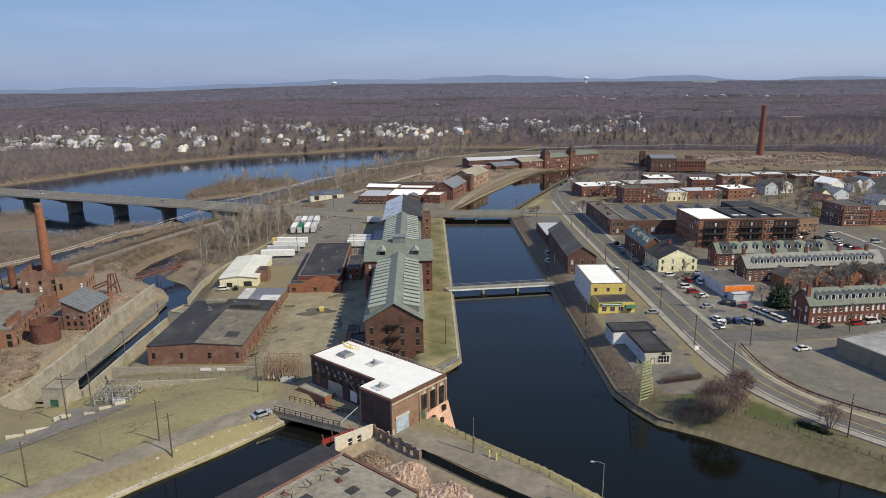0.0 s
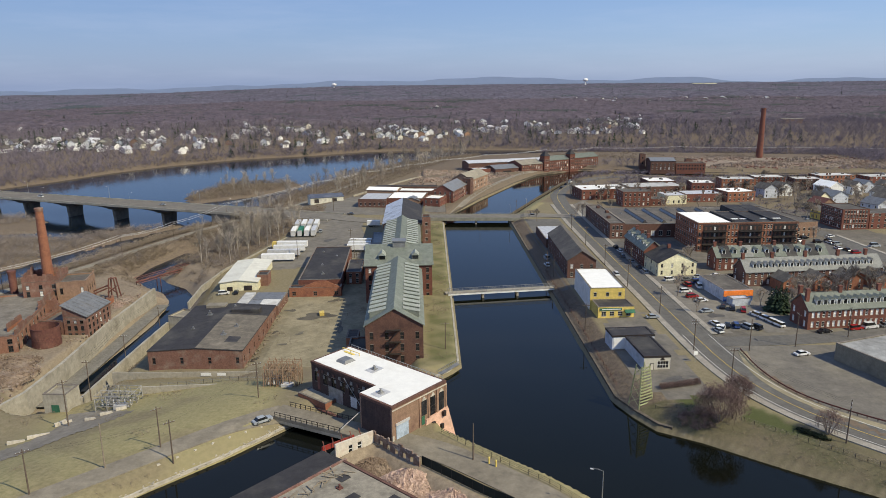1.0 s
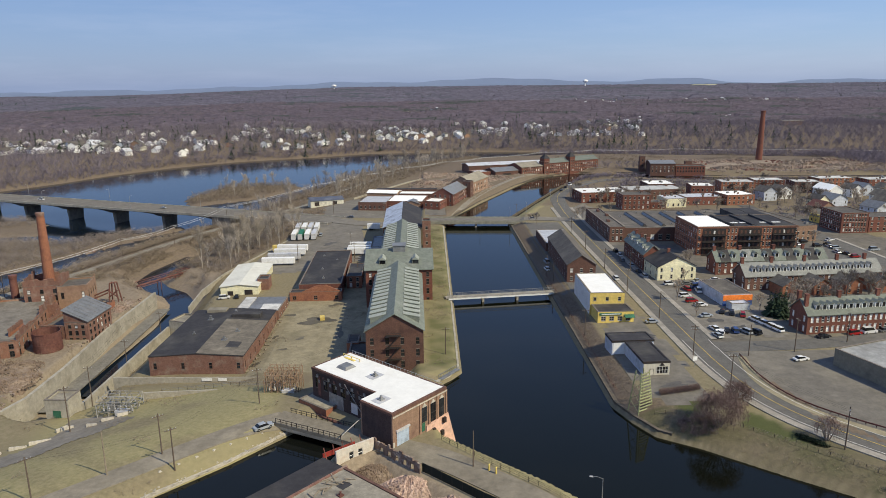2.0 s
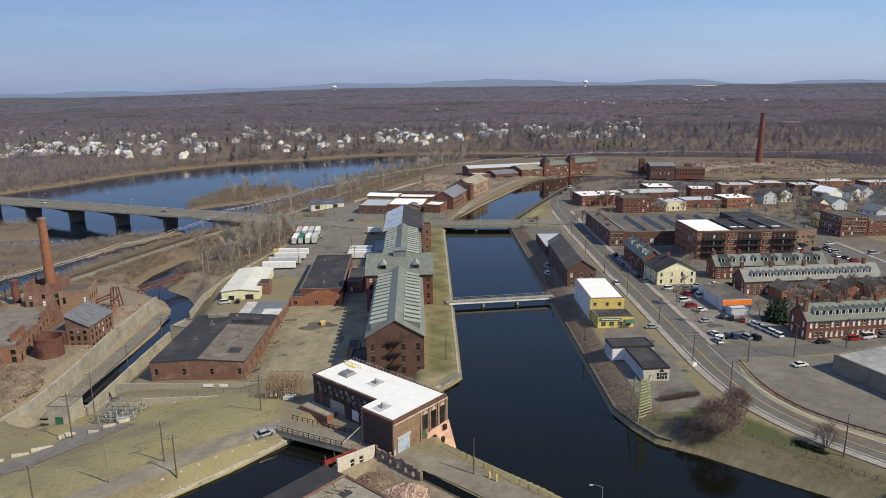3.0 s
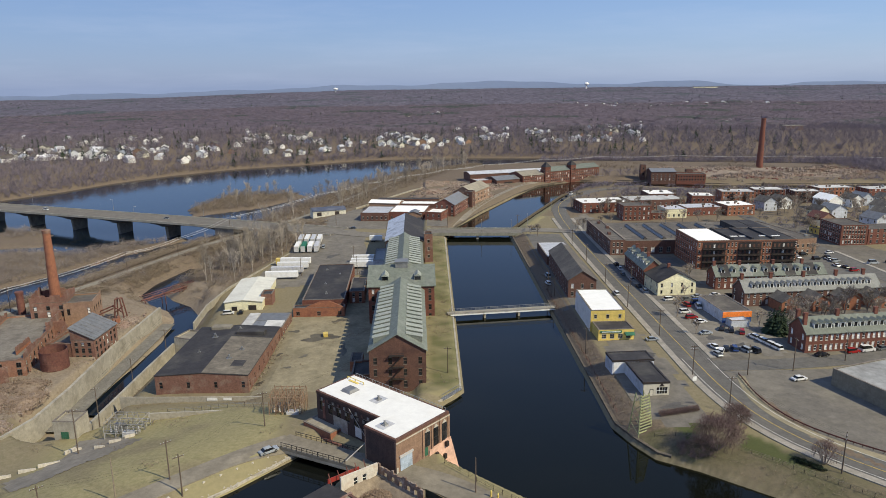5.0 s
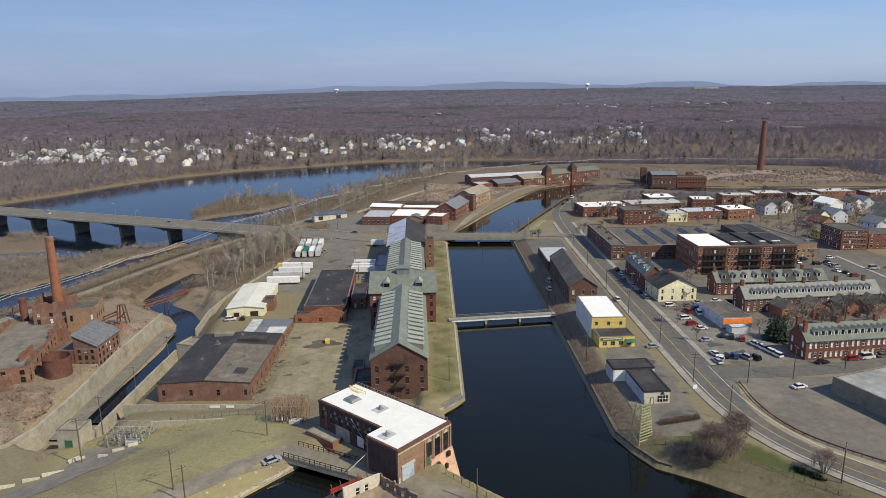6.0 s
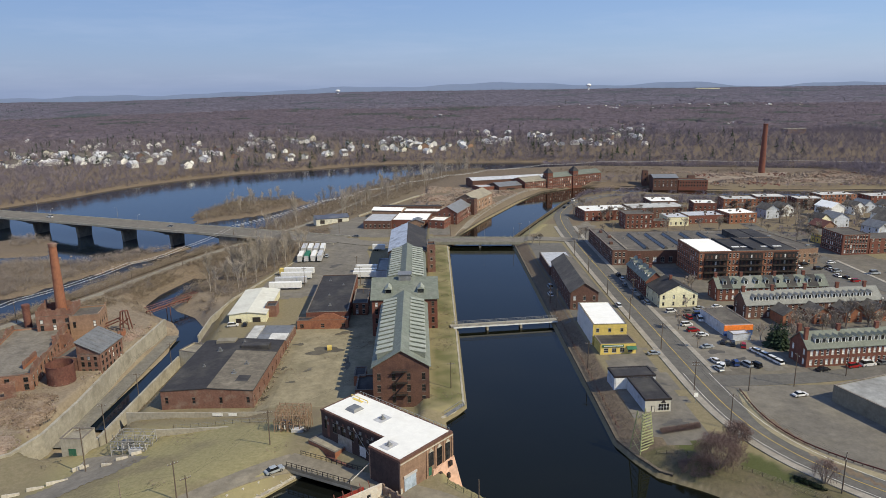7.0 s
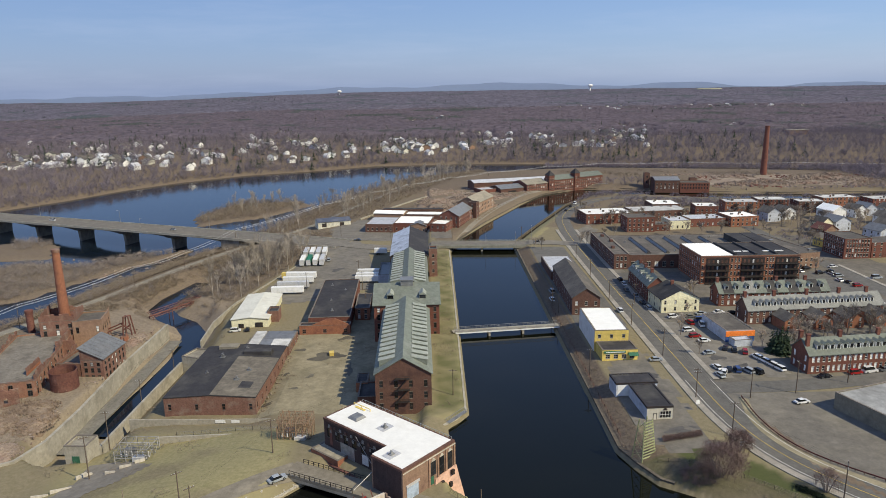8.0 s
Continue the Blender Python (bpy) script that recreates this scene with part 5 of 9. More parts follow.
def scattered(name, x0, x1, y0, y1, count, size, test, material, label, seed):
    """Loose broken pieces strewn over the land."""
    r = np.random.default_rng(seed)
    x, y = r.uniform(x0, x1, count), r.uniform(y0, y1, count)
    ok = test(x, y)
    x, y = x[ok], y[ok]
    z = ground(x, y)
    b = Boxes()
    for px, py, pz in zip(x, y, z):
        q, t, k = size * r.uniform(.3, 1.1), r.uniform(0, 3.14), r.uniform(.25, .7)
        c, d = math.cos(t) * q, math.sin(t) * q
        lo = [(px + c, py + d, pz - .1), (px - d * k, py + c * k, pz - .1), (px - c, py - d, pz - .1), (px + d * k, py - c * k, pz - .1)]
        b.prism(lo, [(u * .55 + px * .45 + r.uniform(-.1, .1), v * .55 + py * .45, pz + q * r.uniform(.25, .6)) for u, v, _ in lo])
    return solid(name, b, material, label, "rubble", kind="stuff")


scattered("mill_debris", -30, 90, 505, 650, 5200, 1.5, lambda x, y: (canal_dist(x, y) > 9) & (x > -22 + (y - 540) * .12) & (wave(x, y, 11) + .5 * wave(x, y, 4) > -.25) & (river_dist(x, y) > 46), RUBBLE_TAN, "broken brick strewn over the cleared mill land", 51)
scattered("field_debris", 236, 520, 612, 715, 5200, 2.0, lambda x, y: (canal_dist(x, y) > 4) & (wave(x, y, 16) + .6 * wave(x, y, 5) > .0), RUBBLE_TAN, "rubble strewn over the far cleared land", 52)
scattered("field_planks", 250, 480, 615, 700, 900, 2.2, lambda x, y: (canal_dist(x, y) > 4) & (wave(x + 30, y, 12) > .3), RUST, "dark rusted scrap among the rubble", 53)


# ---------- distance ----------
def hills():
    """Ridges behind the plain; the blue of distance haze is their base colour."""
    b = Boxes()
    xs = np.arange(-4200, 4300, 60.0)
    top = 40 + 14 * np.exp(-((xs + 2300) / 900) ** 2) + 58 * np.exp(-((xs + 320) / 1150) ** 2) + 48 * np.exp(-((xs - 620) / 420) ** 2) + 62 * np.exp(-((xs - 1650) / 520) ** 2) + 55 * np.exp(-((xs - 3000) / 700) ** 2) + 5 * np.sin(xs / 130) + 3 * np.sin(xs / 57)
    n = len(xs)
    ys = np.full(n, 4800.0)
    b.poly([(x, y, 0) for x, y in zip(xs, ys)] + [(x, y, z) for x, y, z in zip(xs, ys, top)] + [(x, y + 60, z * 0.8) for x, y, z in zip(xs, ys, top)],
           [(i, i + 1, n + i + 1, n + i) for i in range(n - 1)] + [(n + i, n + i + 1, 2 * n + i + 1, 2 * n + i) for i in range(n - 1)])
    solid("backdrop_hills", b, mat("hazed_hills", (0.275, 0.345, 0.50), (0.26, 0.33, 0.485), (0.29, 0.36, 0.51), 0.004, 0.001, 1.0, bump=0, vary=0, spec=0, grit=0.04), "low hills on the horizon, coloured blue for haze", "hills", kind="structure")


hills()


def water_tower(x, y, z, h, r):
    o = thing("water_tower", pose(x, y, z), "white water tower on a pedestal above the woods", "tower", "water towers")
    part("stem", Boxes().rod((0, 0, 0), (0, 0, h), r * .3, r * .22, 12), WHITE, o)
    b = Boxes()
    n, prof = 16, [(0.3, -0.55), (0.8, -0.35), (1.0, 0.0), (0.85, 0.3), (0.45, 0.5), (0.02, 0.56)]
    vs = [(r * p * math.cos(6.2832 * i / n), r * p * math.sin(6.2832 * i / n), h + r * q) for p, q in prof for i in range(n)]
    b.poly(vs, [(j * n + i, j * n + (i + 1) % n, (j + 1) * n + (i + 1) % n, (j + 1) * n + i) for j in range(len(prof) - 1) for i in range(n)])
    part("tank", b, WHITE, o)


water_tower(-560, 4200, 50, 26, 15)
water_tower(946, 4200, 50, 42, 16)


# ---------- houses across the river ----------
HOUSE_RND = random.Random(11)
FAR_SITES = [(-563, 929, 11, 30), (-574, 991, 11, 35), (-497, 921, 11, 28), (-608, 1158, 7, 40), (-456, 977, 18, 40), (-403, 911, 9, 25), (-484, 1141, 9, 45), (-338, 903, 5, 22), (-353, 1012, 13, 45),
             (-276, 1176, 13, 40), (-302, 1334, 8, 45), (-210, 994, 4, 25), (-215, 1104, 10, 40), (-126, 1035, 9, 35), (-61, 1082, 10, 35), (-52, 1185, 10, 40), (-12, 1100, 8, 30), (37, 1093, 9, 30),
             (87, 1164, 9, 35), (105, 1268, 6, 35), (175, 1210, 8, 35), (197, 1108, 6, 25), (254, 1100, 10, 30), (304, 1189, 13, 32), (362, 1313, 11, 35), (423, 1468, 8, 40),
             (560, 2250, 12, 130), (880, 2300, 14, 160), (1120, 2280, 9, 120), (620, 1480, 5, 110), (-201, 2415, 4, 60), (-26, 1744, 3, 40), (42, 1897, 3, 40), (506, 2739, 4, 30), (-730, 1295, 6, 90)]
FAR_KINDS = []
for i, (w_, d_, h_, wall_, roof_) in enumerate(((10, 13, 6.0, WHITE, TAR_GREY), (12, 10, 5.2, WHITE, LIGHT_METAL), (11, 14, 6.5, CREAM_PALE, TAR_GREY), (14, 10, 4.6, PALE_BLUE, TAR), (13, 11, 5.5, BRICK_TAN, TAR_GREY))):
    lb = ("white clapboard house with grey roof", "white house with pale roof", "cream clapboard house", "pale blue-grey house with dark roof", "tan house with grey roof")[i]
    b_ = thing("far_house", pose(-470 + i * 18, 905 + i * 5, 5), lb + " among bare trees", "house", "houses across the river")
    q = Boxes().box(0, w_, 0, d_, -3, h_)
    q.poly([(0, 0, h_), (w_, 0, h_), (w_ / 2, 0, h_ + 3.4), (0, d_, h_), (w_, d_, h_), (w_ / 2, d_, h_ + 3.4)], [(0, 1, 2), (5, 4, 3), (1, 4, 5, 2), (2, 5, 3, 0)])
    part("wall", q, wall_, b_)
    q = Boxes()
    for s in (-1, 1):
        e, mid = (-.5 if s < 0 else w_ + .5), w_ / 2
        z_e = h_ - .35
        q.poly([(e, -.5, z_e), (mid, -.5, h_ + 3.45), (mid, d_ + .5, h_ + 3.45), (e, d_ + .5, z_e), (e, -.5, z_e + .3), (mid, -.5, h_ + 3.75), (mid, d_ + .5, h_ + 3.75), (e, d_ + .5, z_e + .3)],
               [(0, 1, 2, 3), (7, 6, 5, 4), (0, 4, 5, 1), (2, 6, 7, 3), (3, 7, 4, 0)])
    part("roof", q, roof_, b_)
    FAR_KINDS.append(b_)
HOUSES = []
for x, y, n, s in FAR_SITES:
    for _ in range(n):
        hx, hy = x + HOUSE_RND.gauss(0, s * .8), y + HOUSE_RND.gauss(0, s * .7)
        if float(river_dist(np.array([hx]), np.array([hy]))[0]) < 30:
            continue
        o_ = copy_thing(HOUSE_RND.choice(FAR_KINDS[:2] * 5 + FAR_KINDS), pose(hx, hy, gz(hx, hy), 0, 0, HOUSE_RND.uniform(-60, 60)))
        k_ = HOUSE_RND.uniform(.62, 1.02) * (1.25 if hy > 1900 else 1)
        o_.scale = (k_, k_, k_)
        HOUSES.append((hx, hy))
# pale low blocks further off
for x, y, w_, l_ in ((-38, 1640, 30, 10), (10, 1660, 22, 9), (60, 1650, 26, 10), (620, 1194, 34, 9), (188, 2500, 50, 11), (480, 2420, 30, 10), (760, 2450, 34, 10), (860, 2480, 46, 10), (-151, 1889, 30, 9), (980, 2460, 36, 10), (1180, 2380, 40, 10), (1560, 4100, 140, 20)):
    z_ = gz(x, y)
    o = thing("far_block", pose(x, y, z_), "pale low building far off in the woods", "building", "far blocks")
    part("wall", Boxes().box(0, w_, 0, 18, -4, l_ * .8), BRICK_TAN if w_ % 4 else CREAM, o)
    part("roof", Boxes().box(-1, w_ + 1, -1, 19, l_ * .8 + .01, l_ * .8 + 1), TAN_ROOF, o)


# ---------- bare woods ----------
def twig_mesh(name, pos, height, spread, n, tw, seed, material, label, category="woods", low=0.12, up=0.9):
    """Many bare trees or bushes in one mesh: each a stem and n thin twigs."""
    rng = np.random.default_rng(seed)
    pos, height, spread = np.asarray(pos), np.asarray(height)[:, None], np.asarray(spread)[:, None]
    N = len(pos)
    ang = rng.uniform(0, 2 * np.pi, (N, n))
    b0 = rng.uniform(low, 0.62, (N, n)) * height
    rad = spread * rng.uniform(0.35, 1.0, (N, n)) ** 0.7
    tip = np.minimum(b0 + height * rng.uniform(0.12, up * 0.55, (N, n)), height * rng.uniform(0.8, 1.05, (N, n)))
    base = np.stack([np.zeros((N, n)), np.zeros((N, n)), b0], -1) + pos[:, None]
    end = np.stack([rad * np.cos(ang), rad * np.sin(ang), tip], -1) + pos[:, None]
    side = rng.normal(size=(N, n, 3))
    side /= np.linalg.norm(side, axis=-1, keepdims=True)
    mid = base * 0.45 + end * 0.55 + side * tw * rng.uniform(0.5, 1.3, (N, n, 1))
    tri = np.stack([base, mid, end], 2).reshape(-1, 3)
    st = np.stack([pos + np.array([-tw * .5, 0, -1.0]), pos + np.array([tw * .5, 0, -1.0]), pos + np.concatenate([np.zeros((N, 2)), height * .8], 1)], 1).reshape(-1, 3)
    st2 = np.stack([pos + np.array([0, -tw * .5, -1.0]), pos + np.array([0, tw * .5, -1.0]), pos + np.concatenate([np.zeros((N, 2)), height * .8], 1)], 1).reshape(-1, 3)
    v = np.concatenate([tri, st, st2])
    k = len(v) // 3
    me = bpy.data.meshes.new(name)
    me.vertices.add(len(v))
    me.vertices.foreach_set("co", v.astype(np.float32).ravel())
    me.loops.add(len(v))
    me.loops.foreach_set("vertex_index", np.arange(len(v), dtype=np.int32))
    me.polygons.add(k)
    me.polygons.foreach_set("loop_start", np.arange(0, 3 * k, 3, dtype=np.int32))
    me.update(calc_edges=True)
    me.materials.append(material)
    return tagged(new(name, me), label, category, kind="stuff")


def scatter(x0, x1, y0, y1, count, seed, test):
    rng = np.random.default_rng(seed)
    x, y = rng.uniform(x0, x1, count), rng.uniform(y0, y1, count)
    ok = test(x, y)
    x, y = x[ok], y[ok]
    return np.stack([x, y, ground(x, y)], 1), rng


def far_side(x, y):
    return (river_dist(x, y) > 3) & (seg_dist(x, y, RIVER_FAR) < seg_dist(x, y, RIVER_NEAR)) & (np.abs(x) < 0.74 * y + 60)


def clear_of_houses(x, y):
    ok = np.ones(len(x), bool)
    for hx, hy in HOUSES:
        ok &= (np.abs(x - hx - 4) > 7) | (y > hy + 11) | (y < hy - 9)
    return ok


def woods(name, y0, y1, count, n, tw, h, s, seed, label, mat_=None):
    p, rng = scatter(-0.78 * y1, 0.78 * y1, y0, y1, count, seed, far_side)
    field = wave(p[:, 0], p[:, 1], 60) + 0.6 * wave(p[:, 0], p[:, 1], 23)
    p = p[(field > -1.15) | (p[:, 1] > 1500)]
    if y0 < 1300:
        p = p[clear_of_houses(p[:, 0], p[:, 1])]
    k = rng.uniform(0.65, 1.25, len(p))
    return twig_mesh(name, p, h * k, s * k, n, tw, seed, mat_ or TWIG_FAR, label)


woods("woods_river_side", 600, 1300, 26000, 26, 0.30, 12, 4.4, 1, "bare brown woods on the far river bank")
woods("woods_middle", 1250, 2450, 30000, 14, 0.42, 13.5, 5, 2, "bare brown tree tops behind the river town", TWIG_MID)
woods("woods_far_tops", 2350, 4700, 26000, 9, 0.9, 17, 8, 3, "bare tree tops far off in the woods", TWIG_HAZED)


def canopy_mat(name, c1, c2, dark, cell):
    """Tree tops seen from afar: a tone for each crown, drifts of other woods, stands of pine."""
    m = mat(name, c1, c2, tuple(v * .86 for v in c1), 0.05, 0.006, 0.95, bump=0, vary=0, spec=0, grit=0.12)
    n, l = m.node_tree.nodes, m.node_tree.links
    b = n["Principled BSDF"]
    src = b.inputs["Base Color"].links[0].from_socket
    tc, vo, hsv, tone, x = n.new("ShaderNodeTexCoord"), n.new("ShaderNodeTexVoronoi"), n.new("ShaderNodeSeparateColor"), n.new("ShaderNodeMapRange"), n.new("ShaderNodeMixRGB")
    vo.inputs["Scale"].default_value = 1 / cell
    tone.inputs[3].default_value, tone.inputs[4].default_value = 0.76, 1.26
    x.blend_type, x.inputs[0].default_value = "MULTIPLY", 1
    l.new(tc.outputs["Object"], vo.inputs["Vector"])
    l.new(vo.outputs["Color"], hsv.inputs[0])
    l.new(hsv.outputs[0], tone.inputs[0])
    l.new(src, x.inputs[1])
    l.new(tone.outputs[0], x.inputs[2])
    st, pr, y = n.new("ShaderNodeTexNoise"), n.new("ShaderNodeMapRange"), n.new("ShaderNodeMixRGB")
    st.inputs["Scale"].default_value, st.inputs["Detail"].default_value, st.inputs["Roughness"].default_value = 0.0035, 8, 0.7
    pr.inputs[1].default_value, pr.inputs[2].default_value, pr.inputs[4].default_value = 0.54, 0.60, 0.9
    y.inputs[2].default_value = (*dark, 1)
    l.new(tc.outputs["Object"], st.inputs["Vector"])
    l.new(st.outputs[0], pr.inputs[0])
    l.new(pr.outputs[0], y.inputs[0])
    l.new(x.outputs[0], y.inputs[1])
    l.new(y.outputs[0], b.inputs["Base Color"])
    return m


def canopy(name, y0, y1, grow, fine, h, cell, seed, material, label):
    """The unbroken tops of far woods: one uneven sheet of rounded crowns."""
    rows = np.array([y0 * grow ** i for i in range(int(math.log(y1 / y0) / math.log(grow)) + 1)])
    U = np.arange(-0.76, 0.761, fine)
    X, Y = U[None] * rows[:, None], np.repeat(rows[:, None], len(U), 1)
    X = X + np.sin(Y * 0.37) * fine * Y * 0.3
    top = np.zeros_like(X)
    gx, gy = np.floor(X / cell), np.floor(Y / cell)
    for i in (-1, 0, 1):
        for j in (-1, 0, 1):
            a, c = gx + i, gy + j
            h1, h2 = (np.abs(np.sin(a * 12.9898 + c * 78.233 + seed + k) * 43758.5453) % 1.0 for k in (0, 3.7))
            d = np.hypot(X - (a + .2 + .6 * h1) * cell, Y - (c + .2 + .6 * h2) * cell) / (cell * (.55 + .35 * h2))
            top = np.maximum(top, np.sqrt(np.clip(1 - d * d, 0, 1)) * (.55 + .45 * h1))
    field = wave(X, Y, 60) + 0.6 * wave(X, Y, 23)
    G = ground(X, Y)
    Z = G + h * (0.45 + 0.55 * top) * np.where(field > -1.25, 1, .25)
    for hx, hy in HOUSES:
        if y0 - 20 < hy < y1 + 90:
            k = (np.abs(X - hx - 4) < 10) & (Y > hy - 55) & (Y < hy + 10)
            Z[k] = np.minimum(Z[k], G[k] + 2.0)
    Z[0] -= h + 2
    ny, nx = X.shape
    i = (np.arange(ny - 1)[:, None] * nx + np.arange(nx - 1)[None]).ravel()
    me = bpy.data.meshes.new(name)
    me.from_pydata(np.stack([X, Y, Z], -1).reshape(-1, 3).tolist(), [], np.stack([i, i + 1, i + nx + 1, i + nx], 1).tolist())
    me.polygons.foreach_set("use_smooth", [True] * len(i))
    me.materials.append(material)
    tagged(new(name, me), label, "woods", kind="stuff")


# haze put into the canopy colours: mauve nearer, grey-lilac farther off
canopy("woods_behind_town", 1260, 2350, 1.0034, 0.0032, 11.5, 9, 1, canopy_mat("hazed_mauve_tree_tops", (0.150, 0.126, 0.150), (0.108, 0.094, 0.116), (0.055, 0.066, 0.062), 8), "bare brown woods behind the river town, tinted mauve for haze")
canopy("woods_distance", 2340, 4790, 1.0052, 0.0040, 14, 15, 2, canopy_mat("hazed_lilac_tree_tops", (0.158, 0.147, 0.184), (0.122, 0.116, 0.150), (0.070, 0.084, 0.092), 14), "bare woods stretching to the horizon, tinted grey-lilac for haze")


def pine_mesh(name, pos, h, seed, label):
    rng = np.random.default_rng(seed)
    N, n = len(pos), 70
    f = rng.uniform(0.08, 1, (N, n))
    ang = rng.uniform(0, 6.2832, (N, n))
    hh = np.asarray(h)[:, None]
    r = hh * 0.36 * (1.03 - f) * rng.uniform(0.6, 1.1, (N, n))
    a = np.stack([0 * f, 0 * f, f * hh + hh * .04], -1) + pos[:, None]
    e1 = np.stack([r * np.cos(ang - .3), r * np.sin(ang - .3), f * hh - r * .3], -1) + pos[:, None]
    e2 = np.stack([r * np.cos(ang + .3), r * np.sin(ang + .3), f * hh - r * .35], -1) + pos[:, None]
    v = np.stack([a, e1, e2], 2).reshape(-1, 3)
    me = bpy.data.meshes.new(name)
    me.from_pydata(v.tolist(), [], np.arange(len(v)).reshape(-1, 3).tolist())
    me.materials.append(PINE)
    return tagged(new(name, me), label, "trees", kind="stuff")


p_, rng_ = scatter(-3300, 3300, 900, 4600, 3800, 21, lambda x, y: far_side(x, y) & (wave(x + 400, y, 170) + .5 * wave(x, y, 60) > 0.5))
pine_mesh("pine_stands", p_, rng_.uniform(11, 18, len(p_)) * (1 + (p_[:, 1] > 2300) * .25), 4, "dark green pines among the bare woods")
p_, rng_ = scatter(-660, 520, 880, 1450, 520, 22, far_side)
pine_mesh("pines_river_town", p_, rng_.uniform(9, 17, len(p_)), 5, "single dark pines among the houses")

# near bank: scrub and trees between yard and river, on the island, behind the mills
def near_scrub(x, y):
    r = river_dist(x, y)
    t = seg_dist(x, y, TAIL)
    track = seg_dist(x, y, TRACK)
    bridge = np.abs((x + 62) * 0.37 + (y - 432) * 0.93) > 15
    left = (r > 2) & (x < YARD_EDGE(y) - 1.5) & (y > 270) & (y < 470) & (t > 8) & ((x < -104) | (y > 318)) & ((y > 304) | (x < -172))
    up = (r > 1) & ((r < 42) | ((r < 85) & (seg_dist(x, y, CANAL_MID) > 88) & (x > -118) & (y > 520))) & (y > 440) & (y < 880) & (x < 60)
    return (left | up) & (track > 4) & bridge & (x > -330)


p_, rng_ = scatter(-330, 60, 285, 880, 42000, 31, near_scrub)
k_ = rng_.uniform(0.5, 1.3, len(p_))
twig_mesh("river_scrub", p_, 3.0 * k_, 2.2 * k_, 22, 0.10, 31, SCRUB, "dry brown scrub on the river bank", "scrub", low=0.02)
p_, rng_ = scatter(-330, -76, 300, 480, 5200, 38, lambda x, y: ((poly_dist(x, y, SPIT) < -3) & (wave(x, y, 13) > -.35)) | (near_scrub(x, y) & (x < -84) & (y > 318) & (wave(x + 9, y, 15) > .25)))
k_ = rng_.uniform(0.45, 1.3, len(p_))
twig_mesh("river_thicket", p_, 5.0 * k_, 2.6 * k_, 34, 0.09, 38, TWIG_BANK, "grey-brown leafless thicket on the river spit and bank", "thicket", low=0.04)
p_, rng_ = scatter(-150, 60, 470, 880, 4200, 39, lambda x, y: near_scrub(x, y) & (river_dist(x, y) < 26))
k_ = rng_.uniform(0.5, 1.3, len(p_))
twig_mesh("bank_thicket", p_, 9 * k_, 3.0 * k_, 24, 0.13, 39, TWIG_BANK, "leafless trees and brush along the near river bank", "thicket", low=0.04)
p_, rng_ = scatter(140, 480, 615, 790, 5200, 40, lambda x, y: (canal_dist(x, y) > 5) & (river_dist(x, y) > 3) & (wave(x, y, 21) + .4 * wave(x, y, 8) > .15) & (poly_dist(x, y, [(195, 612), (256, 606), (256, 650), (195, 650)]) > 3))
k_ = rng_.uniform(0.4, 1.3, len(p_))
twig_mesh("field_scrub", p_, 2.6 * k_, 2.0 * k_, 16, 0.16, 40, SCRUB, "low brown scrub on the cleared land", "scrub", low=0.02)
p_, rng_ = scatter(-330, -172, 320, 510, 6400, 45, lambda x, y: (np.minimum(poly_dist(x, y, SPIT), poly_dist(x, y, ISLET) + 1) < -2.5) & (wave(x, y, 12) + .5 * wave(x, y, 5) > -.9))
k_ = rng_.uniform(0.4, 1.3, len(p_))
twig_mesh("spit_brush", p_, 4.6 * k_, 2.4 * k_, 26, 0.10, 45, TWIG_BANK, "dense grey-brown brush covering the river spit", "brush", low=0.02)
p_, rng_ = scatter(-200, -95, 255, 440, 16000, 46, lambda x, y: (seg_dist(x, y, TRACK) > 4.5) & (seg_dist(x, y, TRACK) < 24) & (river_dist(x, y) > 2) & (seg_dist(x, y, TAIL) > 8) & (wave(x, y, 9) + .6 * wave(x, y, 4) > -.5) & ((x > -175) | (y > 300)) & ((y > 290) | (x < -172)))
k_ = rng_.uniform(0.4, 1.2, len(p_))
twig_mesh("embankment_bushes", p_, 2.6 * k_, 1.9 * k_, 24, 0.08, 46, SCRUB, "brown leafless bushes on the river embankment", "bushes", low=0.02)
p_, rng_ = scatter(200, 430, 375, 545, 3600, 47, lambda x, y: (wave(x, y, 13) + .6 * wave(x, y, 5) > .1) & (canal_dist(x, y) > 4) & (np.abs(x - 207) > 6))
k_ = rng_.uniform(0.4, 1.3, len(p_))
twig_mesh("garden_brush", p_, 2.6 * k_, 1.9 * k_, 20, 0.12, 47, TWIG_FAR, "bare hedges and brush between the wooden houses", "brush", low=0.02)
b = Boxes()
ROCK_RND = random.Random(41)
for _ in range(700):
    x, y = ROCK_RND.uniform(-330, -170), ROCK_RND.uniform(396, 480)
    e = float(poly_dist(np.array([x]), np.array([y]), SPIT)[0])
    if -4 < e < 14 and ROCK_RND.random() < (1 if e < 3 else .3):
        q = ROCK_RND.uniform(.5, 1.9)
        b.add(Boxes().prism([(-q, -q * .6, -.4), (q, -q * .5, -.4), (q * .8, q * .6, -.4), (-q * .7, q * .5, -.4)], [(-q * .5, -q * .3, q * .35), (q * .6, -q * .2, q * .3), (q * .4, q * .3, q * .25), (-q * .4, q * .3, q * .3)]), pose(x, y, max(-12.1, gz(x, y)), 0, 0, ROCK_RND.uniform(0, 360)))
solid("river_rocks", b, RUBBLE_TAN, "pale rocks and driftwood at the edge of the river spit", "rocks", kind="stuff")
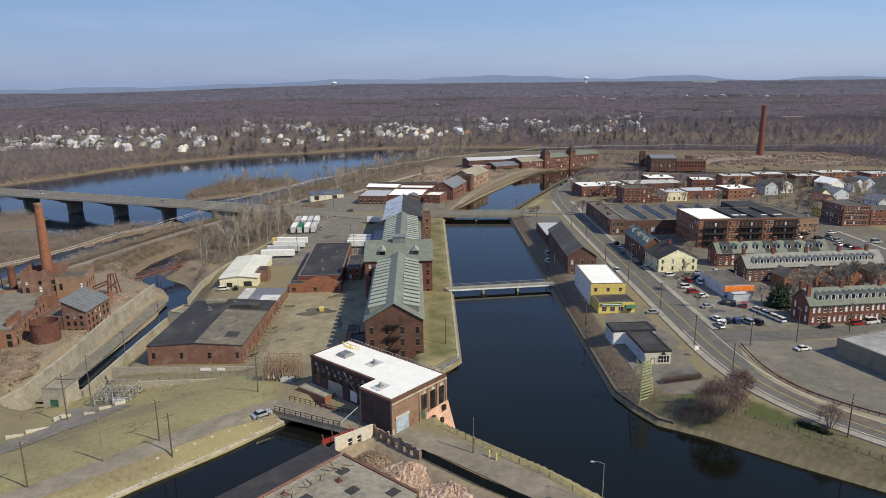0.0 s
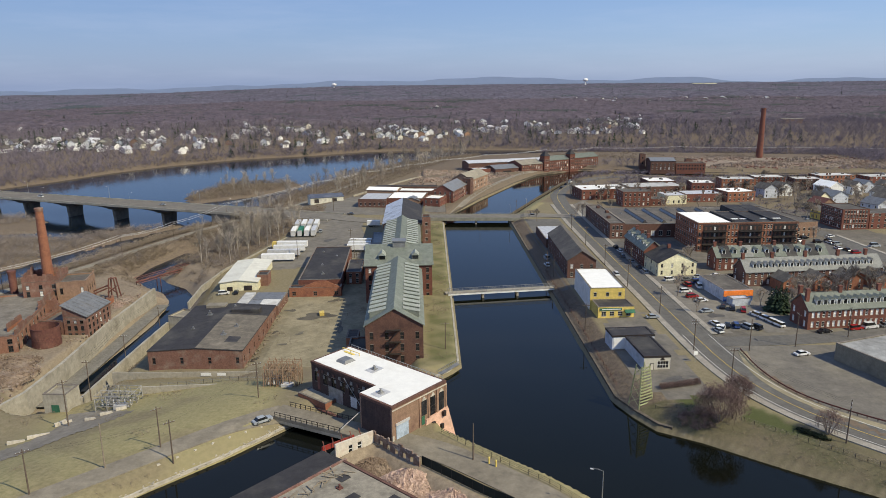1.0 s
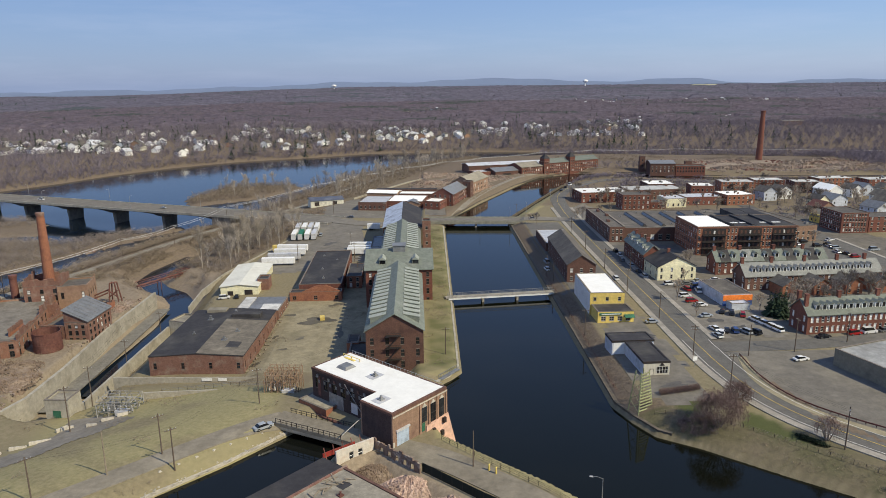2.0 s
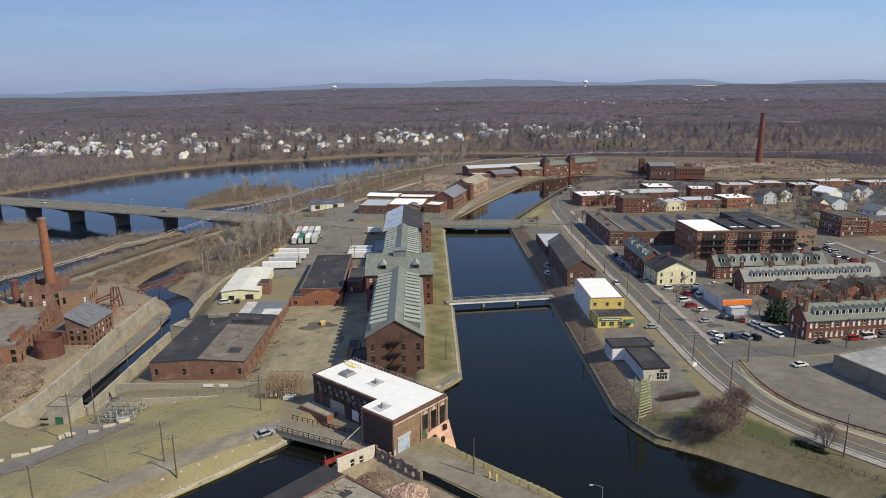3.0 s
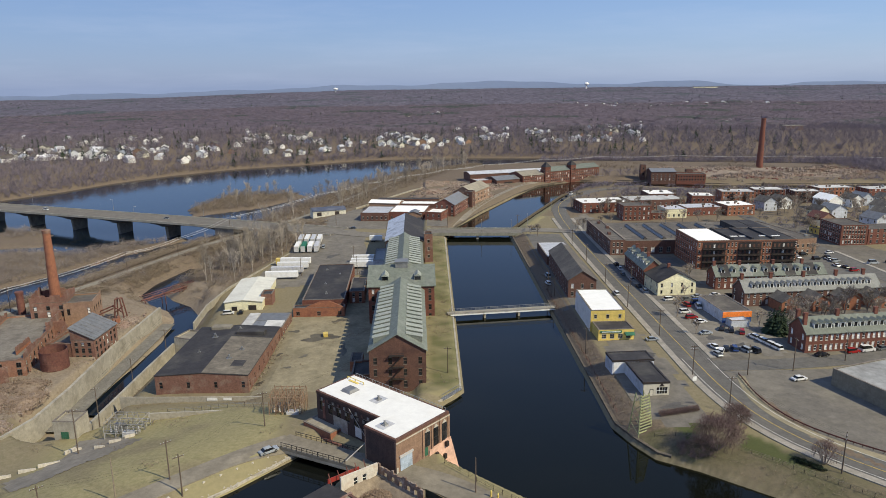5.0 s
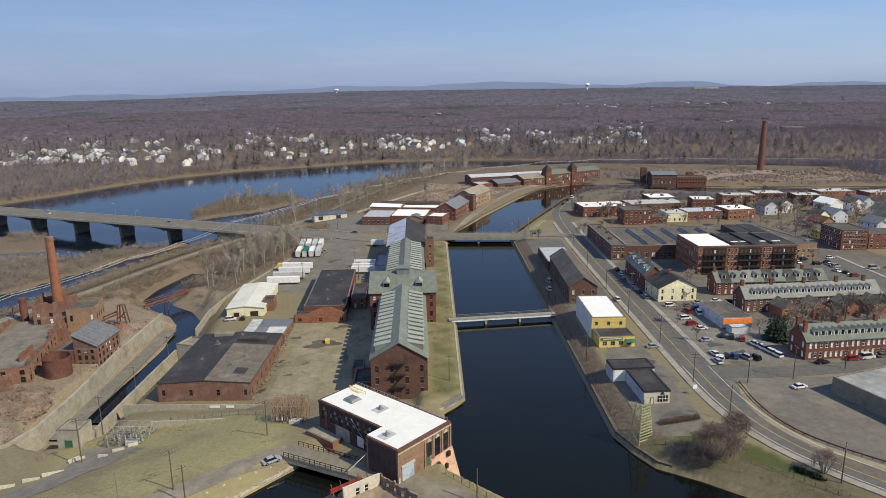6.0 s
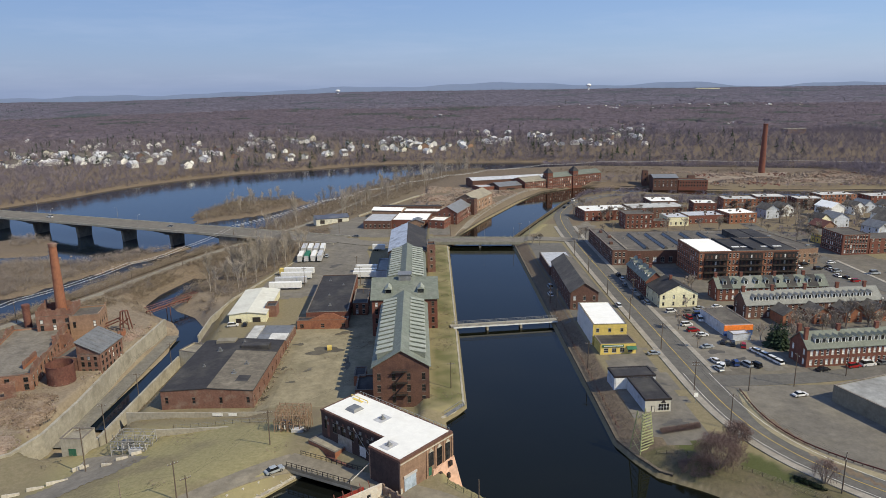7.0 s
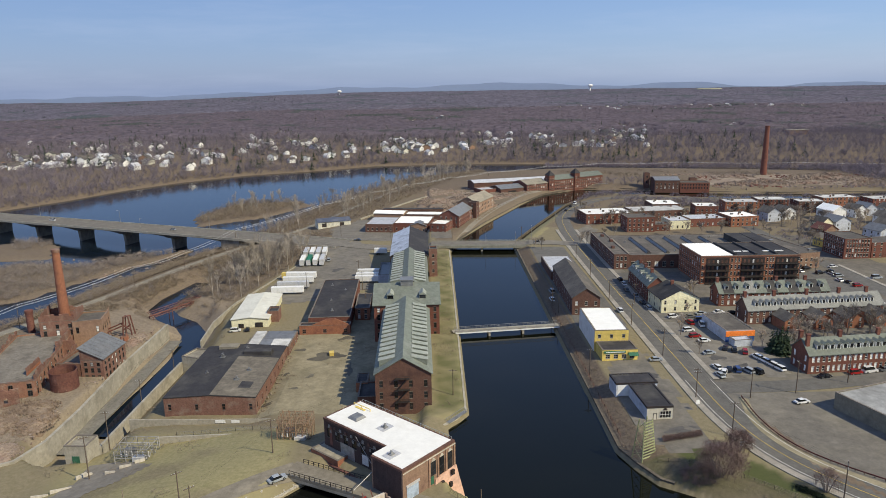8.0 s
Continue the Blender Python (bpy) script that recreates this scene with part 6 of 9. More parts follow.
p_, rng_ = scatter(-215, -118, 556, 676, 1500, 33, lambda x, y: poly_dist(x, y, [(-212, 590), (-196, 666), (-138, 674), (-121, 652), (-152, 592), (-196, 560)]) < -2)
k_ = rng_.uniform(0.5, 1.5, len(p_))
twig_mesh("island_scrub", p_, 4.5 * k_, 2.5 * k_, 24, 0.14, 33, SCRUB, "tan scrub and reeds on the river island", "scrub", low=0.02)
p_, rng_ = scatter(140, 660, 640, 880, 5200, 34, lambda x, y: (river_dist(x, y) > 2) & ((river_dist(x, y) < 60) | (x > 425) | (seg_dist(x, y, CANAL_MID) < 34)) & (canal_dist(x, y) > 3))
k_ = rng_.uniform(0.6, 1.3, len(p_))
twig_mesh("bend_woods", p_, 9 * k_, 4 * k_, 24, 0.3, 34, TWIG_FAR, "bare woods along the far canal and river")

p_, rng_ = scatter(105, 430, 512, 612, 5200, 37, lambda x, y: (seg_dist(x, y, ROAD_R) > 8) & (canal_dist(x, y) > 3) & (wave(x, y, 17) + .5 * wave(x, y, 6) > -.5) & (y > 524 + .0 * x) & (poly_dist(x, y, [(200, 608), (255, 600), (255, 690), (200, 690)]) > 2))
k_ = rng_.uniform(0.4, 1.4, len(p_))
twig_mesh("town_edge_scrub", p_, 4.2 * k_, 2.4 * k_, 22, 0.16, 37, TWIG_FAR, "bare brown brushwood between town and canal", "scrub", low=0.02)
# bushes at the water's edge across the river, weeds on banks and yard edges
p_, rng_ = scatter(-900, 700, 600, 1010, 60000, 35, lambda x, y: (river_dist(x, y) > 0.5) & (river_dist(x, y) < 26) & (seg_dist(x, y, RIVER_FAR) < seg_dist(x, y, RIVER_NEAR)))
k_ = rng_.uniform(0.5, 1.4, len(p_))
twig_mesh("far_bank_scrub", p_, 5.0 * k_, 2.6 * k_, 20, 0.2, 35, TWIG_FAR, "bare brushwood along the far river bank", "scrub", low=0.02)


def weed_spots(x, y):
    c, t = canal_dist(x, y), seg_dist(x, y, TAIL)
    clump = wave(x, y, 6.1) + 0.7 * wave(x, y, 2.3)
    east = (x > 49) & (c > 0.8) & (c < 7.5) & (y > 148) & (y < 400) & (clump > -0.7)
    bank = (x > 50) & (y < 166) & (c > 0.8) & (c < 9) & (clump > -0.4)
    west = (x < 9) & (x > -3) & (c > 0.6) & (y > 186) & (y < 400) & (clump > 0.0)
    ruin = (x < -119) & (x > -190) & (y > 180) & (y < 300) & (t > 9) & (clump > 0.1)
    tail = (x > -101) & (x < -89) & (y > 185) & (y < 330) & (clump > 0.2)
    mead = (x > -112) & (x < -50) & (y > 168) & (y < 199) & (clump > 0.35)
    yard = (x > -60) & (x < -22) & (y > 196) & (y < 262) & (clump > 0.95)
    mead = mead | yard | ((x > -112) & (x < -38) & (y > 120) & (y < 172) & (clump > 1.0) & (poly_dist(x, y, LOWER) > 9))
    lane = (poly_dist(x, y, LOWER) > 0.6) & (poly_dist(x, y, LOWER) < 3) & (clump > 0.3) & (y < 148)
    return east | bank | west | ruin | tail | mead | lane


p_, rng_ = scatter(-190, 130, 85, 400, 90000, 36, weed_spots)
k_ = rng_.uniform(0.35, 1.2, len(p_))
twig_mesh("dry_weeds", p_, 0.9 * k_, 0.75 * k_, 11, 0.045, 36, SCRUB, "dry brown weeds and low brush on the banks", "weeds", low=0.0)

# ---------- single bare trees ----------
TREE_RND = random.Random(3)


def bare_tree(label, h, spread, material, levels=4, thick=0.16, twigs=6, name="bare_tree", fine=0.045, stem=0.33, first=0.55):
    """A leafless tree: trunk with limbs, and a crown of fine twigs."""
    trunk, crown = Boxes(), Boxes()

    def grow(a, d, length, r, lev):
        e = a + d * length
        (trunk if lev < 2 else crown).rod(a, e, max(r, fine), max(r * 0.65, fine), 5 if lev < 2 else 3)
        if lev >= levels:
            return
        for i in range(TREE_RND.choice((3, 4)) if lev else (5 if stem < .4 else 8)):
            q = Vector((TREE_RND.gauss(0, 1), TREE_RND.gauss(0, 1), TREE_RND.gauss(0.7, .45))).normalized()
            nd = (d * 0.8 + q * spread).normalized()
            if nd.z < -0.1:
                nd.z = 0.1
            grow(a + d * length * TREE_RND.uniform(0.55 if lev else first, 1.0), nd, length * TREE_RND.uniform(0.55, 0.8) * (1 if lev or stem < .4 else .62), r * 0.5, lev + 1)
        if lev >= levels - 1:
            for _ in range(twigs):
                q = Vector((TREE_RND.gauss(0, 1), TREE_RND.gauss(0, 1), TREE_RND.gauss(0.4, .6))).normalized()
                nd = (d * 0.5 + q).normalized()
                crown.rod(e, e + nd * length * TREE_RND.uniform(0.5, 0.9), fine * 0.8, fine * 0.4, 3)

    grow(Vector((0, 0, -0.4)), Vector((TREE_RND.uniform(-.06, .06), TREE_RND.uniform(-.06, .06), 1)), h * stem, thick, 0)
    o = thing(name, pose(0, 0, 0), label, "tree")
    part("trunk", trunk, material, o)
    part("crown", crown, material, o)
    return o


def plant(kinds, places, group):
    """The first copies stand where the models stand; the rest are copies."""
    for i, (x, y, s) in enumerate(places):
        m = pose(x, y, gz(x, y), 0, 0, TREE_RND.uniform(0, 360))
        if i < len(kinds):
            kinds[i].matrix_basis = m
            kinds[i]["group"] = group
            o = kinds[i]
        else:
            k = kinds[i % len(kinds)]
            o = copy_thing(k, m)
            o["group"] = group
        o.scale = (s, s, s)


BARK_PALE = mat("pale_bark", (0.46, 0.41, 0.35), (0.36, 0.315, 0.265), (0.28, 0.24, 0.20), 2, 0.2, 0.9, bump=0, vary=0.3)
kinds_a = [bare_tree("tall bare deciduous tree on the river bank", 17, 0.30, BARK_PALE, 4, 0.17, 2, fine=0.028, stem=.62, first=.22) for _ in range(5)]
spots = []
while len(spots) < 26:
    x, y = TREE_RND.uniform(-112, -78), TREE_RND.uniform(325, 408)
    if bool(near_scrub(np.array([x]), np.array([y]))[0]):
        spots.append((x, y, TREE_RND.uniform(0.55, 1.15)))
while len(spots) < 112:
    x, y = TREE_RND.uniform(-150, 40), TREE_RND.uniform(480, 860)
    if bool(near_scrub(np.array([x]), np.array([y]))[0]):
        spots.append((x, y, TREE_RND.uniform(0.5, 1.0)))
while len(spots) < 126:
    x, y = TREE_RND.uniform(-200, -130), TREE_RND.uniform(575, 665)
    if poly_dist(np.array([x]), np.array([y]), [(-214, 590), (-197, 668), (-138, 676), (-119, 652), (-152, 590), (-196, 556)])[0] < -4:
        spots.append((x, y, TREE_RND.uniform(0.5, 0.9)))
spots += [(-84, 372, 1.0), (-80, 392, 1.0), (-78, 402, .8), (-90, 405, .8), (-96, 380, .9), (-112, 326, 1.2), (-101, 345, .9), (-92, 360, .8)]
plant(kinds_a, spots, "bare riverside trees")
kinds_b = [bare_tree("bare street tree between brick houses", 13, 0.6, BARK, 4, 0.24, 4, fine=0.035) for _ in range(4)]
town = [(192, 331, .9), (156, 243, 1.3), (163, 241, 1.2), (150, 240, 1.1), (142, 243, 1.0), (134, 241, .8), (172, 247, 1.1), (128, 227, .8), (133, 231, .9), (118, 232, .7), (108, 285, .8), (113, 290, .9), (117, 297, .8),
        (104, 268, .6), (93, 246, .9), (93, 227, .6), (91, 401, 1.0), (86, 397, .8), (94, 395, .8), (121, 460, 1.2), (128, 458, 1.2), (135, 462, 1.1), (142, 462, 1.2), (116, 458, 1.0),
        (150, 463, 1.0), (240, 440, 1.2), (248, 452, 1.2), (258, 445, 1.2), (265, 452, 1.1), (232, 446, 1.0), (280, 440, 1.1), (290, 448, 1.1), (236, 425, 1.0), (310, 455, 1.1), (275, 430, 1.0), (175, 470, 1.0),
        (62, 392, 0.8), (58, 394, .7), (100, 480, 1.0), (330, 470, 1.1), (300, 425, 1.0), (320, 440, 1.1), (270, 480, 1.0), (255, 478, 1.0), (225, 470, .9), (208, 470, .9), (345, 480, 1.0)]
while len(town) < 125:
    x, y = TREE_RND.uniform(206, 400), TREE_RND.uniform(385, 530)
    town.append((x, y, TREE_RND.uniform(0.6, 1.1)))
while len(town) < 155:
    x, y = TREE_RND.choice(((TREE_RND.uniform(100, 190), TREE_RND.uniform(420, 431)), (TREE_RND.uniform(120, 185), TREE_RND.uniform(232, 243)), (TREE_RND.uniform(100, 200), TREE_RND.uniform(505, 530))))
    town.append((x, y, TREE_RND.uniform(0.6, 1.0)))
plant(kinds_b, town, "bare street trees")


def bush_tree(label, rx, h, N=900):
    """A many-stemmed tree whose twigs fill a dome."""
    o = thing("bush_tree", pose(0, 0, 0), label, "tree")
    rng = np.random.default_rng(int(rx * 10))
    t = Boxes()
    for i in range(9):
        a = rng.uniform(0, 6.28)
        t.rod((0.2 * math.cos(a), 0.2 * math.sin(a), -.4), (rx * .55 * math.cos(a), rx * .55 * math.sin(a), h * rng.uniform(.5, .75)), .13, .05)
    part("trunk", t, BARK, o)
    d = rng.normal(size=(N, 3))
    d /= np.linalg.norm(d, axis=1)[:, None]
    d[:, 2] = np.abs(d[:, 2]) * 1.0 - 0.15
    f = rng.uniform(0.35, 1.0, N) ** 0.6
    p = d * f[:, None] * np.array([rx, rx, h * .55]) * rng.uniform(.82, 1.12, (N, 1)) + np.array([0, 0, h * .36])
    c = twig_mesh("crown", p, rng.uniform(.9, 1.7, N), rng.uniform(.6, 1.2, N), 16, .05, 8, TWIG_RED, "", "", low=.0)
    for k in ("label", "category", "kind"):
        if k in c:
            del c[k]
    c.parent = o
    return o


kinds_c = [bush_tree("broad bush-like tree dense with reddish bare twigs", 6.4, 10.6), bush_tree("small rounded tree with reddish bare twigs", 3.4, 5.4, 300), bush_tree("small sparse tree with grey bare twigs", 3.0, 6.0, 110)]
plant(kinds_c, [(68.8, 149.4, 1.0), (78.0, 160.4, 1.2), (90.6, 141.4, 1.1), (98.5, 121.0, .42), (101, 118.5, .8), (95.5, 123.5, .4)], "reddish bank trees")
ev = np.array([(122 + 3.4 * math.cos(q * 2.4) * (q / 16) ** .5, 227 + 3.4 * math.sin(q * 2.4) * (q / 16) ** .5, 3.7) for q in range(16)])
p_, rng_ = scatter(58.5, 68, 147.5, 153.5, 70, 44, lambda x, y: canal_dist(x, y) > 1.2)
twig_mesh("bank_brush", p_, rng_.uniform(1.2, 2.6, len(p_)), rng_.uniform(1.0, 1.9, len(p_)), 60, .05, 44, TWIG_RED, "low tangled brown brush beside the bank tree", "brush", low=.02)
# low dark twigs added in place of a shadow strip by the pavement
q_ = np.arange(60)
sx_, sy_ = 84.9 + 3.6 * (q_ / 60) + .7 * np.sin(q_ * 2.4), 143.2 - 4.6 * (q_ / 60) + .6 * np.cos(q_ * 3.1)
twig_mesh("evergreen_shrub", np.stack([sx_, sy_, [gz(a, b) - .1 for a, b in zip(sx_, sy_)]], -1), .8 + .35 * np.abs(np.sin(q_ * 1.7)), .8 + .2 * np.cos(q_), 46, .12, 12, PINE, "low dark green brush standing in for a shadow strip beside the pavement", "shrub", low=.0)
evm = pine_mesh("evergreen_clump", ev, np.array([10.5 - 3.0 * (q / 16) + .8 * math.sin(q * 5) for q in range(16)]), 9, "dense dark evergreen clump beside the row houses")


# ---------- mill details ----------
def shed_dormers(o, w, d, h, rise, ys, sides, width=2.3):
    roof = lambda u: h + rise * u / (w / 2)
    for s in sides:
        for y in ys:
            top = Boxes()
            u0, u1, k = 1.2, w / 2 - 2.6, 2.1
            prof = [(u0, roof(u0)), (u0, roof(u0) + k), (u1, roof(u1) + 0.32)]
            X = (lambda u: u) if s == "L" else (lambda u: w - u)
            vs = [(X(u), e, z) for e in (y, y + width) for u, z in prof]
            top.poly(vs, [(0, 1, 2), (5, 4, 3), (0, 3, 4, 1), (1, 4, 5, 2), (2, 5, 3, 0)])
            q = part("dormer", top, SLATE, o)
            a, b_ = prof[1], prof[2]
            lid = [(X(a[0] - .4), y - .08, a[1]), (X(b_[0]), y - .08, b_[1]), (X(b_[0]), y + width + .08, b_[1]), (X(a[0] - .4), y + width + .08, a[1])]
            part("dormer_roof", Boxes().prism(lid if s == "R" else lid[::-1], [(x, e, z + .18) for x, e, z in (lid if s == "R" else lid[::-1])]), SLATE_PALE, q)
            part("pane", Boxes().box(min(X(u0), X(u0 - .06)), max(X(u0), X(u0 - .06)), y + .3, y + width - .3, roof(u0) + .7, roof(u0) + k - .25), GLASS, q)


SLATE_PALE = mat("pale_slate", (0.40, 0.43, 0.37), (0.34, 0.37, 0.32), (0.44, 0.45, 0.41), 1.5, 0.2, 0.7)
shed_dormers(south, 17.4, 63, 13.7, 5.2, [3.5 + 4.05 * i for i in range(14)], "LR")
shed_dormers(north, 17.4, 58, 13.7, 5.2, [3 + 4.2 * i for i in range(13)], "LR")
for x_ in (6.5, 19.5):
    dormer(wing, x_, 3.0, 16.3, 2.6, 2.2, 6, "F", SLATE_PALE, SLATE)
part("roof_monitor", Boxes().box(10.5, 15.5, 10.5, 15.5, 19.5, 22.3).box(10.2, 15.8, 10.2, 15.8, 22.303, 22.6), METAL_ROOF, wing)
patch = mat("patched_sheet_roof", (0.50, 0.54, 0.60), (0.42, 0.46, 0.54), (0.10, 0.11, 0.13), 0.5, 0.22, 0.6)
part("roof_sheet", Boxes().poly([(-.4, .5, 14.15), (9.5, .5, 18.45), (9.5, 56.5, 18.45), (-.4, 56.5, 14.15), (-.4, .5, 14.3), (9.5, .5, 18.6), (9.5, 56.5, 18.6), (-.4, 56.5, 14.3)],
                                 [(0, 1, 2, 3), (7, 6, 5, 4), (0, 4, 5, 1), (2, 6, 7, 3), (3, 7, 4, 0)]), patch, end, "patched pale blue sheet roofing")
building("stair_tower", "square brick stair tower on the canal side", -4.2, 343, 1.2, 4.2, 7, 1.2, 15.5, BRICK_OLD, "flat", TAR, ((3, 1.6), (7, 1.6), (11, 1.6)), {"R": 1, "F": 1}, category="tower")
building("lean_to", "small brick lean-to at the mill foot", -26.5, 200, 1.2, 6, 12, -1, 3.6, BRICK_DARK, "flat", TAR, category="shed")
building("lean_to", "blue-grey loading shed beside the mill", -30.5, 338, 1.2, 6.5, 26, -1, 5.5, PALE_BLUE, "flat", METAL_ROOF, category="shed")


def fire_escape(o, x, y, levels, h, dy=-1.3):
    f = part("fire_escape", Boxes().box(x, x + 4.5, dy, -.02, levels[0], levels[0] + .12), DARK, o, "black iron fire escape")
    for z in levels[1:]:
        part("landing", Boxes().box(x, x + 4.5, dy, -.02, z, z + .12), DARK, f)
    for z in levels:
        q = Boxes().box(x, x + 4.5, dy, dy + .06, z + 1.0, z + 1.08)
        for i in range(7):
            q.box(x + i * .74, x + i * .74 + .05, dy, dy + .05, z + .1, z + 1.0)
        part("rail", q, DARK, f)
    for a, b_ in zip(levels, levels[1:]):
        part("stair", Boxes().poly([(x + .6, dy + .1, a), (x + 3.8, dy + .1, b_), (x + 3.8, dy + .9, b_), (x + .6, dy + .9, a), (x + .6, dy + .1, a + .25), (x + 3.8, dy + .1, b_ + .25), (x + 3.8, dy + .9, b_ + .25), (x + .6, dy + .9, a + .25)],
                                   [(0, 3, 2, 1), (4, 5, 6, 7), (0, 1, 5, 4), (2, 3, 7, 6), (1, 2, 6, 5), (3, 0, 4, 7)]), DARK, f)


fire_escape(south, 6.2, 0, (4.6, 8.4, 12.2), 3)
# small stair gate at the canal corner
g_ = thing("water_gate_rail", pose(2.0, 184.2, 1.5, 0, 0, 52), "pale steel gate walkway at the canal corner", "walkway")
part("walkway", Boxes().box(0, 9, -.7, .7, -.15, 0), STEEL, g_)
for s in (-.7, .6):
    q = Boxes().box(0, 9, s, s + .08, 1.0, 1.1)
    for i in range(10):
        q.box(i, i + .08, s, s + .08, -.05, 1.0)
    part("railing", q, STEEL, g_)

# ---------- powerhouse details ----------
# front: piers, arched bays, rolling door, rendered lower part; local x along the front, y into the building
RED_BROWN = BRICK_DARK
for i in range(4):
    u = 8.4 + i * 2.95
    part("pilaster", Boxes().box(u, u + .55, -.22, -.004, -.6 if i < 1 else .2, 7.6), BRICK_TAN, power)
for i in range(3):
    u = 9.25 + i * 2.95
    part("tall_window", Boxes().box(u, u + 1.7, -.10, -.004, 1.6 + (.9 if i == 0 else 0), 6.0), GLASS, power)
    q = Boxes().box(u, u + 1.7, -.14, -.104, 3.7, 3.85)
    for k in range(1, 4):
        q.box(u + k * .42, u + k * .42 + .06, -.14, -.104, 1.6 + (.9 if i == 0 else 0), 6.0)
    part("mullions", q, DARK, power)
    part("arch_stone", Boxes().prism([(u + .1, -.16, 6.1), (u + 1.6, -.16, 6.1), (u + 1.6, -.004, 6.1), (u + .1, -.004, 6.1)], [(u + .7, -.16, 6.9), (u + 1.0, -.16, 6.9), (u + 1.0, -.004, 6.9), (u + .7, -.004, 6.9)]), STONE, power)
part("rolling_door", Boxes().box(1.2, 5.0, -.08, -.004, 0, 3.5), mat("pale_blue_shutter", (0.46, 0.55, 0.66), (0.42, 0.50, 0.60), None, 3, .4, .5), power, "pale blue rolling door")
q = Boxes().box(1.0, 5.2, -.3, -.004, 3.504, 4.0)
part("door_box", q, LIGHT_METAL, power)
part("side_door", Boxes().box(9.2, 10.2, -.12, -.09, .3, 2.4), GREEN, power, "green side door")
part("quoin", Boxes().box(-.05, .5, -.15, -.004, 0, 1.4), STONE, power)
part("cornice_band", Boxes().box(-.1, 17.7, -.3, -.254, 7.3, 7.6), STONE, power)
base = Boxes().prism([(8.0, -1.2, -9), (20.2, -1.6, -9), (19.6, 12, -9), (8.0, 12, -9)], [(10.6, -.35, 1.2), (17.95, -.35, 1.8), (17.95, 12, 1.8), (10.6, 12, 1.2)])
part("rendered_base", base, PINK, power, "pink rendered sloping base")
for u, v in ((12, -1.0), (14.8, -2.6), (15.6, .3)):
    part("vent_opening", Boxes().box(u, u + .8, -1.2, -.6, v, v + 1.2), DARK, power)
# flat roof furniture and the lower bay at the side
part("roof_membrane", Boxes().box(.5, 17.1, .5, 10.3, 8.322, 8.345).box(5.4, 17.1, 10.303, 32.5, 8.322, 8.345), WHITE_ROOF, power, "white roof membrane")
part("skylight", Boxes().prism([(8.5, 24.5, 8.346), (12, 24.5, 8.346), (12, 28, 8.346), (8.5, 28, 8.346)], [(9, 25, 9.0), (11.5, 25, 9.0), (11.5, 27.5, 9.0), (9, 27.5, 9.0)]), METAL_ROOF, power)
for u, v in ((11.2, 17.0), (3.2, 6.6)):
    part("roof_curb", Boxes().box(u - 1.9, u + 1.9, v - 1.4, v + 1.4, 8.35, 8.40), LIGHT_METAL, power)
    roof_vent(power, u, v, 8.40, .6, STEEL)
part("safety_rail", Boxes().box(14.6, 14.8, 26.0, 32.4, 8.9, 9.0).box(14.6, 14.75, 26, 26.15, 8.35, 8.9).box(14.6, 14.75, 29.2, 29.35, 8.35, 8.9).box(14.6, 14.75, 32.2, 32.35, 8.35, 8.9).box(13.8, 14.5, 27.5, 31, 8.35, 8.5), YELLOW, power, "yellow roof-edge safety rail")
q = Boxes()
for i in range(26):
    q.box(17.3, 17.4, .6 + i * 1.25, .68 + i * 1.25, 8.2, 9.0)
q.box(17.3, 17.4, .6, 32, 9.0, 9.06)
part("edge_rail", q, STEEL, power)
for k, (u, v, w_, hh) in enumerate(((21.5, 0, 5.2, 3.6), (16.5, .6, 2.2, 2.6), (29.8, 1.5, 1.0, 5.2))):
    part("side_opening", Boxes().box(4.83, 4.896, u, u + w_, v, v + hh), (STEEL, LIGHT_METAL, RUST)[k], power)
part("rain_pipe", Boxes().rod((4.6, 20.5, 7.4), (4.4, 13.0, .4), .08, n=6), STEEL, power, "slanting pipe on the dark side wall")
for i in range(9):
    part("high_opening", Boxes().box(4.82, 4.896, 13.2 + i * 2.1, 13.9 + i * 2.1, 4.9, 5.7), METAL_ROOF, power)
for i in range(10):
    part("corbel", Boxes().box(4.7, 4.896, 11.5 + i * 2.1, 12.2 + i * 2.1, 6.3, 7.0), STEEL if i % 2 else BRICK_DARK, power)

# ---------- lane bridge over the side canal ----------
lb_ = thing("lane_bridge", pose(-36.5, 149.2, 8.3, 0, 0, -27), "narrow concrete lane bridge with iron railings", "bridge")
part("deck", Boxes().box(-1, 27.5, -2.9, 2.9, -.55, .16), LANE, lb_)
for s in (-2.9, 2.75):
    part("beam", Boxes().box(0, 24, s, s + .15, -1.3, -.555), CONCRETE, lb_)
    part("top_rail", Boxes().box(1, 19, s, s + .1, 1.25, 1.35), DARK, lb_)
    part("mid_rail", Boxes().box(1, 19, s, s + .08, .7, .77), DARK, lb_)
    for i in range(13):
        part("rail_post", Boxes().box(1 + i * 1.5, 1.12 + i * 1.5, s, s + .12, .16, 1.25), DARK, lb_)
# timber shed roofs and pipes beside the bridge
building("plank_shed", "low open shed with faded tan felt roof", -33.5, 157.2, -40, 10, 5.2, 5.5, 3.6, BRICK_ORANGE, "flat", TAN_ROOF, parapet=.02, category="shed")
for k in range(3):
    solid("yard_pipe", Boxes().rod((0, 0, .5), (9, 0, .5), .35, n=10), RUST, "rusted steel pipe lying beside the powerhouse", "pipe", pose(-29 + k * .9, 153.5 - k * .9, 6.6, 0, 0, -40), "yard pipes")

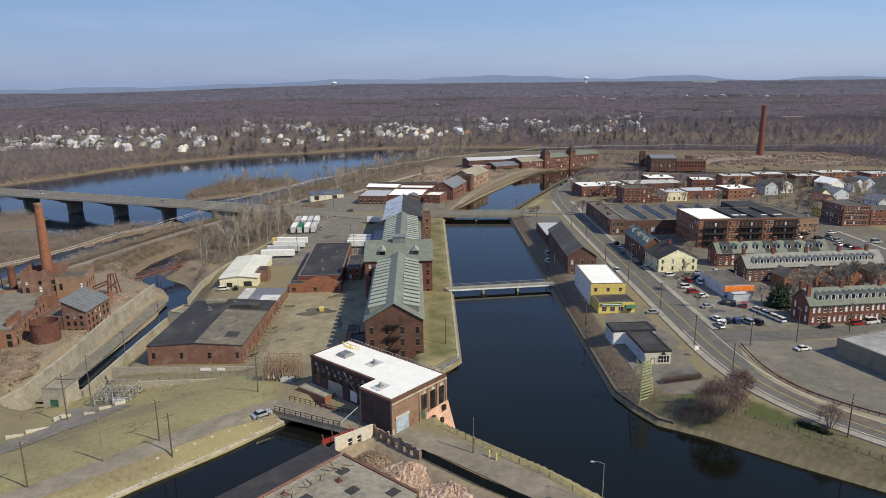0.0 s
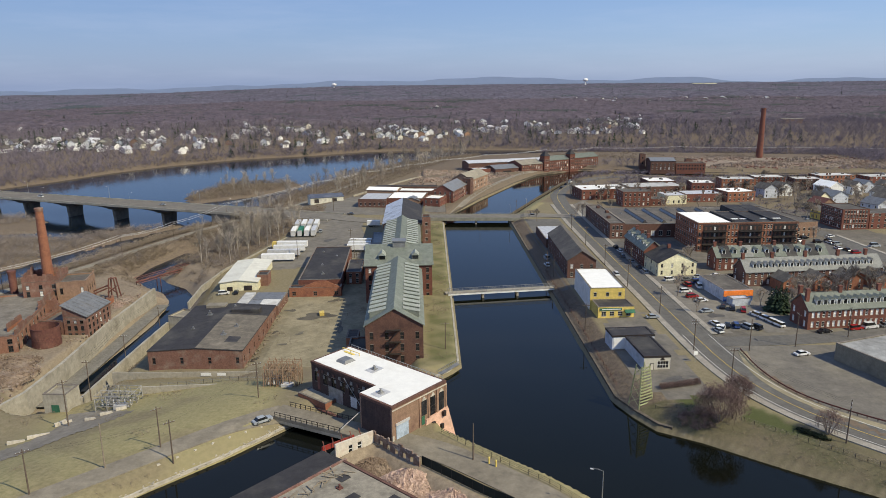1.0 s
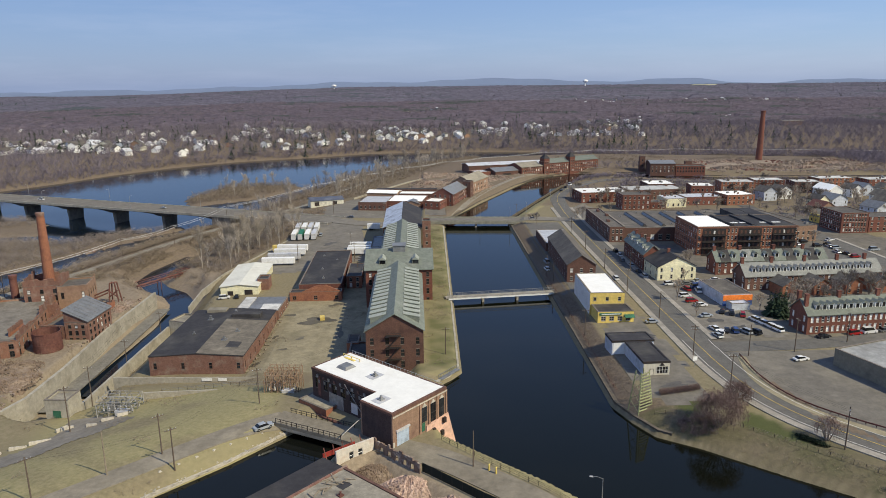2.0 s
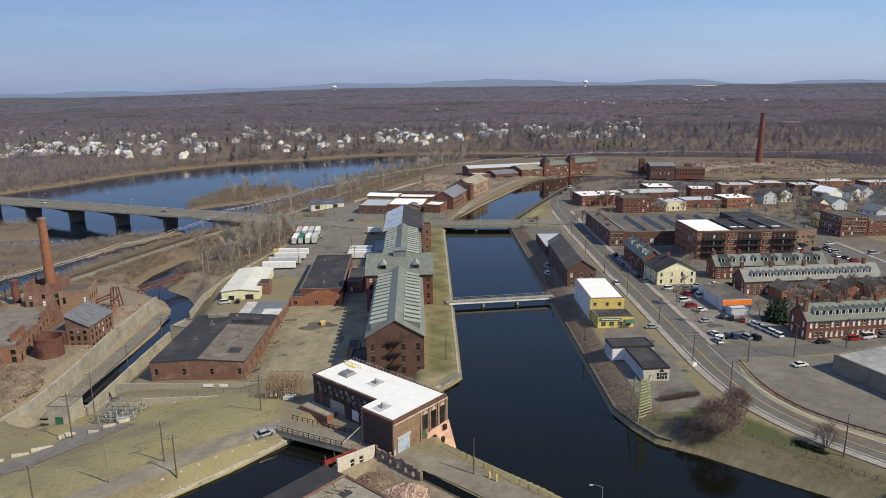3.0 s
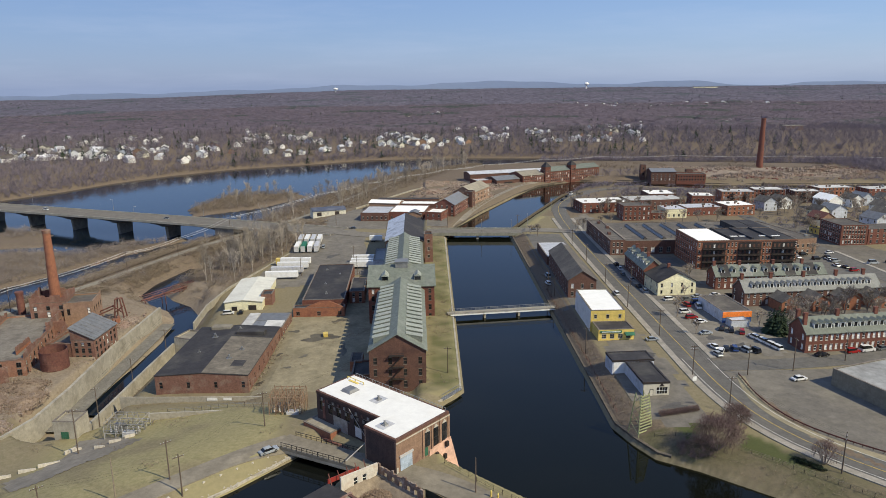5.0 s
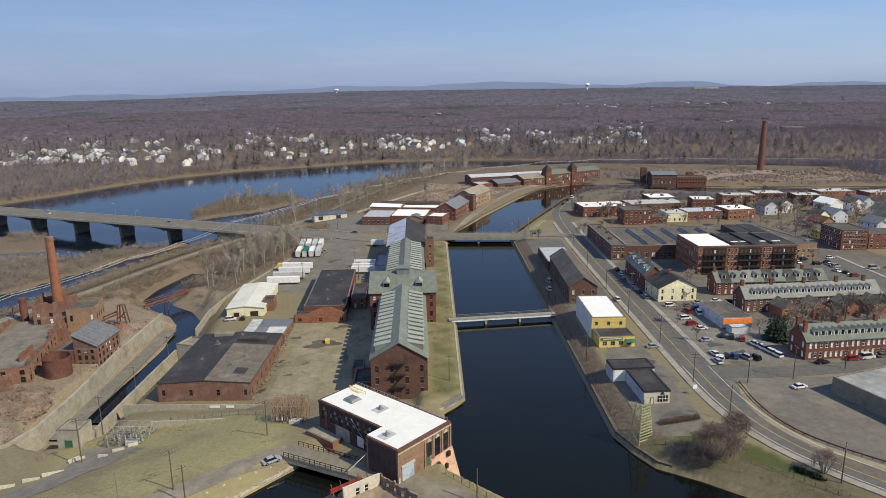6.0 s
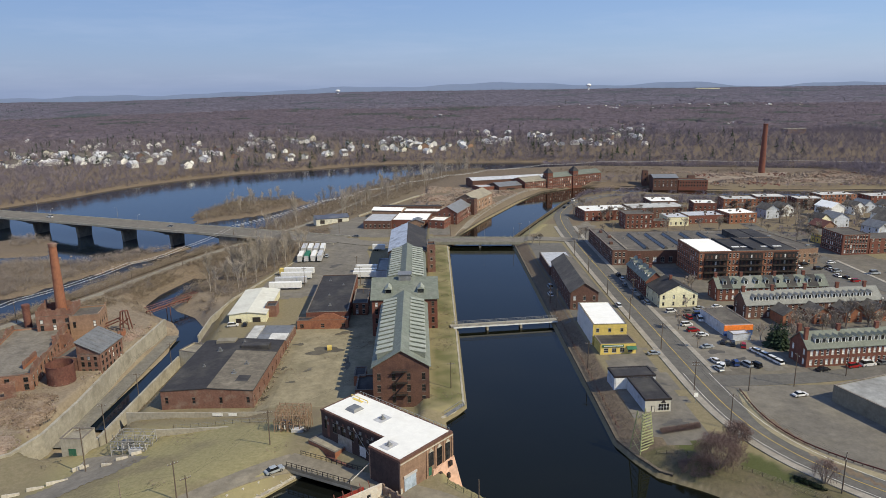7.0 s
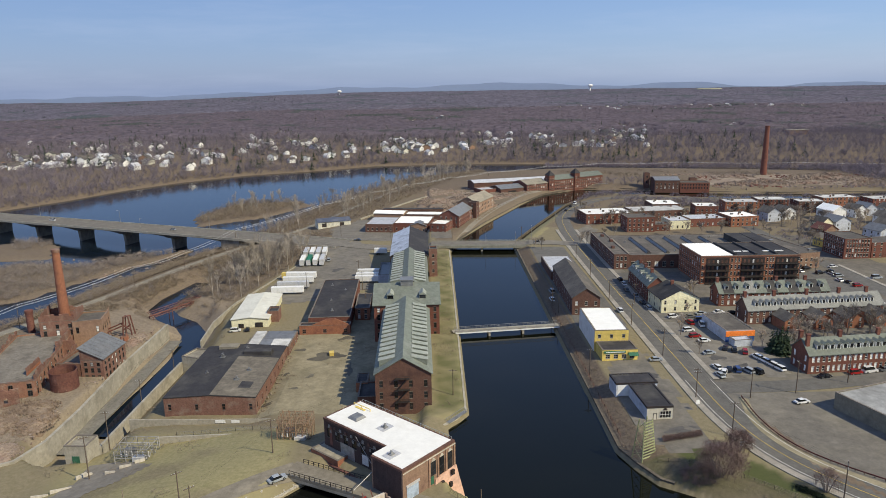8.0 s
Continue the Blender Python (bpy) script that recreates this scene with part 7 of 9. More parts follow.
# ---------- ruined works at the near end ----------
RU = pose(-38.0, 110.3, 0, 0, 0, 48)
RUIN_ROOF = mat("cracked_pale_roof", (0.34, 0.31, 0.25), (0.25, 0.225, 0.18), (0.16, 0.145, 0.12), 0.9, 0.22, 0.95)
ru = thing("ruined_mill", RU, "roofless ruined mill with dark felt and cracked pale roofs", "ruin")
part("felt_roof", Boxes().prism([(-40, -6.5, 9.9), (22.5, -6.5, 9.9), (22.5, 0, 9.9), (-40, 0, 9.9)], [(-40, -6.5, 10.9), (22.5, -6.5, 10.9), (22.5, 0, 10.6), (-40, 0, 10.6)]), TAR, ru, "sagging black felt roof")
part("brick_edge", Boxes().box(-40, 23, -7.1, -6.503, 5, 11.2), BRICK_OLD, ru)
part("canal_wall", Boxes().box(-40, 22.5, -.5, -.003, 3, 9.898), BRICK_DARK, ru)
part("pale_roof", Boxes().box(-40, 21.8, -27, -7.103, 10.4, 11.0), RUIN_ROOF, ru, "cracked pale concrete roof")
part("end_wall", Boxes().box(21.803, 22.4, -27, -7.103, 6, 11.25), BRICK_DARK, ru)
RND6 = random.Random(9)
for u, v in ((17, -10.5), (14, -16.5), (7, -12), (18.3, -22.5), (4, -18), (10, -21)):
    part("roof_opening", Boxes().box(u, u + 2.3, v - 1.9, v, 11.004, 11.07), TAR, ru)
for u, v in ((15.5, -13.5), (6.5, -9.2)):
    roof_vent(ru, u, v, 11.0, .5, RUST)
for _ in range(42):
    u, v, a = RND6.uniform(-2, 20), RND6.uniform(-11, -7.5), RND6.uniform(0, 180)
    part("fallen_plank", Boxes().box(-RND6.uniform(.6, 1.6), RND6.uniform(.6, 1.6), -.1, .1, 0, .1).moved(pose(u, v, 11.02 + RND6.uniform(0, .25), 0, RND6.uniform(-6, 6), a)), WOOD, ru)
for u in range(0, 4):
    part("hatch", Boxes().box(-7 + u * 1.1, -6.1 + u * 1.1, -1.8 - u * .5, -.4 - u * .5, 10.8, 11.2), METAL_ROOF, ru)
whitewash = mat("flaking_whitewash", (0.66, 0.62, 0.54), (0.55, 0.49, 0.41), (0.36, 0.25, 0.19), 1.0, .35, .9)
rw = thing("ruined_wall", pose(-20.4, 128.2, 5.5, 0, 0, 37), "roofless whitewashed ruin wall with empty windows", "ruin")
part("wall", wall_with_openings(9.2, 5.6, [(2.5, 1.9, [3.0, 5.2], 1.1)]), whitewash, rw)
for u in (3.0, 5.2):
    k = part("window", window_mesh(1.1, 1.8, WHITE), None, rw)
    k.matrix_local = pose(u, 0, 2.5)
PEELING = mat("peeling_brick_wall", (0.27, 0.195, 0.15), (0.19, 0.13, 0.10), (0.58, 0.53, 0.46), 1.6, .42, .95)
rw2 = thing("ruined_wall", pose(-13.2, 134.0, 5.5, 0, 0, -45), "crumbling brick ruin wall with empty window holes", "ruin")
part("wall", wall_with_openings(14.2, 4.9, [(2.0, 2.1, [2.0, 4.4, 6.8, 9.2, 11.4], 1.1)]), PEELING, rw2)
for i in range(12):
    part("broken_brick", Boxes().box(i * 1.15, i * 1.15 + RND6.uniform(.5, 1.1), .02, .38, 4.9, 4.9 + RND6.uniform(.05, .7)), PEELING, rw2)
tr = thing("red_gate_frame", pose(-23.6, 130.2, 8.4, 0, 0, 38), "red steel sluice gate frame", "gate")
part("gate_plate", Boxes().box(0, 8.0, 0, .2, 0, 1.1), RED, tr)
for i in range(5):
    part("stay", Boxes().rod((i * 2.2 + .3, -1.6, -.5), (i * 2.2 + .3, 0, 2.4), .12), RUST, tr)
part("top_beam", Boxes().rod((6, 2.0, 2.4), (14.5, 4.2, 4.6), .1, n=6), STEEL, tr, "pale steel beam")
DEBRIS = mat("brown_debris", (0.27, 0.20, 0.145), (0.18, 0.13, 0.095), (0.33, 0.26, 0.19), 1.5, 0.3, 0.95)
rubble("debris_pit", -12.0, 128.4, 6.4, 4.8, 1.7, DEBRIS, "brown debris inside the roofless ruin", 1700, .5, 5.6)
rubble("brick_rubble_pile", -5.2, 121.2, 6.6, 6.0, 3.6, RUBBLE_PINK, "pile of pale pink brick rubble", 4200, .30, 5.5)
rubble("brick_rubble_spread", 3.5, 114.5, 8.5, 6.5, 2.9, RUBBLE_PINK, "spread of broken pink brick", 3400, .30, 5.5)
rubble("brick_rubble_spread", 11, 105, 9, 5, 2.2, RUBBLE_PINK, "spread of broken pink brick", 900, .35, 5.5)
rubble("brick_rubble_spread", -3, 111.5, 5, 5, 1.6, DEBRIS, "brown earth and broken brick", 600, .4, 5.5)
building("near_shed", "near shed with a black felt roof", 14, 99, -40, 13, 9, 7, 4.2, BRICK_DARK, "gable", TAR, rise=1.6, ridge="x", category="shed")
building("near_shed", "dark roofed shed beside the canal", 40.5, 96, -38, 12, 8, 6, 5.5, BRICK_DARK, "gable", TAR, rise=1.8, ridge="x", category="shed")


def screen_fence(name, pts, h, material, label, posts=2.5, rail=True):
    """A fence on the land: posts, and a screen or rails between them."""
    o = thing(name, pose(pts[0][0], pts[0][1], 0), label, "fence")
    off = Matrix.Translation((-pts[0][0], -pts[0][1], 0))
    line = resample(pts, posts)
    for (ax, ay), (bx, by) in zip(line, line[1:]):
        za, zb = gz(ax, ay), gz(bx, by)
        part("post", Boxes().rod((ax, ay, za - .2), (ax, ay, za + h), .05, n=5).moved(off), DARK, o)
        if rail:
            q = Boxes()
            for k in (0.35, 0.7, 1.0):
                q.rod((ax, ay, za + h * k), (bx, by, zb + h * k), .03, n=4)
            part("rail", q.moved(off), material, o)
        else:
            part("screen", Boxes().poly([(ax, ay, za + .1), (bx, by, zb + .1), (bx, by, zb + h), (ax, ay, za + h), (ax + .03, ay + .03, za + .1), (bx + .03, by + .03, zb + .1), (bx + .03, by + .03, zb + h), (ax + .03, ay + .03, za + h)],
                                          [(0, 1, 2, 3), (7, 6, 5, 4), (3, 2, 6, 7), (0, 4, 5, 1)]).moved(off), material, o)
    return o


SCREEN = mat("dark_green_screen", (0.018, 0.028, 0.022), (0.014, 0.022, 0.018), None, 2, .4, .8, bump=.05)
screen_fence("screen_fence", [(-2.6, 124.6), (9, 113.9), (20.6, 104.5), (32, 94)], 2.1, SCREEN, "dark green screened construction fence", rail=False)
screen_fence("bank_fence", [(1.5, 137.5), (10, 128.4), (20, 118.7), (40, 99.5)], 1.2, DARK, "low wire fence on the canal bank")
wall_line("wall_yard", [(-97, 194.6), (-84, 194.0), (-60, 193.4), (-46, 193.0), (-36, 192.6)], -6.0, gz(-60, 193.4) + 1.5, 0.35, CONCRETE, "weathered concrete yard wall with painted scrawl", "yard wall", 5.0)
fo = screen_fence("meadow_fence", [(-78, 183), (-55, 181), (-40, 179)], 1.4, STEEL, "pale wire fence across the grass")
screen_fence("tower_fence", [(56, 158), (63, 155), (74, 148), (84, 138), (96, 127)], 1.1, WOOD, "low timber rail fence on the canal bank")
for i, (u, w_) in enumerate(((-70, 3.2), (-65, 2.6))):
    solid("painted_scrawl", Boxes().box(0, w_, -.05, 0, 0, .9).box(.3, w_ - .4, -.055, -.051, .2, .7), WHITE, "white painted scrawl on the yard wall", "graffiti", pose(u, 193.35 - (u + 70) * .02, gz(-60, 193.4) + .4, 0, 0, -1.5))

# ---------- tailrace ----------
wall_line("wall_tailrace", [(-119.8, 286), (-119.8, 240), (-117.4, 205), (-117.2, 184), (-120, 173), (-128, 168), (-142, 166)], -9.5, -1.9, 1.0, CONCRETE, "high beige concrete tailrace wall", "retaining wall")
wall_line("wall_tailrace_east", [(-101, 178), (-100.2, 224), (-99.5, 246)], -9.6, -3.4, 0.8, CONCRETE, "low concrete tailrace wall", "retaining wall")
wall_line("wall_yard_curve", [(-97, 262), (-99, 285), (-97, 312), (-89, 345), (-80, 385), (-72, 415)], -4, -0.9, 0.6, CONCRETE, "curving concrete yard wall", "retaining wall")
building("concrete_box", "blank concrete pump house by the tailrace", -99.3, 246.5, -20, 7.5, 9, -7, 5.8, CONCRETE, "flat", TAN_ROOF, category="pump house")
GRAVEL = mat("dark_gravel", (0.25, 0.235, 0.20), (0.165, 0.155, 0.135), (0.29, 0.27, 0.225), 2.0, .2, .95)
ribbon("road_tail_track", [(-114.6, 187), (-114.4, 200), (-114.6, 230), (-115, 258), (-115.2, 282)], 5.4, 0.45, GRAVEL, "grey gravel shelf in the tailrace", "track", z=-8.7)
tru = thing("rusted_truss", pose(-134.3, 304, -5.2, 0, 0, 60), "rusted lattice truss carrying pipes over the tailrace", "truss")
for z_ in (0, 2.4):
    for y_ in (0, 2.6):
        part("chord", Boxes().rod((0, y_, z_), (34, y_, z_), .17), RUST, tru)
for i in range(12):
    for y_ in (0, 2.6):
        part("brace", Boxes().rod((i * 2.83, y_, 0 if i % 2 else 2.4), ((i + 1) * 2.83, y_, 2.4 if i % 2 else 0), .11), RUST, tru)
    part("deck_tie", Boxes().rod((i * 2.83 + 1.4, 0, 0), (i * 2.83 + 1.4, 2.6, 0), .12), RUST, tru)
for u in (1, 12, 22.5, 33):
    for y_ in (0, 2.6):
        part("leg", Boxes().rod((u, y_, 0), (u, y_, -6.5), .2), RUST, tru)
part("pipe", Boxes().rod((0, 1.3, .6), (34, 1.3, .6), .45, n=8), RUST, tru, "rusted pipe laid along the truss")

# ---------- ruins beyond the tailrace ----------
BRICK_RUIN = mat("bleached_orange_brick", (0.38, 0.20, 0.135), (0.27, 0.135, 0.095), (0.42, 0.31, 0.24), 2.0, 0.3)
ROOF_RUIN = mat("bleached_roof_felt", (0.27, 0.245, 0.205), (0.20, 0.18, 0.15), (0.15, 0.13, 0.11), 0.9, 0.14, 0.95)
building("ruin_range", "long ruined brick range with sunken grey roof", -158, 211, 14, 21, 52, -3.4, 6.6, BRICK_RUIN, "flat", ROOF_RUIN, ((1.2, 2.0), (4.0, 1.6)), {"F": 4, "R": 12}, ww=1.5, parapet=.7, frame=DARK, category="ruin")
building("ruin_boiler_house", "gutted brick boiler house under the chimney", -160, 260, 12, 13, 14, -3.4, 12, BRICK_OLD, "flat", RUST, ((1.5, 2), (6, 2.2), (9, 1.6)), {"F": 3, "R": 4}, ww=1.3, frame=DARK, parapet=1.2, category="ruin")
building("ruin_annex", "brick annex with square empty windows", -148, 262, 12, 11, 13, -3.4, 11.5, BRICK_TAN, "flat", TAR_GREY, ((6.5, 2.4),), {"F": 2, "R": 4}, ww=1.1, frame=DARK, parapet=.6, category="ruin")


def broken_top(o, runs, z, low, high, material, seed):
    """Ragged courses left standing on a wall; runs: (x0, y0, x1, y1) along the wall's middle."""
    r = random.Random(seed)
    for x0, y0, x1, y1 in runs:
        L = math.hypot(x1 - x0, y1 - y0)
        a = math.degrees(math.atan2(y1 - y0, x1 - x0))
        u, h = 0.0, r.uniform(low, high)
        while u < L - .2:
            w = min(r.uniform(.9, 2.4), L - u)
            h = min(max(h + r.uniform(-1.1, 1.1), low), high)
            b = Boxes().prism([(u, -.19, 0), (u + w, -.19, 0), (u + w, .19, 0), (u, .19, 0)], [(u, -.19, h), (u + w, -.19, max(low, h - r.uniform(0, .5))), (u + w, .19, max(low, h - .2)), (u, .19, h)])
            part("broken_wall", b.moved(pose(x0, y0, z, 0, 0, a)), material, o, "ragged broken brickwork")
            u += w



for o_ in [k for k in bpy.data.objects if k.name.startswith("ruin_range")]:
    broken_top(o_, ((0, .2, 21, .2), (20.8, .4, 20.8, 52), (0.2, .4, .2, 52)), 6.74, .05, 2.6, BRICK_OLD, 1)
broken_top(wing_, ((0, .2, 9, .2), (.2, .4, .2, 14)), 7.73, .05, 2.4, BRICK_OLD, 8)
for o_ in [k for k in bpy.data.objects if k.name.startswith("ruin_boiler_house")]:
    broken_top(o_, ((0, .2, 13, .2), (12.8, .4, 12.8, 14), (.2, .4, .2, 14), (.4, 13.8, 12.6, 13.8)), 12.13, .1, 3.4, BRICK_OLD, 2)
for o_ in [k for k in bpy.data.objects if k.name.startswith("ruin_annex")]:
    broken_top(o_, ((5, .2, 11, .2), (10.8, .4, 10.8, 13)), 11.63, .05, 1.2, BRICK_TAN, 3)
for k_, (x_, y_, a_, l_, h_) in enumerate(((-150, 206, 20, 11, 4.5), (-143.5, 222, 98, 11, 6.5), (-149, 250, 12, 7, 6), (-131, 256, 70, 10, 3.5))):
    o_ = thing("broken_wall", pose(x_, y_, gz(x_, y_) - .3, 0, 0, a_), "freestanding broken orange brick wall with empty windows", "ruin", "broken ruin walls")
    part("wall", wall_with_openings(l_, h_, [(1.4, 2.0, [1.2 + 2.6 * i for i in range(int((l_ - 1) / 2.6))], 1.2)]), BRICK_ORANGE if k_ % 2 else BRICK_OLD, o_)
    broken_top(o_, ((0, .2, l_, .2),), h_ + .003, .05, 1.8, BRICK_OLD, 10 + k_)
tk = thing("rusted_tank", pose(-131.6, 222.8, -4.7), "open rust-red steel tank", "tank")
n_ = 28
ring = lambda r, z: [(r * math.cos(6.2832 * i / n_), r * math.sin(6.2832 * i / n_), z) for i in range(n_)]
sh = Boxes()
sh.poly(ring(4.5, -.5) + ring(4.5, 8.8) + ring(4.35, 8.8) + ring(4.35, 5), [(k * n_ + i, k * n_ + (i + 1) % n_, (k + 1) * n_ + (i + 1) % n_, (k + 1) * n_ + i) for k in range(3) for i in range(n_)] + [tuple(range(3 * n_, 4 * n_))])
part("shell", sh, RUST, tk)
for z in (2.4, 4.9, 8.6):
    part("hoop", Boxes().rod((0, 0, z), (0, 0, z + .1), 4.56, n=28) if z < 6 else Boxes().poly(ring(4.6, 8.6) + ring(4.6, 8.85), [(i, (i + 1) % n_, n_ + (i + 1) % n_, n_ + i) for i in range(n_)]), RUST, tk)
part("hatch", Boxes().box(1.2, 2.4, -4.45, -4.1, .3, 1.7), DARK, tk)
chimney("steel_stack", -167, 266, -3, 15, 1.5, 1.35, RUST, "dark rusted steel stack with a broken top")
for x, y, rx, ry, h, mt in ((-134, 207, 9, 6, 1.5, DEBRIS), (-127, 196, 6, 8, 1.1, DEBRIS), (-140, 195, 9, 8, 1.0, DEBRIS), (-130, 252, 6, 9, 2.0, RUBBLE_TAN), (-127, 268, 5, 8, 1.8, RUBBLE_TAN), (-154, 200, 8, 7, 1.6, RUBBLE_TAN), (-128, 178, 7, 6, 1.2, RUBBLE_TAN)):
    rubble("ruin_rubble", x, y, rx, ry, h, mt, "heap of broken masonry among the ruins", 500, .55)
wreck = thing("rusted_hopper", pose(-133, 272, gz(-133, 272)), "rusted skeletal steel hopper frame", "frame")
for i, (a, b_) in enumerate((((0, 0, 0), (1, 0, 9)), ((4, 0, 0), (3, 0, 9)), ((0, 3, 0), (1, 2, 9)), ((4, 3, 0), (3, 2, 9)), ((0, 0, 3), (4, 0, 6)), ((4, 0, 3), (0, 0, 6)), ((1, 0, 9), (3, 2, 9)), ((3, 0, 9), (1, 2, 9)), ((0, 0, 5), (-9, -2, 1.5)), ((0, 1.5, 6), (-9, 0, 2.5)))):
    part("beam", Boxes().rod(a, b_, .3), RUST, wreck)
for i in range(9):
    solid("white_bale", Boxes().prism([(0, 0, 0), (1.8, 0, 0), (1.8, 1.4, 0), (0, 1.4, 0)], [(.15, .1, 1.5), (1.6, .1, 1.6), (1.65, 1.3, 1.5), (.1, 1.3, 1.4)]), WHITE, "white wrapped block piled by the tailrace", "block",
          pose(-124 + (i % 3) * 2.2, 184 + (i // 3) * 2.6, gz(-122, 186), 0, 0, RND6.uniform(-20, 20)), "white blocks")

# ---------- substations, barriers ----------
RUST_TAN = mat("tan_rust", (0.34, 0.23, 0.15), (0.24, 0.15, 0.10), (0.40, 0.31, 0.22), 2, .4, .8)


def substation(name, x, y, w, d, h, material, label, z, ni=4, nj=3):
    o = thing(name, pose(x, y, z, 0, 0, -4), label, "substation")
    gx, gy = w / (ni - 1), d / (nj - 1)
    for i in range(ni):
        for j in range(nj):
            part("column", Boxes().rod((gx * i, gy * j, -.5), (gx * i, gy * j, h * (.8 + .2 * ((i + j) % 2))), .12), material, o)
    for j in range(nj):
        for k in (.55, 1.0) if ni > 4 else (.35, .55, .8, 1.0):
            part("beam", Boxes().rod((0, gy * j, h * k), (w, gy * j, h * k), .09), material, o)
    for i in range(ni):
        part("cross_beam", Boxes().rod((gx * i, 0, h), (gx * i, d, h), .09), material, o)
        part("cross_beam", Boxes().rod((gx * i, 0, h * .6), (gx * i, d, h * .6), .09), material, o)
        for j in range(nj - 1):
            part("brace", Boxes().rod((gx * i, gy * j, 0), (gx * i, gy * (j + 1), h), .06), material, o)
            part("insulator", Boxes().rod((gx * i, gy * (j + .5), h), (gx * i, gy * (j + .5), h + .9), .14, .08, 6), material, o)
    odd = random.Random(int(w * 10))
    for _ in range(40 if ni > 4 else 16):
        u, v, q = odd.uniform(0, w), odd.uniform(0, d), odd.uniform(.5, h)
        part("brace", Boxes().rod((u, v, q), (u + odd.uniform(-2.5, 2.5), v + odd.uniform(-2, 2), min(h, q + odd.uniform(-1, 3))), .07), material, o)
    for i in range(6):
        part("insulator", Boxes().rod((w * (i + .5) / 6, d * .3, .8), (w * (i + .5) / 6, d * .3, 2.6), .25, .12, 8), LIGHT_METAL, o)
    part("transformer", Boxes().box(w * .55, w * .9, -.5, 1.3, 0, 2.0), LIGHT_METAL, o)
    part("gear_box", Boxes().box(w * .1, w * .4, d * .5, d * .5 + 1.5, 0, 2.2), METAL_ROOF, o)


substation("substation_steel", -89.6, 168.6, 9.4, 7, 4.3, FRAME_GREY, "grey steel substation frame with insulators", gz(-86, 171))
substation("substation_rusted", -44.6, 167.6, 8.6, 7, 6.0, RUST_TAN, "rust-brown steel substation frame", gz(-41, 171), 6, 5)
for i, (x, y, a, l_) in enumerate(((-104.2, 153.5, 12, 4), (-100.2, 155.2, 20, 5), (-96.8, 161.8, 55, 3), (-96, 162.3, 30, 3), (-89.2, 161.8, 4, 2.6), (-86.3, 164, 20, 3), (-83.1, 166.2, 25, 2.6), (-109, 151, 15, 4))):
    solid("concrete_barrier", Boxes().prism([(0, 0, 0), (l_, 0, 0), (l_, .7, 0), (0, .7, 0)], [(.05, .2, .95), (l_ - .05, .2, .95), (l_ - .05, .5, .95), (.05, .5, .95)]), STONE, "pale concrete barrier block on the grass", "barrier", pose(x, y, gz(x, y) - .05, 0, 0, a), "concrete barriers")
for i in range(9):
    x, y = -56.5 + i * 2.9, 126.6 + i * 2.75
    solid("edge_stone", Boxes().prism([(0, 0, 0), (.8, 0, 0), (.8, .6, 0), (0, .6, 0)], [(.1, .08, .3), (.6, .1, .32), (.58, .4, .3), (.1, .4, .31)]), STONE, "white-painted edge stone beside the lane", "stone", pose(x, y, gz(x, y), 0, 0, 40 + 9 * i), "white edge stones")

# pale retaining walls across the meadow, below the mill yard
wall_line("wall_meadow", [(-81.2, 178.6), (-66, 179.4), (-50, 180.2)], -4.5, gz(-66, 181) + .9, .5, CONCRETE, "low concrete retaining wall across the grass", "retaining wall")

# rough stones along the side canal's bank, and loose blocks at the foot of the ruins
STONE_RND = random.Random(23)
b = Boxes()
for (ax, ay), (bx, by) in zip([(-88, 88), (-57, 121.6), (-44.8, 133.7)], [(-57, 121.6), (-44.8, 133.7), (-33, 147.5)]):
    n_s = int(math.hypot(bx - ax, by - ay) * 7)
    for i in range(n_s):
        t_, o_ = STONE_RND.random(), STONE_RND.uniform(-.5, .9)
        l_ = math.hypot(bx - ax, by - ay)
        x, y = ax + (bx - ax) * t_ - (by - ay) / l_ * o_, ay + (by - ay) * t_ + (bx - ax) / l_ * o_
        s_ = STONE_RND.uniform(.18, .5)
        b.add(Boxes().box(-s_ / 2, s_ / 2, -s_ * .35, s_ * .35, -s_ * .25, s_ * .25), pose(x, y, 6.3 + STONE_RND.uniform(-.2, .15) + max(0, o_) * .25, STONE_RND.uniform(-20, 20), STONE_RND.uniform(-20, 20), STONE_RND.uniform(0, 360)))
solid("bank_stones", b, CONCRETE, "tumbled pale stones along the side canal", "stones", kind="stuff")
b = Boxes()
for _ in range(1500):
    x, y = STONE_RND.uniform(-168, -119.8), STONE_RND.uniform(176, 282)
    if wave(np.array([x]), np.array([y]), 7)[0] < -.1:
        continue
    s_ = STONE_RND.uniform(.3, 1.1)
    b.add(Boxes().box(-s_ / 2, s_ / 2, -s_ * .3, s_ * .3, -s_ * .2, s_ * .2), pose(x, y, gz(x, y) + .08, STONE_RND.uniform(-25, 25), STONE_RND.uniform(-25, 25), STONE_RND.uniform(0, 360)))
solid("ruin_debris", b, RUBBLE_TAN, "scattered broken masonry on the ruin ground", "debris", kind="stuff")
b = Boxes()
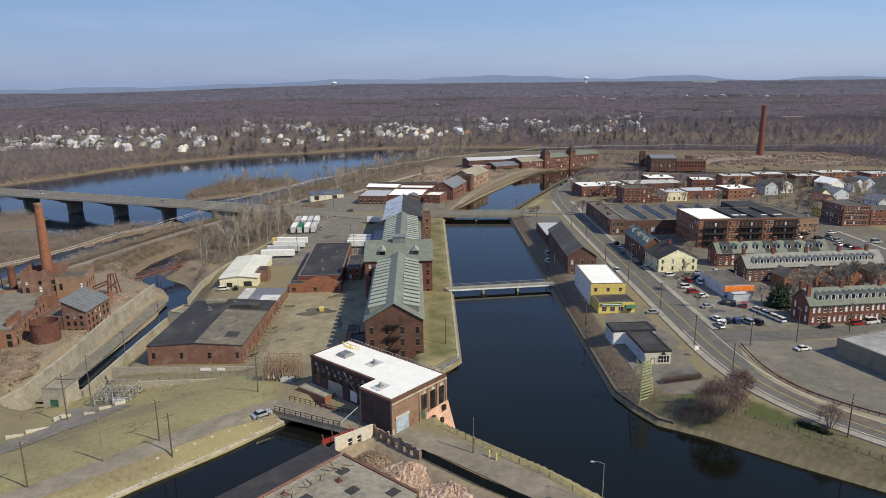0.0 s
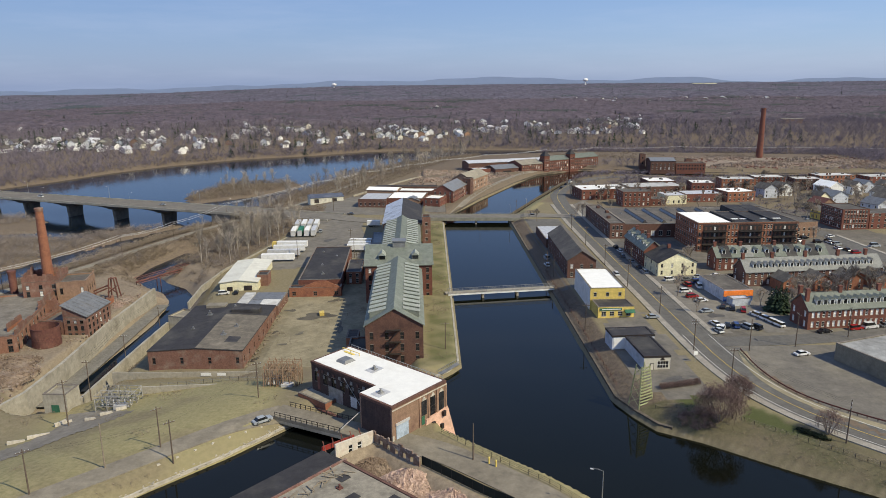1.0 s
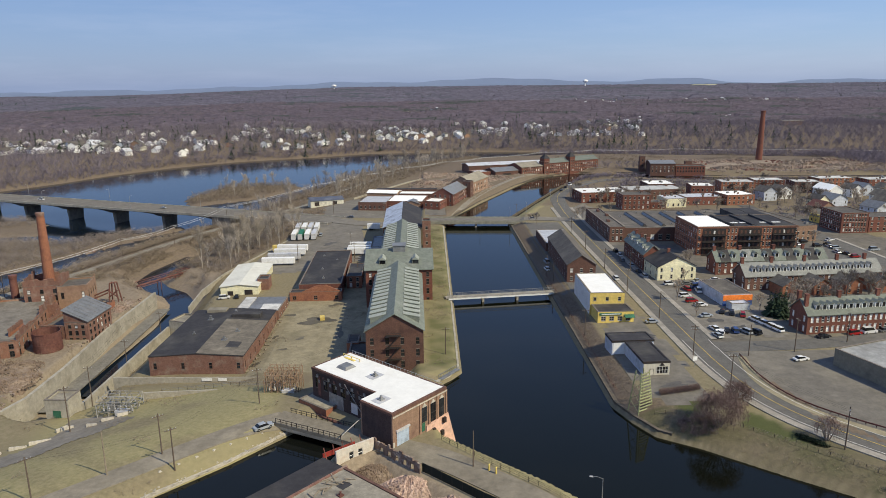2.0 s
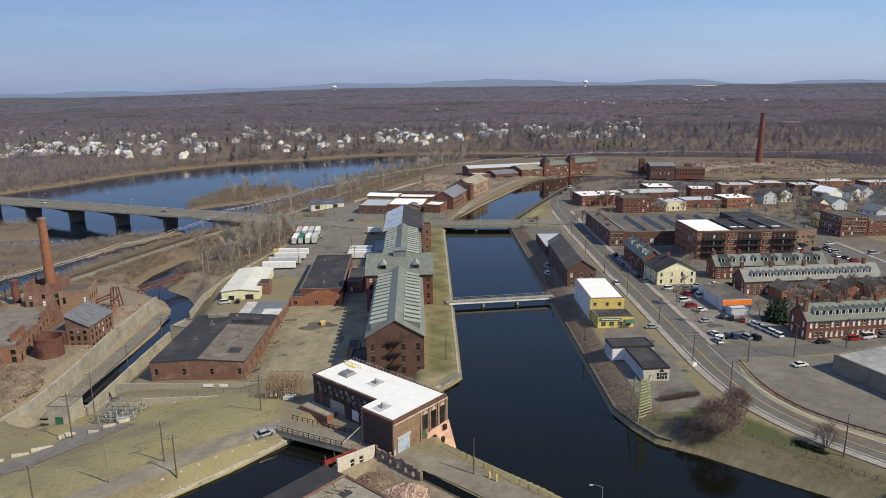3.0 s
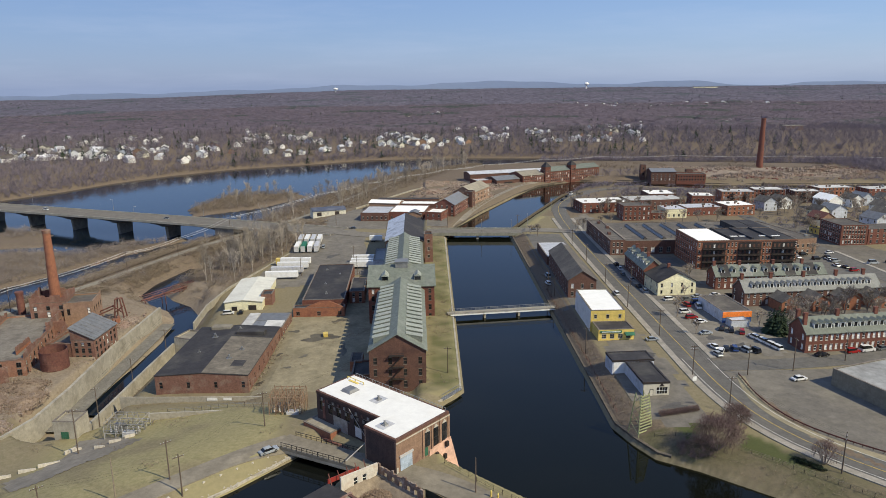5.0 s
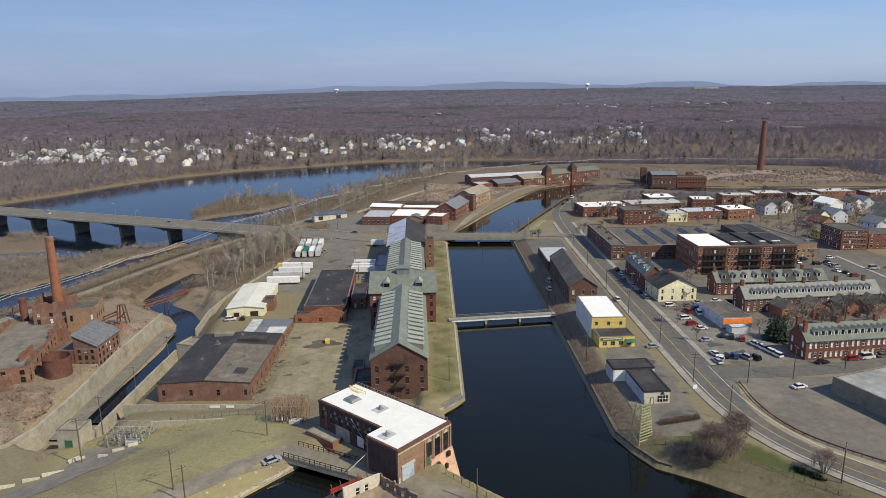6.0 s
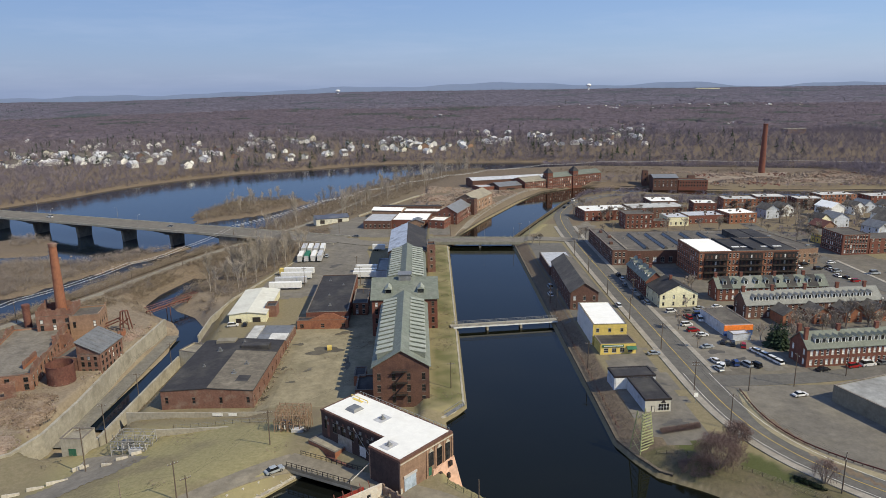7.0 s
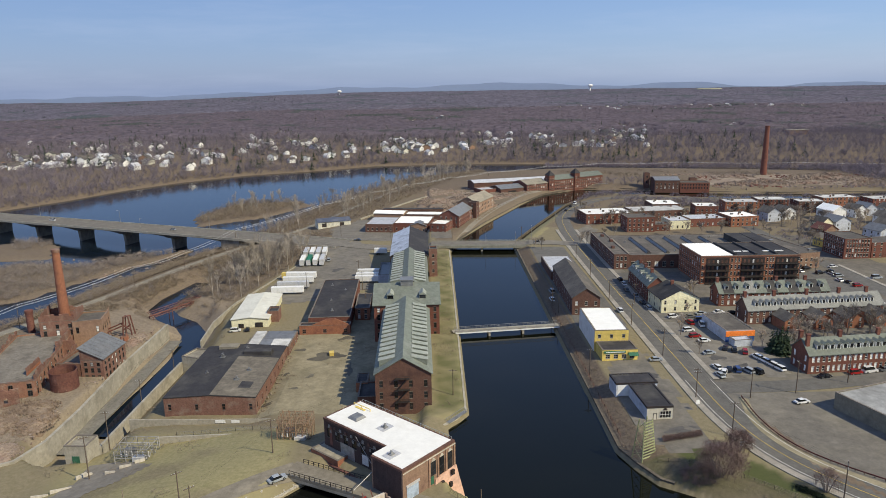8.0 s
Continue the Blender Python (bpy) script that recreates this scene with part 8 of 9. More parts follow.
for _ in range(70):
    x, y = STONE_RND.uniform(-58.2, -56), STONE_RND.uniform(200, 248)
    s_ = STONE_RND.uniform(.2, .8)
    if STONE_RND.random() < .5:
        b.add(Boxes().box(-s_ * 1.4, s_ * 1.4, -.09, .09, -.05, .06), pose(x, y, gz(x, y) + .2, STONE_RND.uniform(-12, 12), STONE_RND.uniform(-12, 12), STONE_RND.uniform(0, 360)))
    else:
        b.add(Boxes().box(-s_ / 2, s_ / 2, -s_ * .35, s_ * .35, -s_ * .25, s_ * .25), pose(x, y, gz(x, y) + .18, STONE_RND.uniform(-25, 25), STONE_RND.uniform(-25, 25), STONE_RND.uniform(0, 360)))
solid("yard_debris", b, WOOD, "broken boards and bricks along the low mill", "debris", kind="stuff")


CREAM_GREY = mat("grey_cream_paint", (0.60, 0.57, 0.48), (0.54, 0.51, 0.43), (0.46, 0.43, 0.36), 2, 0.3, 0.7, bump=0.05, grit=0.1)
TAN_PATCH = mat("brown_grey_felt", (0.175, 0.155, 0.125), (0.13, 0.115, 0.095), (0.22, 0.195, 0.155), 0.9, 0.16, 0.95)

# ---------- roofs of the town ----------
def row_dormers(o, n, w, d, h, rise, first, step, material, frame_w=1.5):
    roof = lambda v: h + rise * v / (d / 2)
    for i in range(n):
        dormer(o, first + i * step, 1.1, roof(1.1) - .1, frame_w, 2.1, 3.2, "F", material, WHITE)


def stacks(o, places, z0, z1, material=BRICK):
    for u, v in places:
        part("chimney", Boxes().box(u - .6, u + .6, v - .45, v + .45, z0, z1).box(u - .7, u + .7, v - .55, v + .55, z1 + .002, z1 + .25), material, o)


row_dormers(rowa, 24, 62, 9.2, 7.1, 4.2, 4.0, 2.35, SLATE, 1.6)
stacks(rowa, ((.7, 2.6), (.7, 6.4), (13.5, 4.6), (27.5, 4.6), (41, 4.6), (55, 4.6)), 8.5, 13.3)
row_dormers(rowb, 20, 58, 9.4, 6.3, 4.2, 4.0, 2.6, SLATE_GREY, 1.35)
stacks(rowb, ((.7, 4.7), (13, 4.7), (27, 4.7), (41, 4.7), (53, 4.7)), 8, 12.6)
row_dormers(rowc, 10, 49, 9, 6.3, 3.8, 3.5, 4.7, SLATE, 1.6)
for k in range(5):
    part("roof_sheet", Boxes().poly([(2 + k * 9.6, -.35, 6.25), (6.6 + k * 9.6, -.35, 6.25), (6.6 + k * 9.6, 4.4, 10.28), (2 + k * 9.6, 4.4, 10.28), (2 + k * 9.6, -.35, 6.31), (6.6 + k * 9.6, -.35, 6.31), (6.6 + k * 9.6, 4.4, 10.34), (2 + k * 9.6, 4.4, 10.34)], [(3, 2, 1, 0), (4, 5, 6, 7), (0, 1, 5, 4), (1, 2, 6, 5), (2, 3, 7, 6), (3, 0, 4, 7)]).moved(pose(0, 0, .02)), TAR if k != 1 else SLATE_GREY, rowc, "darker patched slates")
stacks(rowc, ((.7, 4.5), (12, 4.5), (27, 4.5), (40, 4.5)), 8, 11.8)
for i in range(7):
    dormer(rowd, 1.2, 2.4 + i * 4.2, 8.2, 1.5, 1.9, 2.6, "L", SLATE, WHITE)
stacks(rowd, ((4.2, 8), (4.2, 17), (4.2, 25)), 10, 13)
stacks(cream, ((8, 9),), 9, 11.5)
for i, (u, d_) in enumerate(((10, 9), (23, 9), (36, 9), (48, 9))):
    p = pose(123.5, 256.4, 0, 0, 0, 5) @ Vector((u, -9.3, 0))
    building("rear_wing", "small orange brick wing behind the row houses", p.x, p.y, 5, 7.0, d_, 3.6, 4.6, BRICK_ORANGE, "gable", TAR_GREY, ((1.0, 1.4), (3.2, 1.2)), {"F": 2}, ww=.9, rise=2.2, ridge="y", group="rear wings of the brick row")
# apartment block: white roof, dark porches between brick piers
part("white_roof", Boxes().box(.5, 16.0, .5, 27.5, 13.92, 14.02), WHITE_ROOF, apt, "white roof membrane")
for u in (2.4, 19.6, 36.0):
    for z in (0.3, 3.5, 6.7, 9.8):
        q = part("porch", Boxes().box(u, u + 11.6, -1.7, -.02, z, z + .18), DARK, apt, "dark timber porch")
        part("porch_rail", Boxes().box(u, u + 11.6, -1.7, -1.62, z + .9, z + 1.0), DARK, q)
        for k in range(6):
            part("porch_post", Boxes().box(u + k * 2.29, u + k * 2.29 + .12, -1.7, -1.58, z + .18, z + 3.1), DARK, q)
    # flat dark sheet over the wall behind each stack of porches
    part("porch_screen", Boxes().box(u + .2, u + 11.4, -.12, -.03, .2, 12.9), DARK, apt)
    for k in range(5):
        for z in (1.0, 4.2, 7.4, 10.5):
            part("porch_window", Boxes().box(u + 1.1 + k * 2.1, u + 2.0 + k * 2.1, -.17, -.125, z, z + 1.6), BRICK_DARK if (k + int(z)) % 3 else BLIND, apt)
for u in (.55, 14.7, 16.5, 18.2, 31.9, 33.5, 34.8, 47.3):
    for z in (1.2, 4.5, 7.8, 11.0):
        k = part("window", window_mesh(.8, 1.8, FRAME_GREY, None), None, apt)
        k.matrix_local = pose(u, -.2, z)
part("parapet_band", Boxes().box(-.05, 48.55, -.12, -.003, 13.1, 13.6), BRICK_DARK, apt)
for u in (19, 24, 34, 40):
    part("roof_light", Boxes().box(u, u + 4, 8, 9.3, 13.9, 14.15), WHITE, apt)
for k in range(3):
    part("roof_ridge", Boxes().box(17 + k * 10, 18.2 + k * 10, 2, 27, 13.9, 14.7), TAR, apt)
for k in range(5):
    m_ = pose(10.2 + k * 10.1, 3.2, 7.32)
    part("roof_monitor", Boxes().prism([(0, 0, 0), (2.4, 0, 0), (2.4, 36, 0), (0, 36, 0)], [(.8, .4, 1.3), (1.5, .4, 1.3), (1.5, 35.6, 1.3), (.8, 35.6, 1.3)]).moved(m_), TAR, longm)
    part("monitor_glass", Boxes().poly([(.04, .6, .12), (.70, .6, 1.2), (.70, 35.4, 1.2), (.04, 35.4, .12)], [(0, 1, 2, 3)]).moved(m_ @ pose(-.03, 0, .02)), METAL_ROOF, longm, "grey glass of the roof monitor")
for u, v0, v1, zt in ((64.5, 1.0, 36, 10.6), (75.0, 2.0, 40, 9.8)):
    part("roof_walk", Boxes().box(u, u + 8.2, v0, v1, 7.303, zt), TAR, longm, "raised black roof bay")
    part("bay_edge", Boxes().box(u - .15, u + 8.35, v0 - .15, v0 - .003, zt - .4, zt + .12), METAL_ROOF, longm)
for u, v in ((6, 30), (18, 41), (36, 44), (48, 12), (58, 40), (27, 8)):
    roof_vent(longm, u, v, 7.32, .6, METAL_ROOF)
part("yellow_coping", Boxes().box(.5, 1.3, 3, 40, 7.303, 7.7), TAN_ROOF, longm, "pale coping wall between the roofs")
for u, v in ((2.2, 14), (5.4, 30), (3.8, 44)):
    part("roof_box", Boxes().box(u, u + 1.6, v, v + 2.2, 8.1, 9.3), BRICK_DARK, longf)
# roof furniture on the low mill and hall
for u, v, s in ((9, 32, .9), (16, 39, .7), (22, 20, .7), (20, 12, .8), (8, 18, .5)):
    roof_vent(lowmill, u, v, 6.3 + .9 * min(u, 29.4 - u) / 14.7 - .1, s, METAL_ROOF)
part("pale_patch", Boxes().prism([(14.8, 0, 7.155), (29.5, 0, 6.255), (29.5, 32, 6.255), (14.8, 32, 7.155)], [(14.8, 0, 7.19), (29.5, 0, 6.29), (29.5, 32, 6.29), (14.8, 32, 7.19)]), TAN_PATCH, lowmill, "paler patched felt")
part("dark_patch", Boxes().prism([(22, 6, 6.755), (26, 6, 6.51), (26, 11, 6.51), (22, 11, 6.755)], [(22, 6, 6.78), (26, 6, 6.535), (26, 11, 6.535), (22, 11, 6.78)]), TAR, lowmill)
part("roof_box", Boxes().box(16, 26, 34, 37.5, 6.2, 8.0), TAR, lowmill)
part("roof_box", Boxes().box(5, 12, 40, 43.5, 6.0, 7.6), TAN_ROOF, lowmill)
for u, v, s in ((9, 9, .9), (7, 24, .7), (12, 40, .6), (5, 48, .8)):
    roof_vent(hall, u, v, 6.3, s * .7, METAL_ROOF)
part("gable_parapet", Boxes().prism([(5, -.02, 4.53), (20.8, -.02, 4.53), (20.8, .4, 4.53), (5, .4, 4.53)], [(11.5, -.02, 7.2), (15.2, -.02, 7.2), (15.2, .4, 7.2), (11.5, .4, 7.2)]), BRICK_ORANGE, hallf)
for k, (u0, u1, v0, v1) in enumerate(((.5, 4.5, .5, 16.5), (5.2, 16.3, 8.5, 16.5), (9.5, 16.3, .5, 7.6))):
    part("roof_sheet", Boxes().prism([(u0, v0, 4.905), (u1, v0, 4.905), (u1, v1, 4.905), (u0, v1, 4.905)], [(u0, v0, 5.0), (u1, v0, 5.0), (u1, v1, 5.35), (u0, v1, 5.35)]), (PALE_ROOF, METAL_ROOF, PALE_ROOF)[k], lowext, "pale roof sheets in steps")
building("hall_annex", "orange brick annex beside the hall", -36.6, 284, 2, 6.5, 22, -1.5, 6.0, BRICK_ORANGE, "flat", TAR, ((1.2, 1.8), (3.8, 1.4)), {"F": 2, "R": 6}, parapet=.1, category="shed")
part("sign_board", Boxes().box(.6, 8.2, -.25, -.05, 2.95, 3.75), GREEN, yel2, "green shop sign with pale lettering bars")
part("sign_bars", Boxes().box(1.2, 7.8, -.28, -.255, 3.2, 3.5), WHITE, yel2)
part("awning", Boxes().prism([(9.2, -1.6, 2.3), (12.6, -1.6, 2.3), (12.6, -.05, 2.3), (9.2, -.05, 2.3)], [(9.2, -1.6, 2.4), (12.6, -1.6, 2.4), (12.6, -.05, 3.1), (9.2, -.05, 3.1)]), GREEN, yel2)
part("white_flank", Boxes().box(-.06, -.005, .2, 25.8, 0, 8.15), WHITE, yel)
part("front_panel", Boxes().box(.05, 7.65, -.04, -.005, 0, 4.25), CREAM_GREY, off, "grey-cream front wall")
part("door", Boxes().box(1.9, 3.0, -.1, -.045, 0, 2.2), DARK, off)
part("door_leaf", Boxes().box(2.05, 2.85, -.12, -.105, .15, 2.05), CREAM_GREY, off)
k = part("shop_window", Boxes().box(3.9, 7.2, -.08, -.045, .8, 2.7), GLASS, off)
q = Boxes()
for i in range(5):
    q.box(3.9 + i * .8, 3.98 + i * .8, -.13, -.085, .8, 2.7)
q.box(3.9, 7.2, -.13, -.085, 1.7, 1.78)
part("window_bars", q, WHITE, k)
part("sign", Boxes().prism([(4.6, -.1, 3.0), (6.2, -.1, 3.0), (6.2, -.045, 3.0), (4.6, -.045, 3.0)], [(5.3, -.1, 4.0), (5.5, -.1, 4.0), (5.5, -.045, 4.0), (5.3, -.045, 4.0)]), DARK, off, "dark emblem over the window")
part("white_panel", Boxes().box(.4, 4.2, -.05, -.005, .1, 4.4), WHITE, blu)
part("orange_fascia", Boxes().box(-.1, 11.1, -.3, -.01, 2.2, 4.3), ORANGE, bo, "bright orange fascia")
part("blue_band", Boxes().box(-.1, 11.1, -.2, -.01, 0, 2.15), BLUE, bo)
building("blue_container", "pale blue cabin beside the garage", 108.2, 232.8, 6, 7, 4, 3.8, 2.8, PALE_BLUE, "flat", PALE_BLUE, parapet=.02, category="cabin")


# ---------- vehicles ----------
def car(label, paint, x, y, ang, kind="sedan"):
    z = gz(x, y) + .10
    o = thing("parked_car", pose(x, y, z, 0, 0, ang), label, "car", "parked cars")
    L, W = (4.6, 1.82) if kind != "van" else (5.2, 2.0)
    hood, roof = (0.85, 1.45) if kind == "sedan" else (1.0, 1.75) if kind == "suv" else (1.2, 2.2)
    rings = [(-L / 2, .35, .62), (-L / 2 + .1, .3, hood * .9), (-L * .22, .28, hood), (L * .38, .28, hood), (L / 2 - .05, .3, hood * .88), (L / 2, .36, .6)]
    b = Boxes()
    n = len(rings)
    vs = []
    for u, lo, hi in rings:
        k = 0.96 if abs(u) > L * .45 else 1
        vs += [(u, -W / 2 * k, lo), (u, W / 2 * k, lo), (u, W / 2 * k * .94, hi), (u, -W / 2 * k * .94, hi)]
    fs = [(0, 1, 2, 3), tuple(4 * (n - 1) + i for i in (3, 2, 1, 0))]
    for i in range(n - 1):
        a = 4 * i
        fs += [(a, a + 4, a + 5, a + 1), (a + 1, a + 5, a + 6, a + 2), (a + 2, a + 6, a + 7, a + 3), (a + 3, a + 7, a + 4, a)]
    part("body", b.poly(vs, fs), paint, o)
    r0, r1, f0, f1 = (-L * .36, -L * .24, L * .26, L * .10) if kind == "sedan" else (-L * .46, -L * .42, L * .28, L * .14)
    w0, w1 = W / 2 * .9, W / 2 * .74
    part("cabin", Boxes().prism([(r0, -w0, hood), (f0, -w0, hood), (f0, w0, hood), (r0, w0, hood)], [(r1, -w1, roof - .06), (f1, -w1, roof - .06), (f1, w1, roof - .06), (r1, w1, roof - .06)]), GLASS, o, "dark car windows")
    part("roof", Boxes().prism([(r1 - .05, -w1 - .02, roof - .058), (f1 + .05, -w1 - .02, roof - .058), (f1 + .05, w1 + .02, roof - .058), (r1 - .05, w1 + .02, roof - .058)], [(r1 + .08, -w1 + .1, roof), (f1 - .08, -w1 + .1, roof), (f1 - .08, w1 - .1, roof), (r1 + .08, w1 - .1, roof)]), paint, o)
    for u in (-L * .31, L * .31):
        for s in (-1, 1):
            q = part("wheel", Boxes().rod((u, s * (W / 2 - .2), .33), (u, s * (W / 2 + .01), .33), .33, n=12), RUBBER, o)
            part("rim", Boxes().rod((u, s * (W / 2 + .012), .33), (u, s * (W / 2 + .03), .33), .19, n=8), STEEL, q)
    for s in (-1, 1):
        part("headlight", Boxes().box(L / 2 - .06, L / 2 + .01, s * .62 - .2, s * .62 + .2, .6, .74), LIGHT_METAL, o)
    return o


RUBBER = mat("tyre_rubber", (0.02, 0.02, 0.02), None, None, 4, 1, .8, bump=0)
paint_ = lambda n, c: mat(n, c, tuple(v * .95 for v in c), tuple(v * .85 for v in c), 1, .5, .25, .1, 0, .1, .5)
CARP = {"white": paint_("car_white", (.72, .72, .72)), "silver": paint_("car_silver", (.42, .45, .48)), "red": paint_("car_red", (.38, .02, .02)), "black": paint_("car_black", (.02, .02, .024)), "blue": paint_("car_blue", (.05, .09, .25)), "grey": paint_("car_grey", (.16, .165, .17))}
for c_, x, y, a, k in (("silver", -39.4, 144.6, 38, "sedan"), ("white", 109, 187.3, 12, "sedan"), ("silver", 75.6, 221.5, 3, "sedan"), ("white", 77.4, 275, 92, "suv"),
                       ("red", 97.6, 243.5, 8, "suv"), ("white", 99.2, 238.6, 8, "sedan"), ("white", 97.5, 250, 10, "suv"), ("red", 101.2, 258.5, 100, "suv"), ("white", 105, 256, 80, "van"), ("blue", 106.5, 261, 5, "van"),
                       ("silver", 96.4, 226.7, 10, "sedan"), ("white", 94.2, 214, 100, "sedan"), ("silver", 92.5, 207.5, 100, "sedan"), ("white", 94.7, 209.5, 60, "suv"), ("black", 97.4, 212, 65, "sedan"), ("blue", 100, 211.5, 80, "suv"),
                       ("silver", 103.2, 210.5, 110, "suv"), ("black", 106, 209.8, 110, "suv"), ("red", 109.5, 227, 70, "suv"), ("black", 106.5, 229, 70, "suv"), ("black", 104, 231, 60, "sedan"),
                       ("white", 111.5, 222, 105, "suv"), ("white", 112.6, 218.5, 105, "suv"), ("white", 113.6, 215, 105, "suv"), ("white", 114.5, 212, 105, "suv"), ("black", 126, 205.2, 11, "sedan"), ("red", 137.5, 207.5, 11, "suv"), ("white", 143, 208.6, 11, "van"), ("grey", 149, 209.8, 11, "sedan"),
                       ("silver", 90, 296, 94, "sedan"), ("black", 90, 285, 92, "sedan"), ("silver", 90.5, 278, 92, "suv"), ("white", 90, 315, 90, "sedan"), ("black", 90, 322, 90, "suv"), ("grey", 88.5, 305, 90, "sedan"),
                       ("white", 97, 266, 10, "suv"), ("silver", 110, 269.5, 10, "sedan"), ("white", 118, 271, 10, "sedan"), ("black", 123, 268.6, 10, "suv"), ("grey", 104, 266, 10, "sedan"),
                       ("white", 184.9, 332.3, 96, "sedan"), ("black", 190.7, 337.1, 12, "suv"), ("white", 197.9, 326.5, 96, "sedan"), ("silver", 199.1, 322.8, 12, "suv"), ("black", 197.1, 311.2, 96, "sedan"), ("red", 198.0, 305.5, 12, "suv"), ("silver", 190.9, 286.4, 96, "sedan"), ("white", 191.3, 278.8, 12, "suv"), ("grey", 132.2, 262.8, 96, "sedan"), ("black", 192.6, 328.1, 12, "suv"), ("white", 113, 545, 62, "van"), ("black", 107, 533, 65, "sedan"), ("black", 100, 515, 65, "sedan"), ("grey", 62, 409.5, 178, "sedan"), ("white", 52, 296, 95, "suv"), ("silver", 53.5, 306, 95, "van"),
                       ("white", 160, 305, 4, "suv"), ("silver", 168, 303, 4, "sedan"), ("grey", 178, 307, 3, "sedan"), ("white", 195, 315, 92, "sedan"), ("black", 199, 330, 92, "suv"), ("white", 206, 340, 15, "sedan"), ("grey", 200, 350, 92, "sedan"), ("silver", 215, 318, 5, "van"), ("black", 225, 320, 5, "suv"),
                       ("silver", -64, 391, 92, "suv"), ("white", -86, 273, 10, "suv"), ("black", -81, 273.5, 100, "sedan"), ("grey", -52, 440, 160, "sedan"), ("silver", -190, 484, 158, "sedan"), ("white", -300, 528, 158, "van")):
    nm = {"suv": "sport utility car", "sedan": "sedan", "van": "van"}[k]
    o = car(f"{c_} {nm} parked on the asphalt", CARP[c_], x, y, a, k)
    if x in (-190, -300):
        o.location.z = 0.15
    if x == 62:
        o.location.z = 3.55


def trailer(x, y, ang, box, label, length=15.8):
    o = thing("semi_trailer", pose(x, y, gz(x, y) + .06, 0, 0, ang), label, "trailer", "parked semi-trailers")
    part("box", Boxes().box(0, length, -1.28, 1.28, 1.1, 3.9), box, o)
    part("frame", Boxes().box(.4, length - .4, -.5, .5, .8, 1.095), DARK, o)
    part("rear_frame", Boxes().box(-.06, -.004, -1.28, 1.28, .7, 3.92), LIGHT_METAL, o)
    for u in (1.6, 2.9):
        for s in (-1, 1):
            part("wheel", Boxes().rod((u, s * .75, .5), (u, s * 1.25, .5), .5, n=12), RUBBER, o)
    for s in (-.9, .8):
        part("landing_leg", Boxes().box(length - 3.2, length - 3.0, s, s + .15, 0, .8), DARK, o)


TGREEN = mat("trailer_green", (0.03, 0.22, 0.12), None, None, 2, .3, .5, bump=.05)
trailer(-82.5, 325, 2, WHITE, "white semi-trailer parked in the yard")
trailer(-81.5, 334, 2, LIGHT_METAL, "grey-white semi-trailer parked in the yard")
trailer(-80.5, 343, 2, WHITE, "white semi-trailer parked in the yard")
trailer(-80.7, 352.5, -2, WHITE, "white semi-trailer with a yellow front", 15.8)
solid("yellow_truck_body", Boxes().box(0, 2.2, -1.25, 1.25, .9, 3.7).box(.1, 2.1, -1.0, 1.0, .3, .897), YELLOW, "yellow box body beside the trailers", "truck body", pose(-83.2, 352.6, gz(-82, 352) + .06, 0, 0, -2))
for i, m_ in enumerate((WHITE, TGREEN, WHITE, LIGHT_METAL)):
    trailer(-77.5 + i * 3.7, 378 + i * .3, 94, m_, ("white", "green", "white", "grey")[i] + " semi-trailer in a row by the road", 13.5)
for i in range(4):
    trailer(-79 + i * 3.7, 398, 94, WHITE if i % 2 else LIGHT_METAL, "white semi-trailer in a row by the road", 13.5)
for y_ in (343, 348.5, 356):
    trailer(-43, y_, 0, WHITE, "white semi-trailer backed against the mill dock", 13)
trailer(-38, 405, -4, WHITE, "white box truck by the mill end", 7.5)


# ---------- poles, lamps, wires ----------
def utility_pole(x, y, h, label="weathered wooden utility pole with crossarm", arms=1, z=None, ang=40, material=None, tilt=0):
    z0 = gz(x, y) if z is None else z
    o = thing("utility_pole", pose(x, y, z0, tilt, 0, ang), label, "pole", "utility poles")
    part("shaft", Boxes().rod((0, 0, -.5), (0, 0, h), .17, .11, 7), material or WOOD_POLE, o)
    for k in range(arms):
        part("crossarm", Boxes().box(-1.2, 1.2, -.06, .06, h - .7 - k * .9, h - .56 - k * .9), material or WOOD_POLE, o)
        for u in (-1.05, -.4, .4, 1.05):
            part("insulator", Boxes().rod((u, 0, h - .558 - k * .9), (u, 0, h - .38 - k * .9), .06, n=6), LIGHT_METAL, o)
    return o


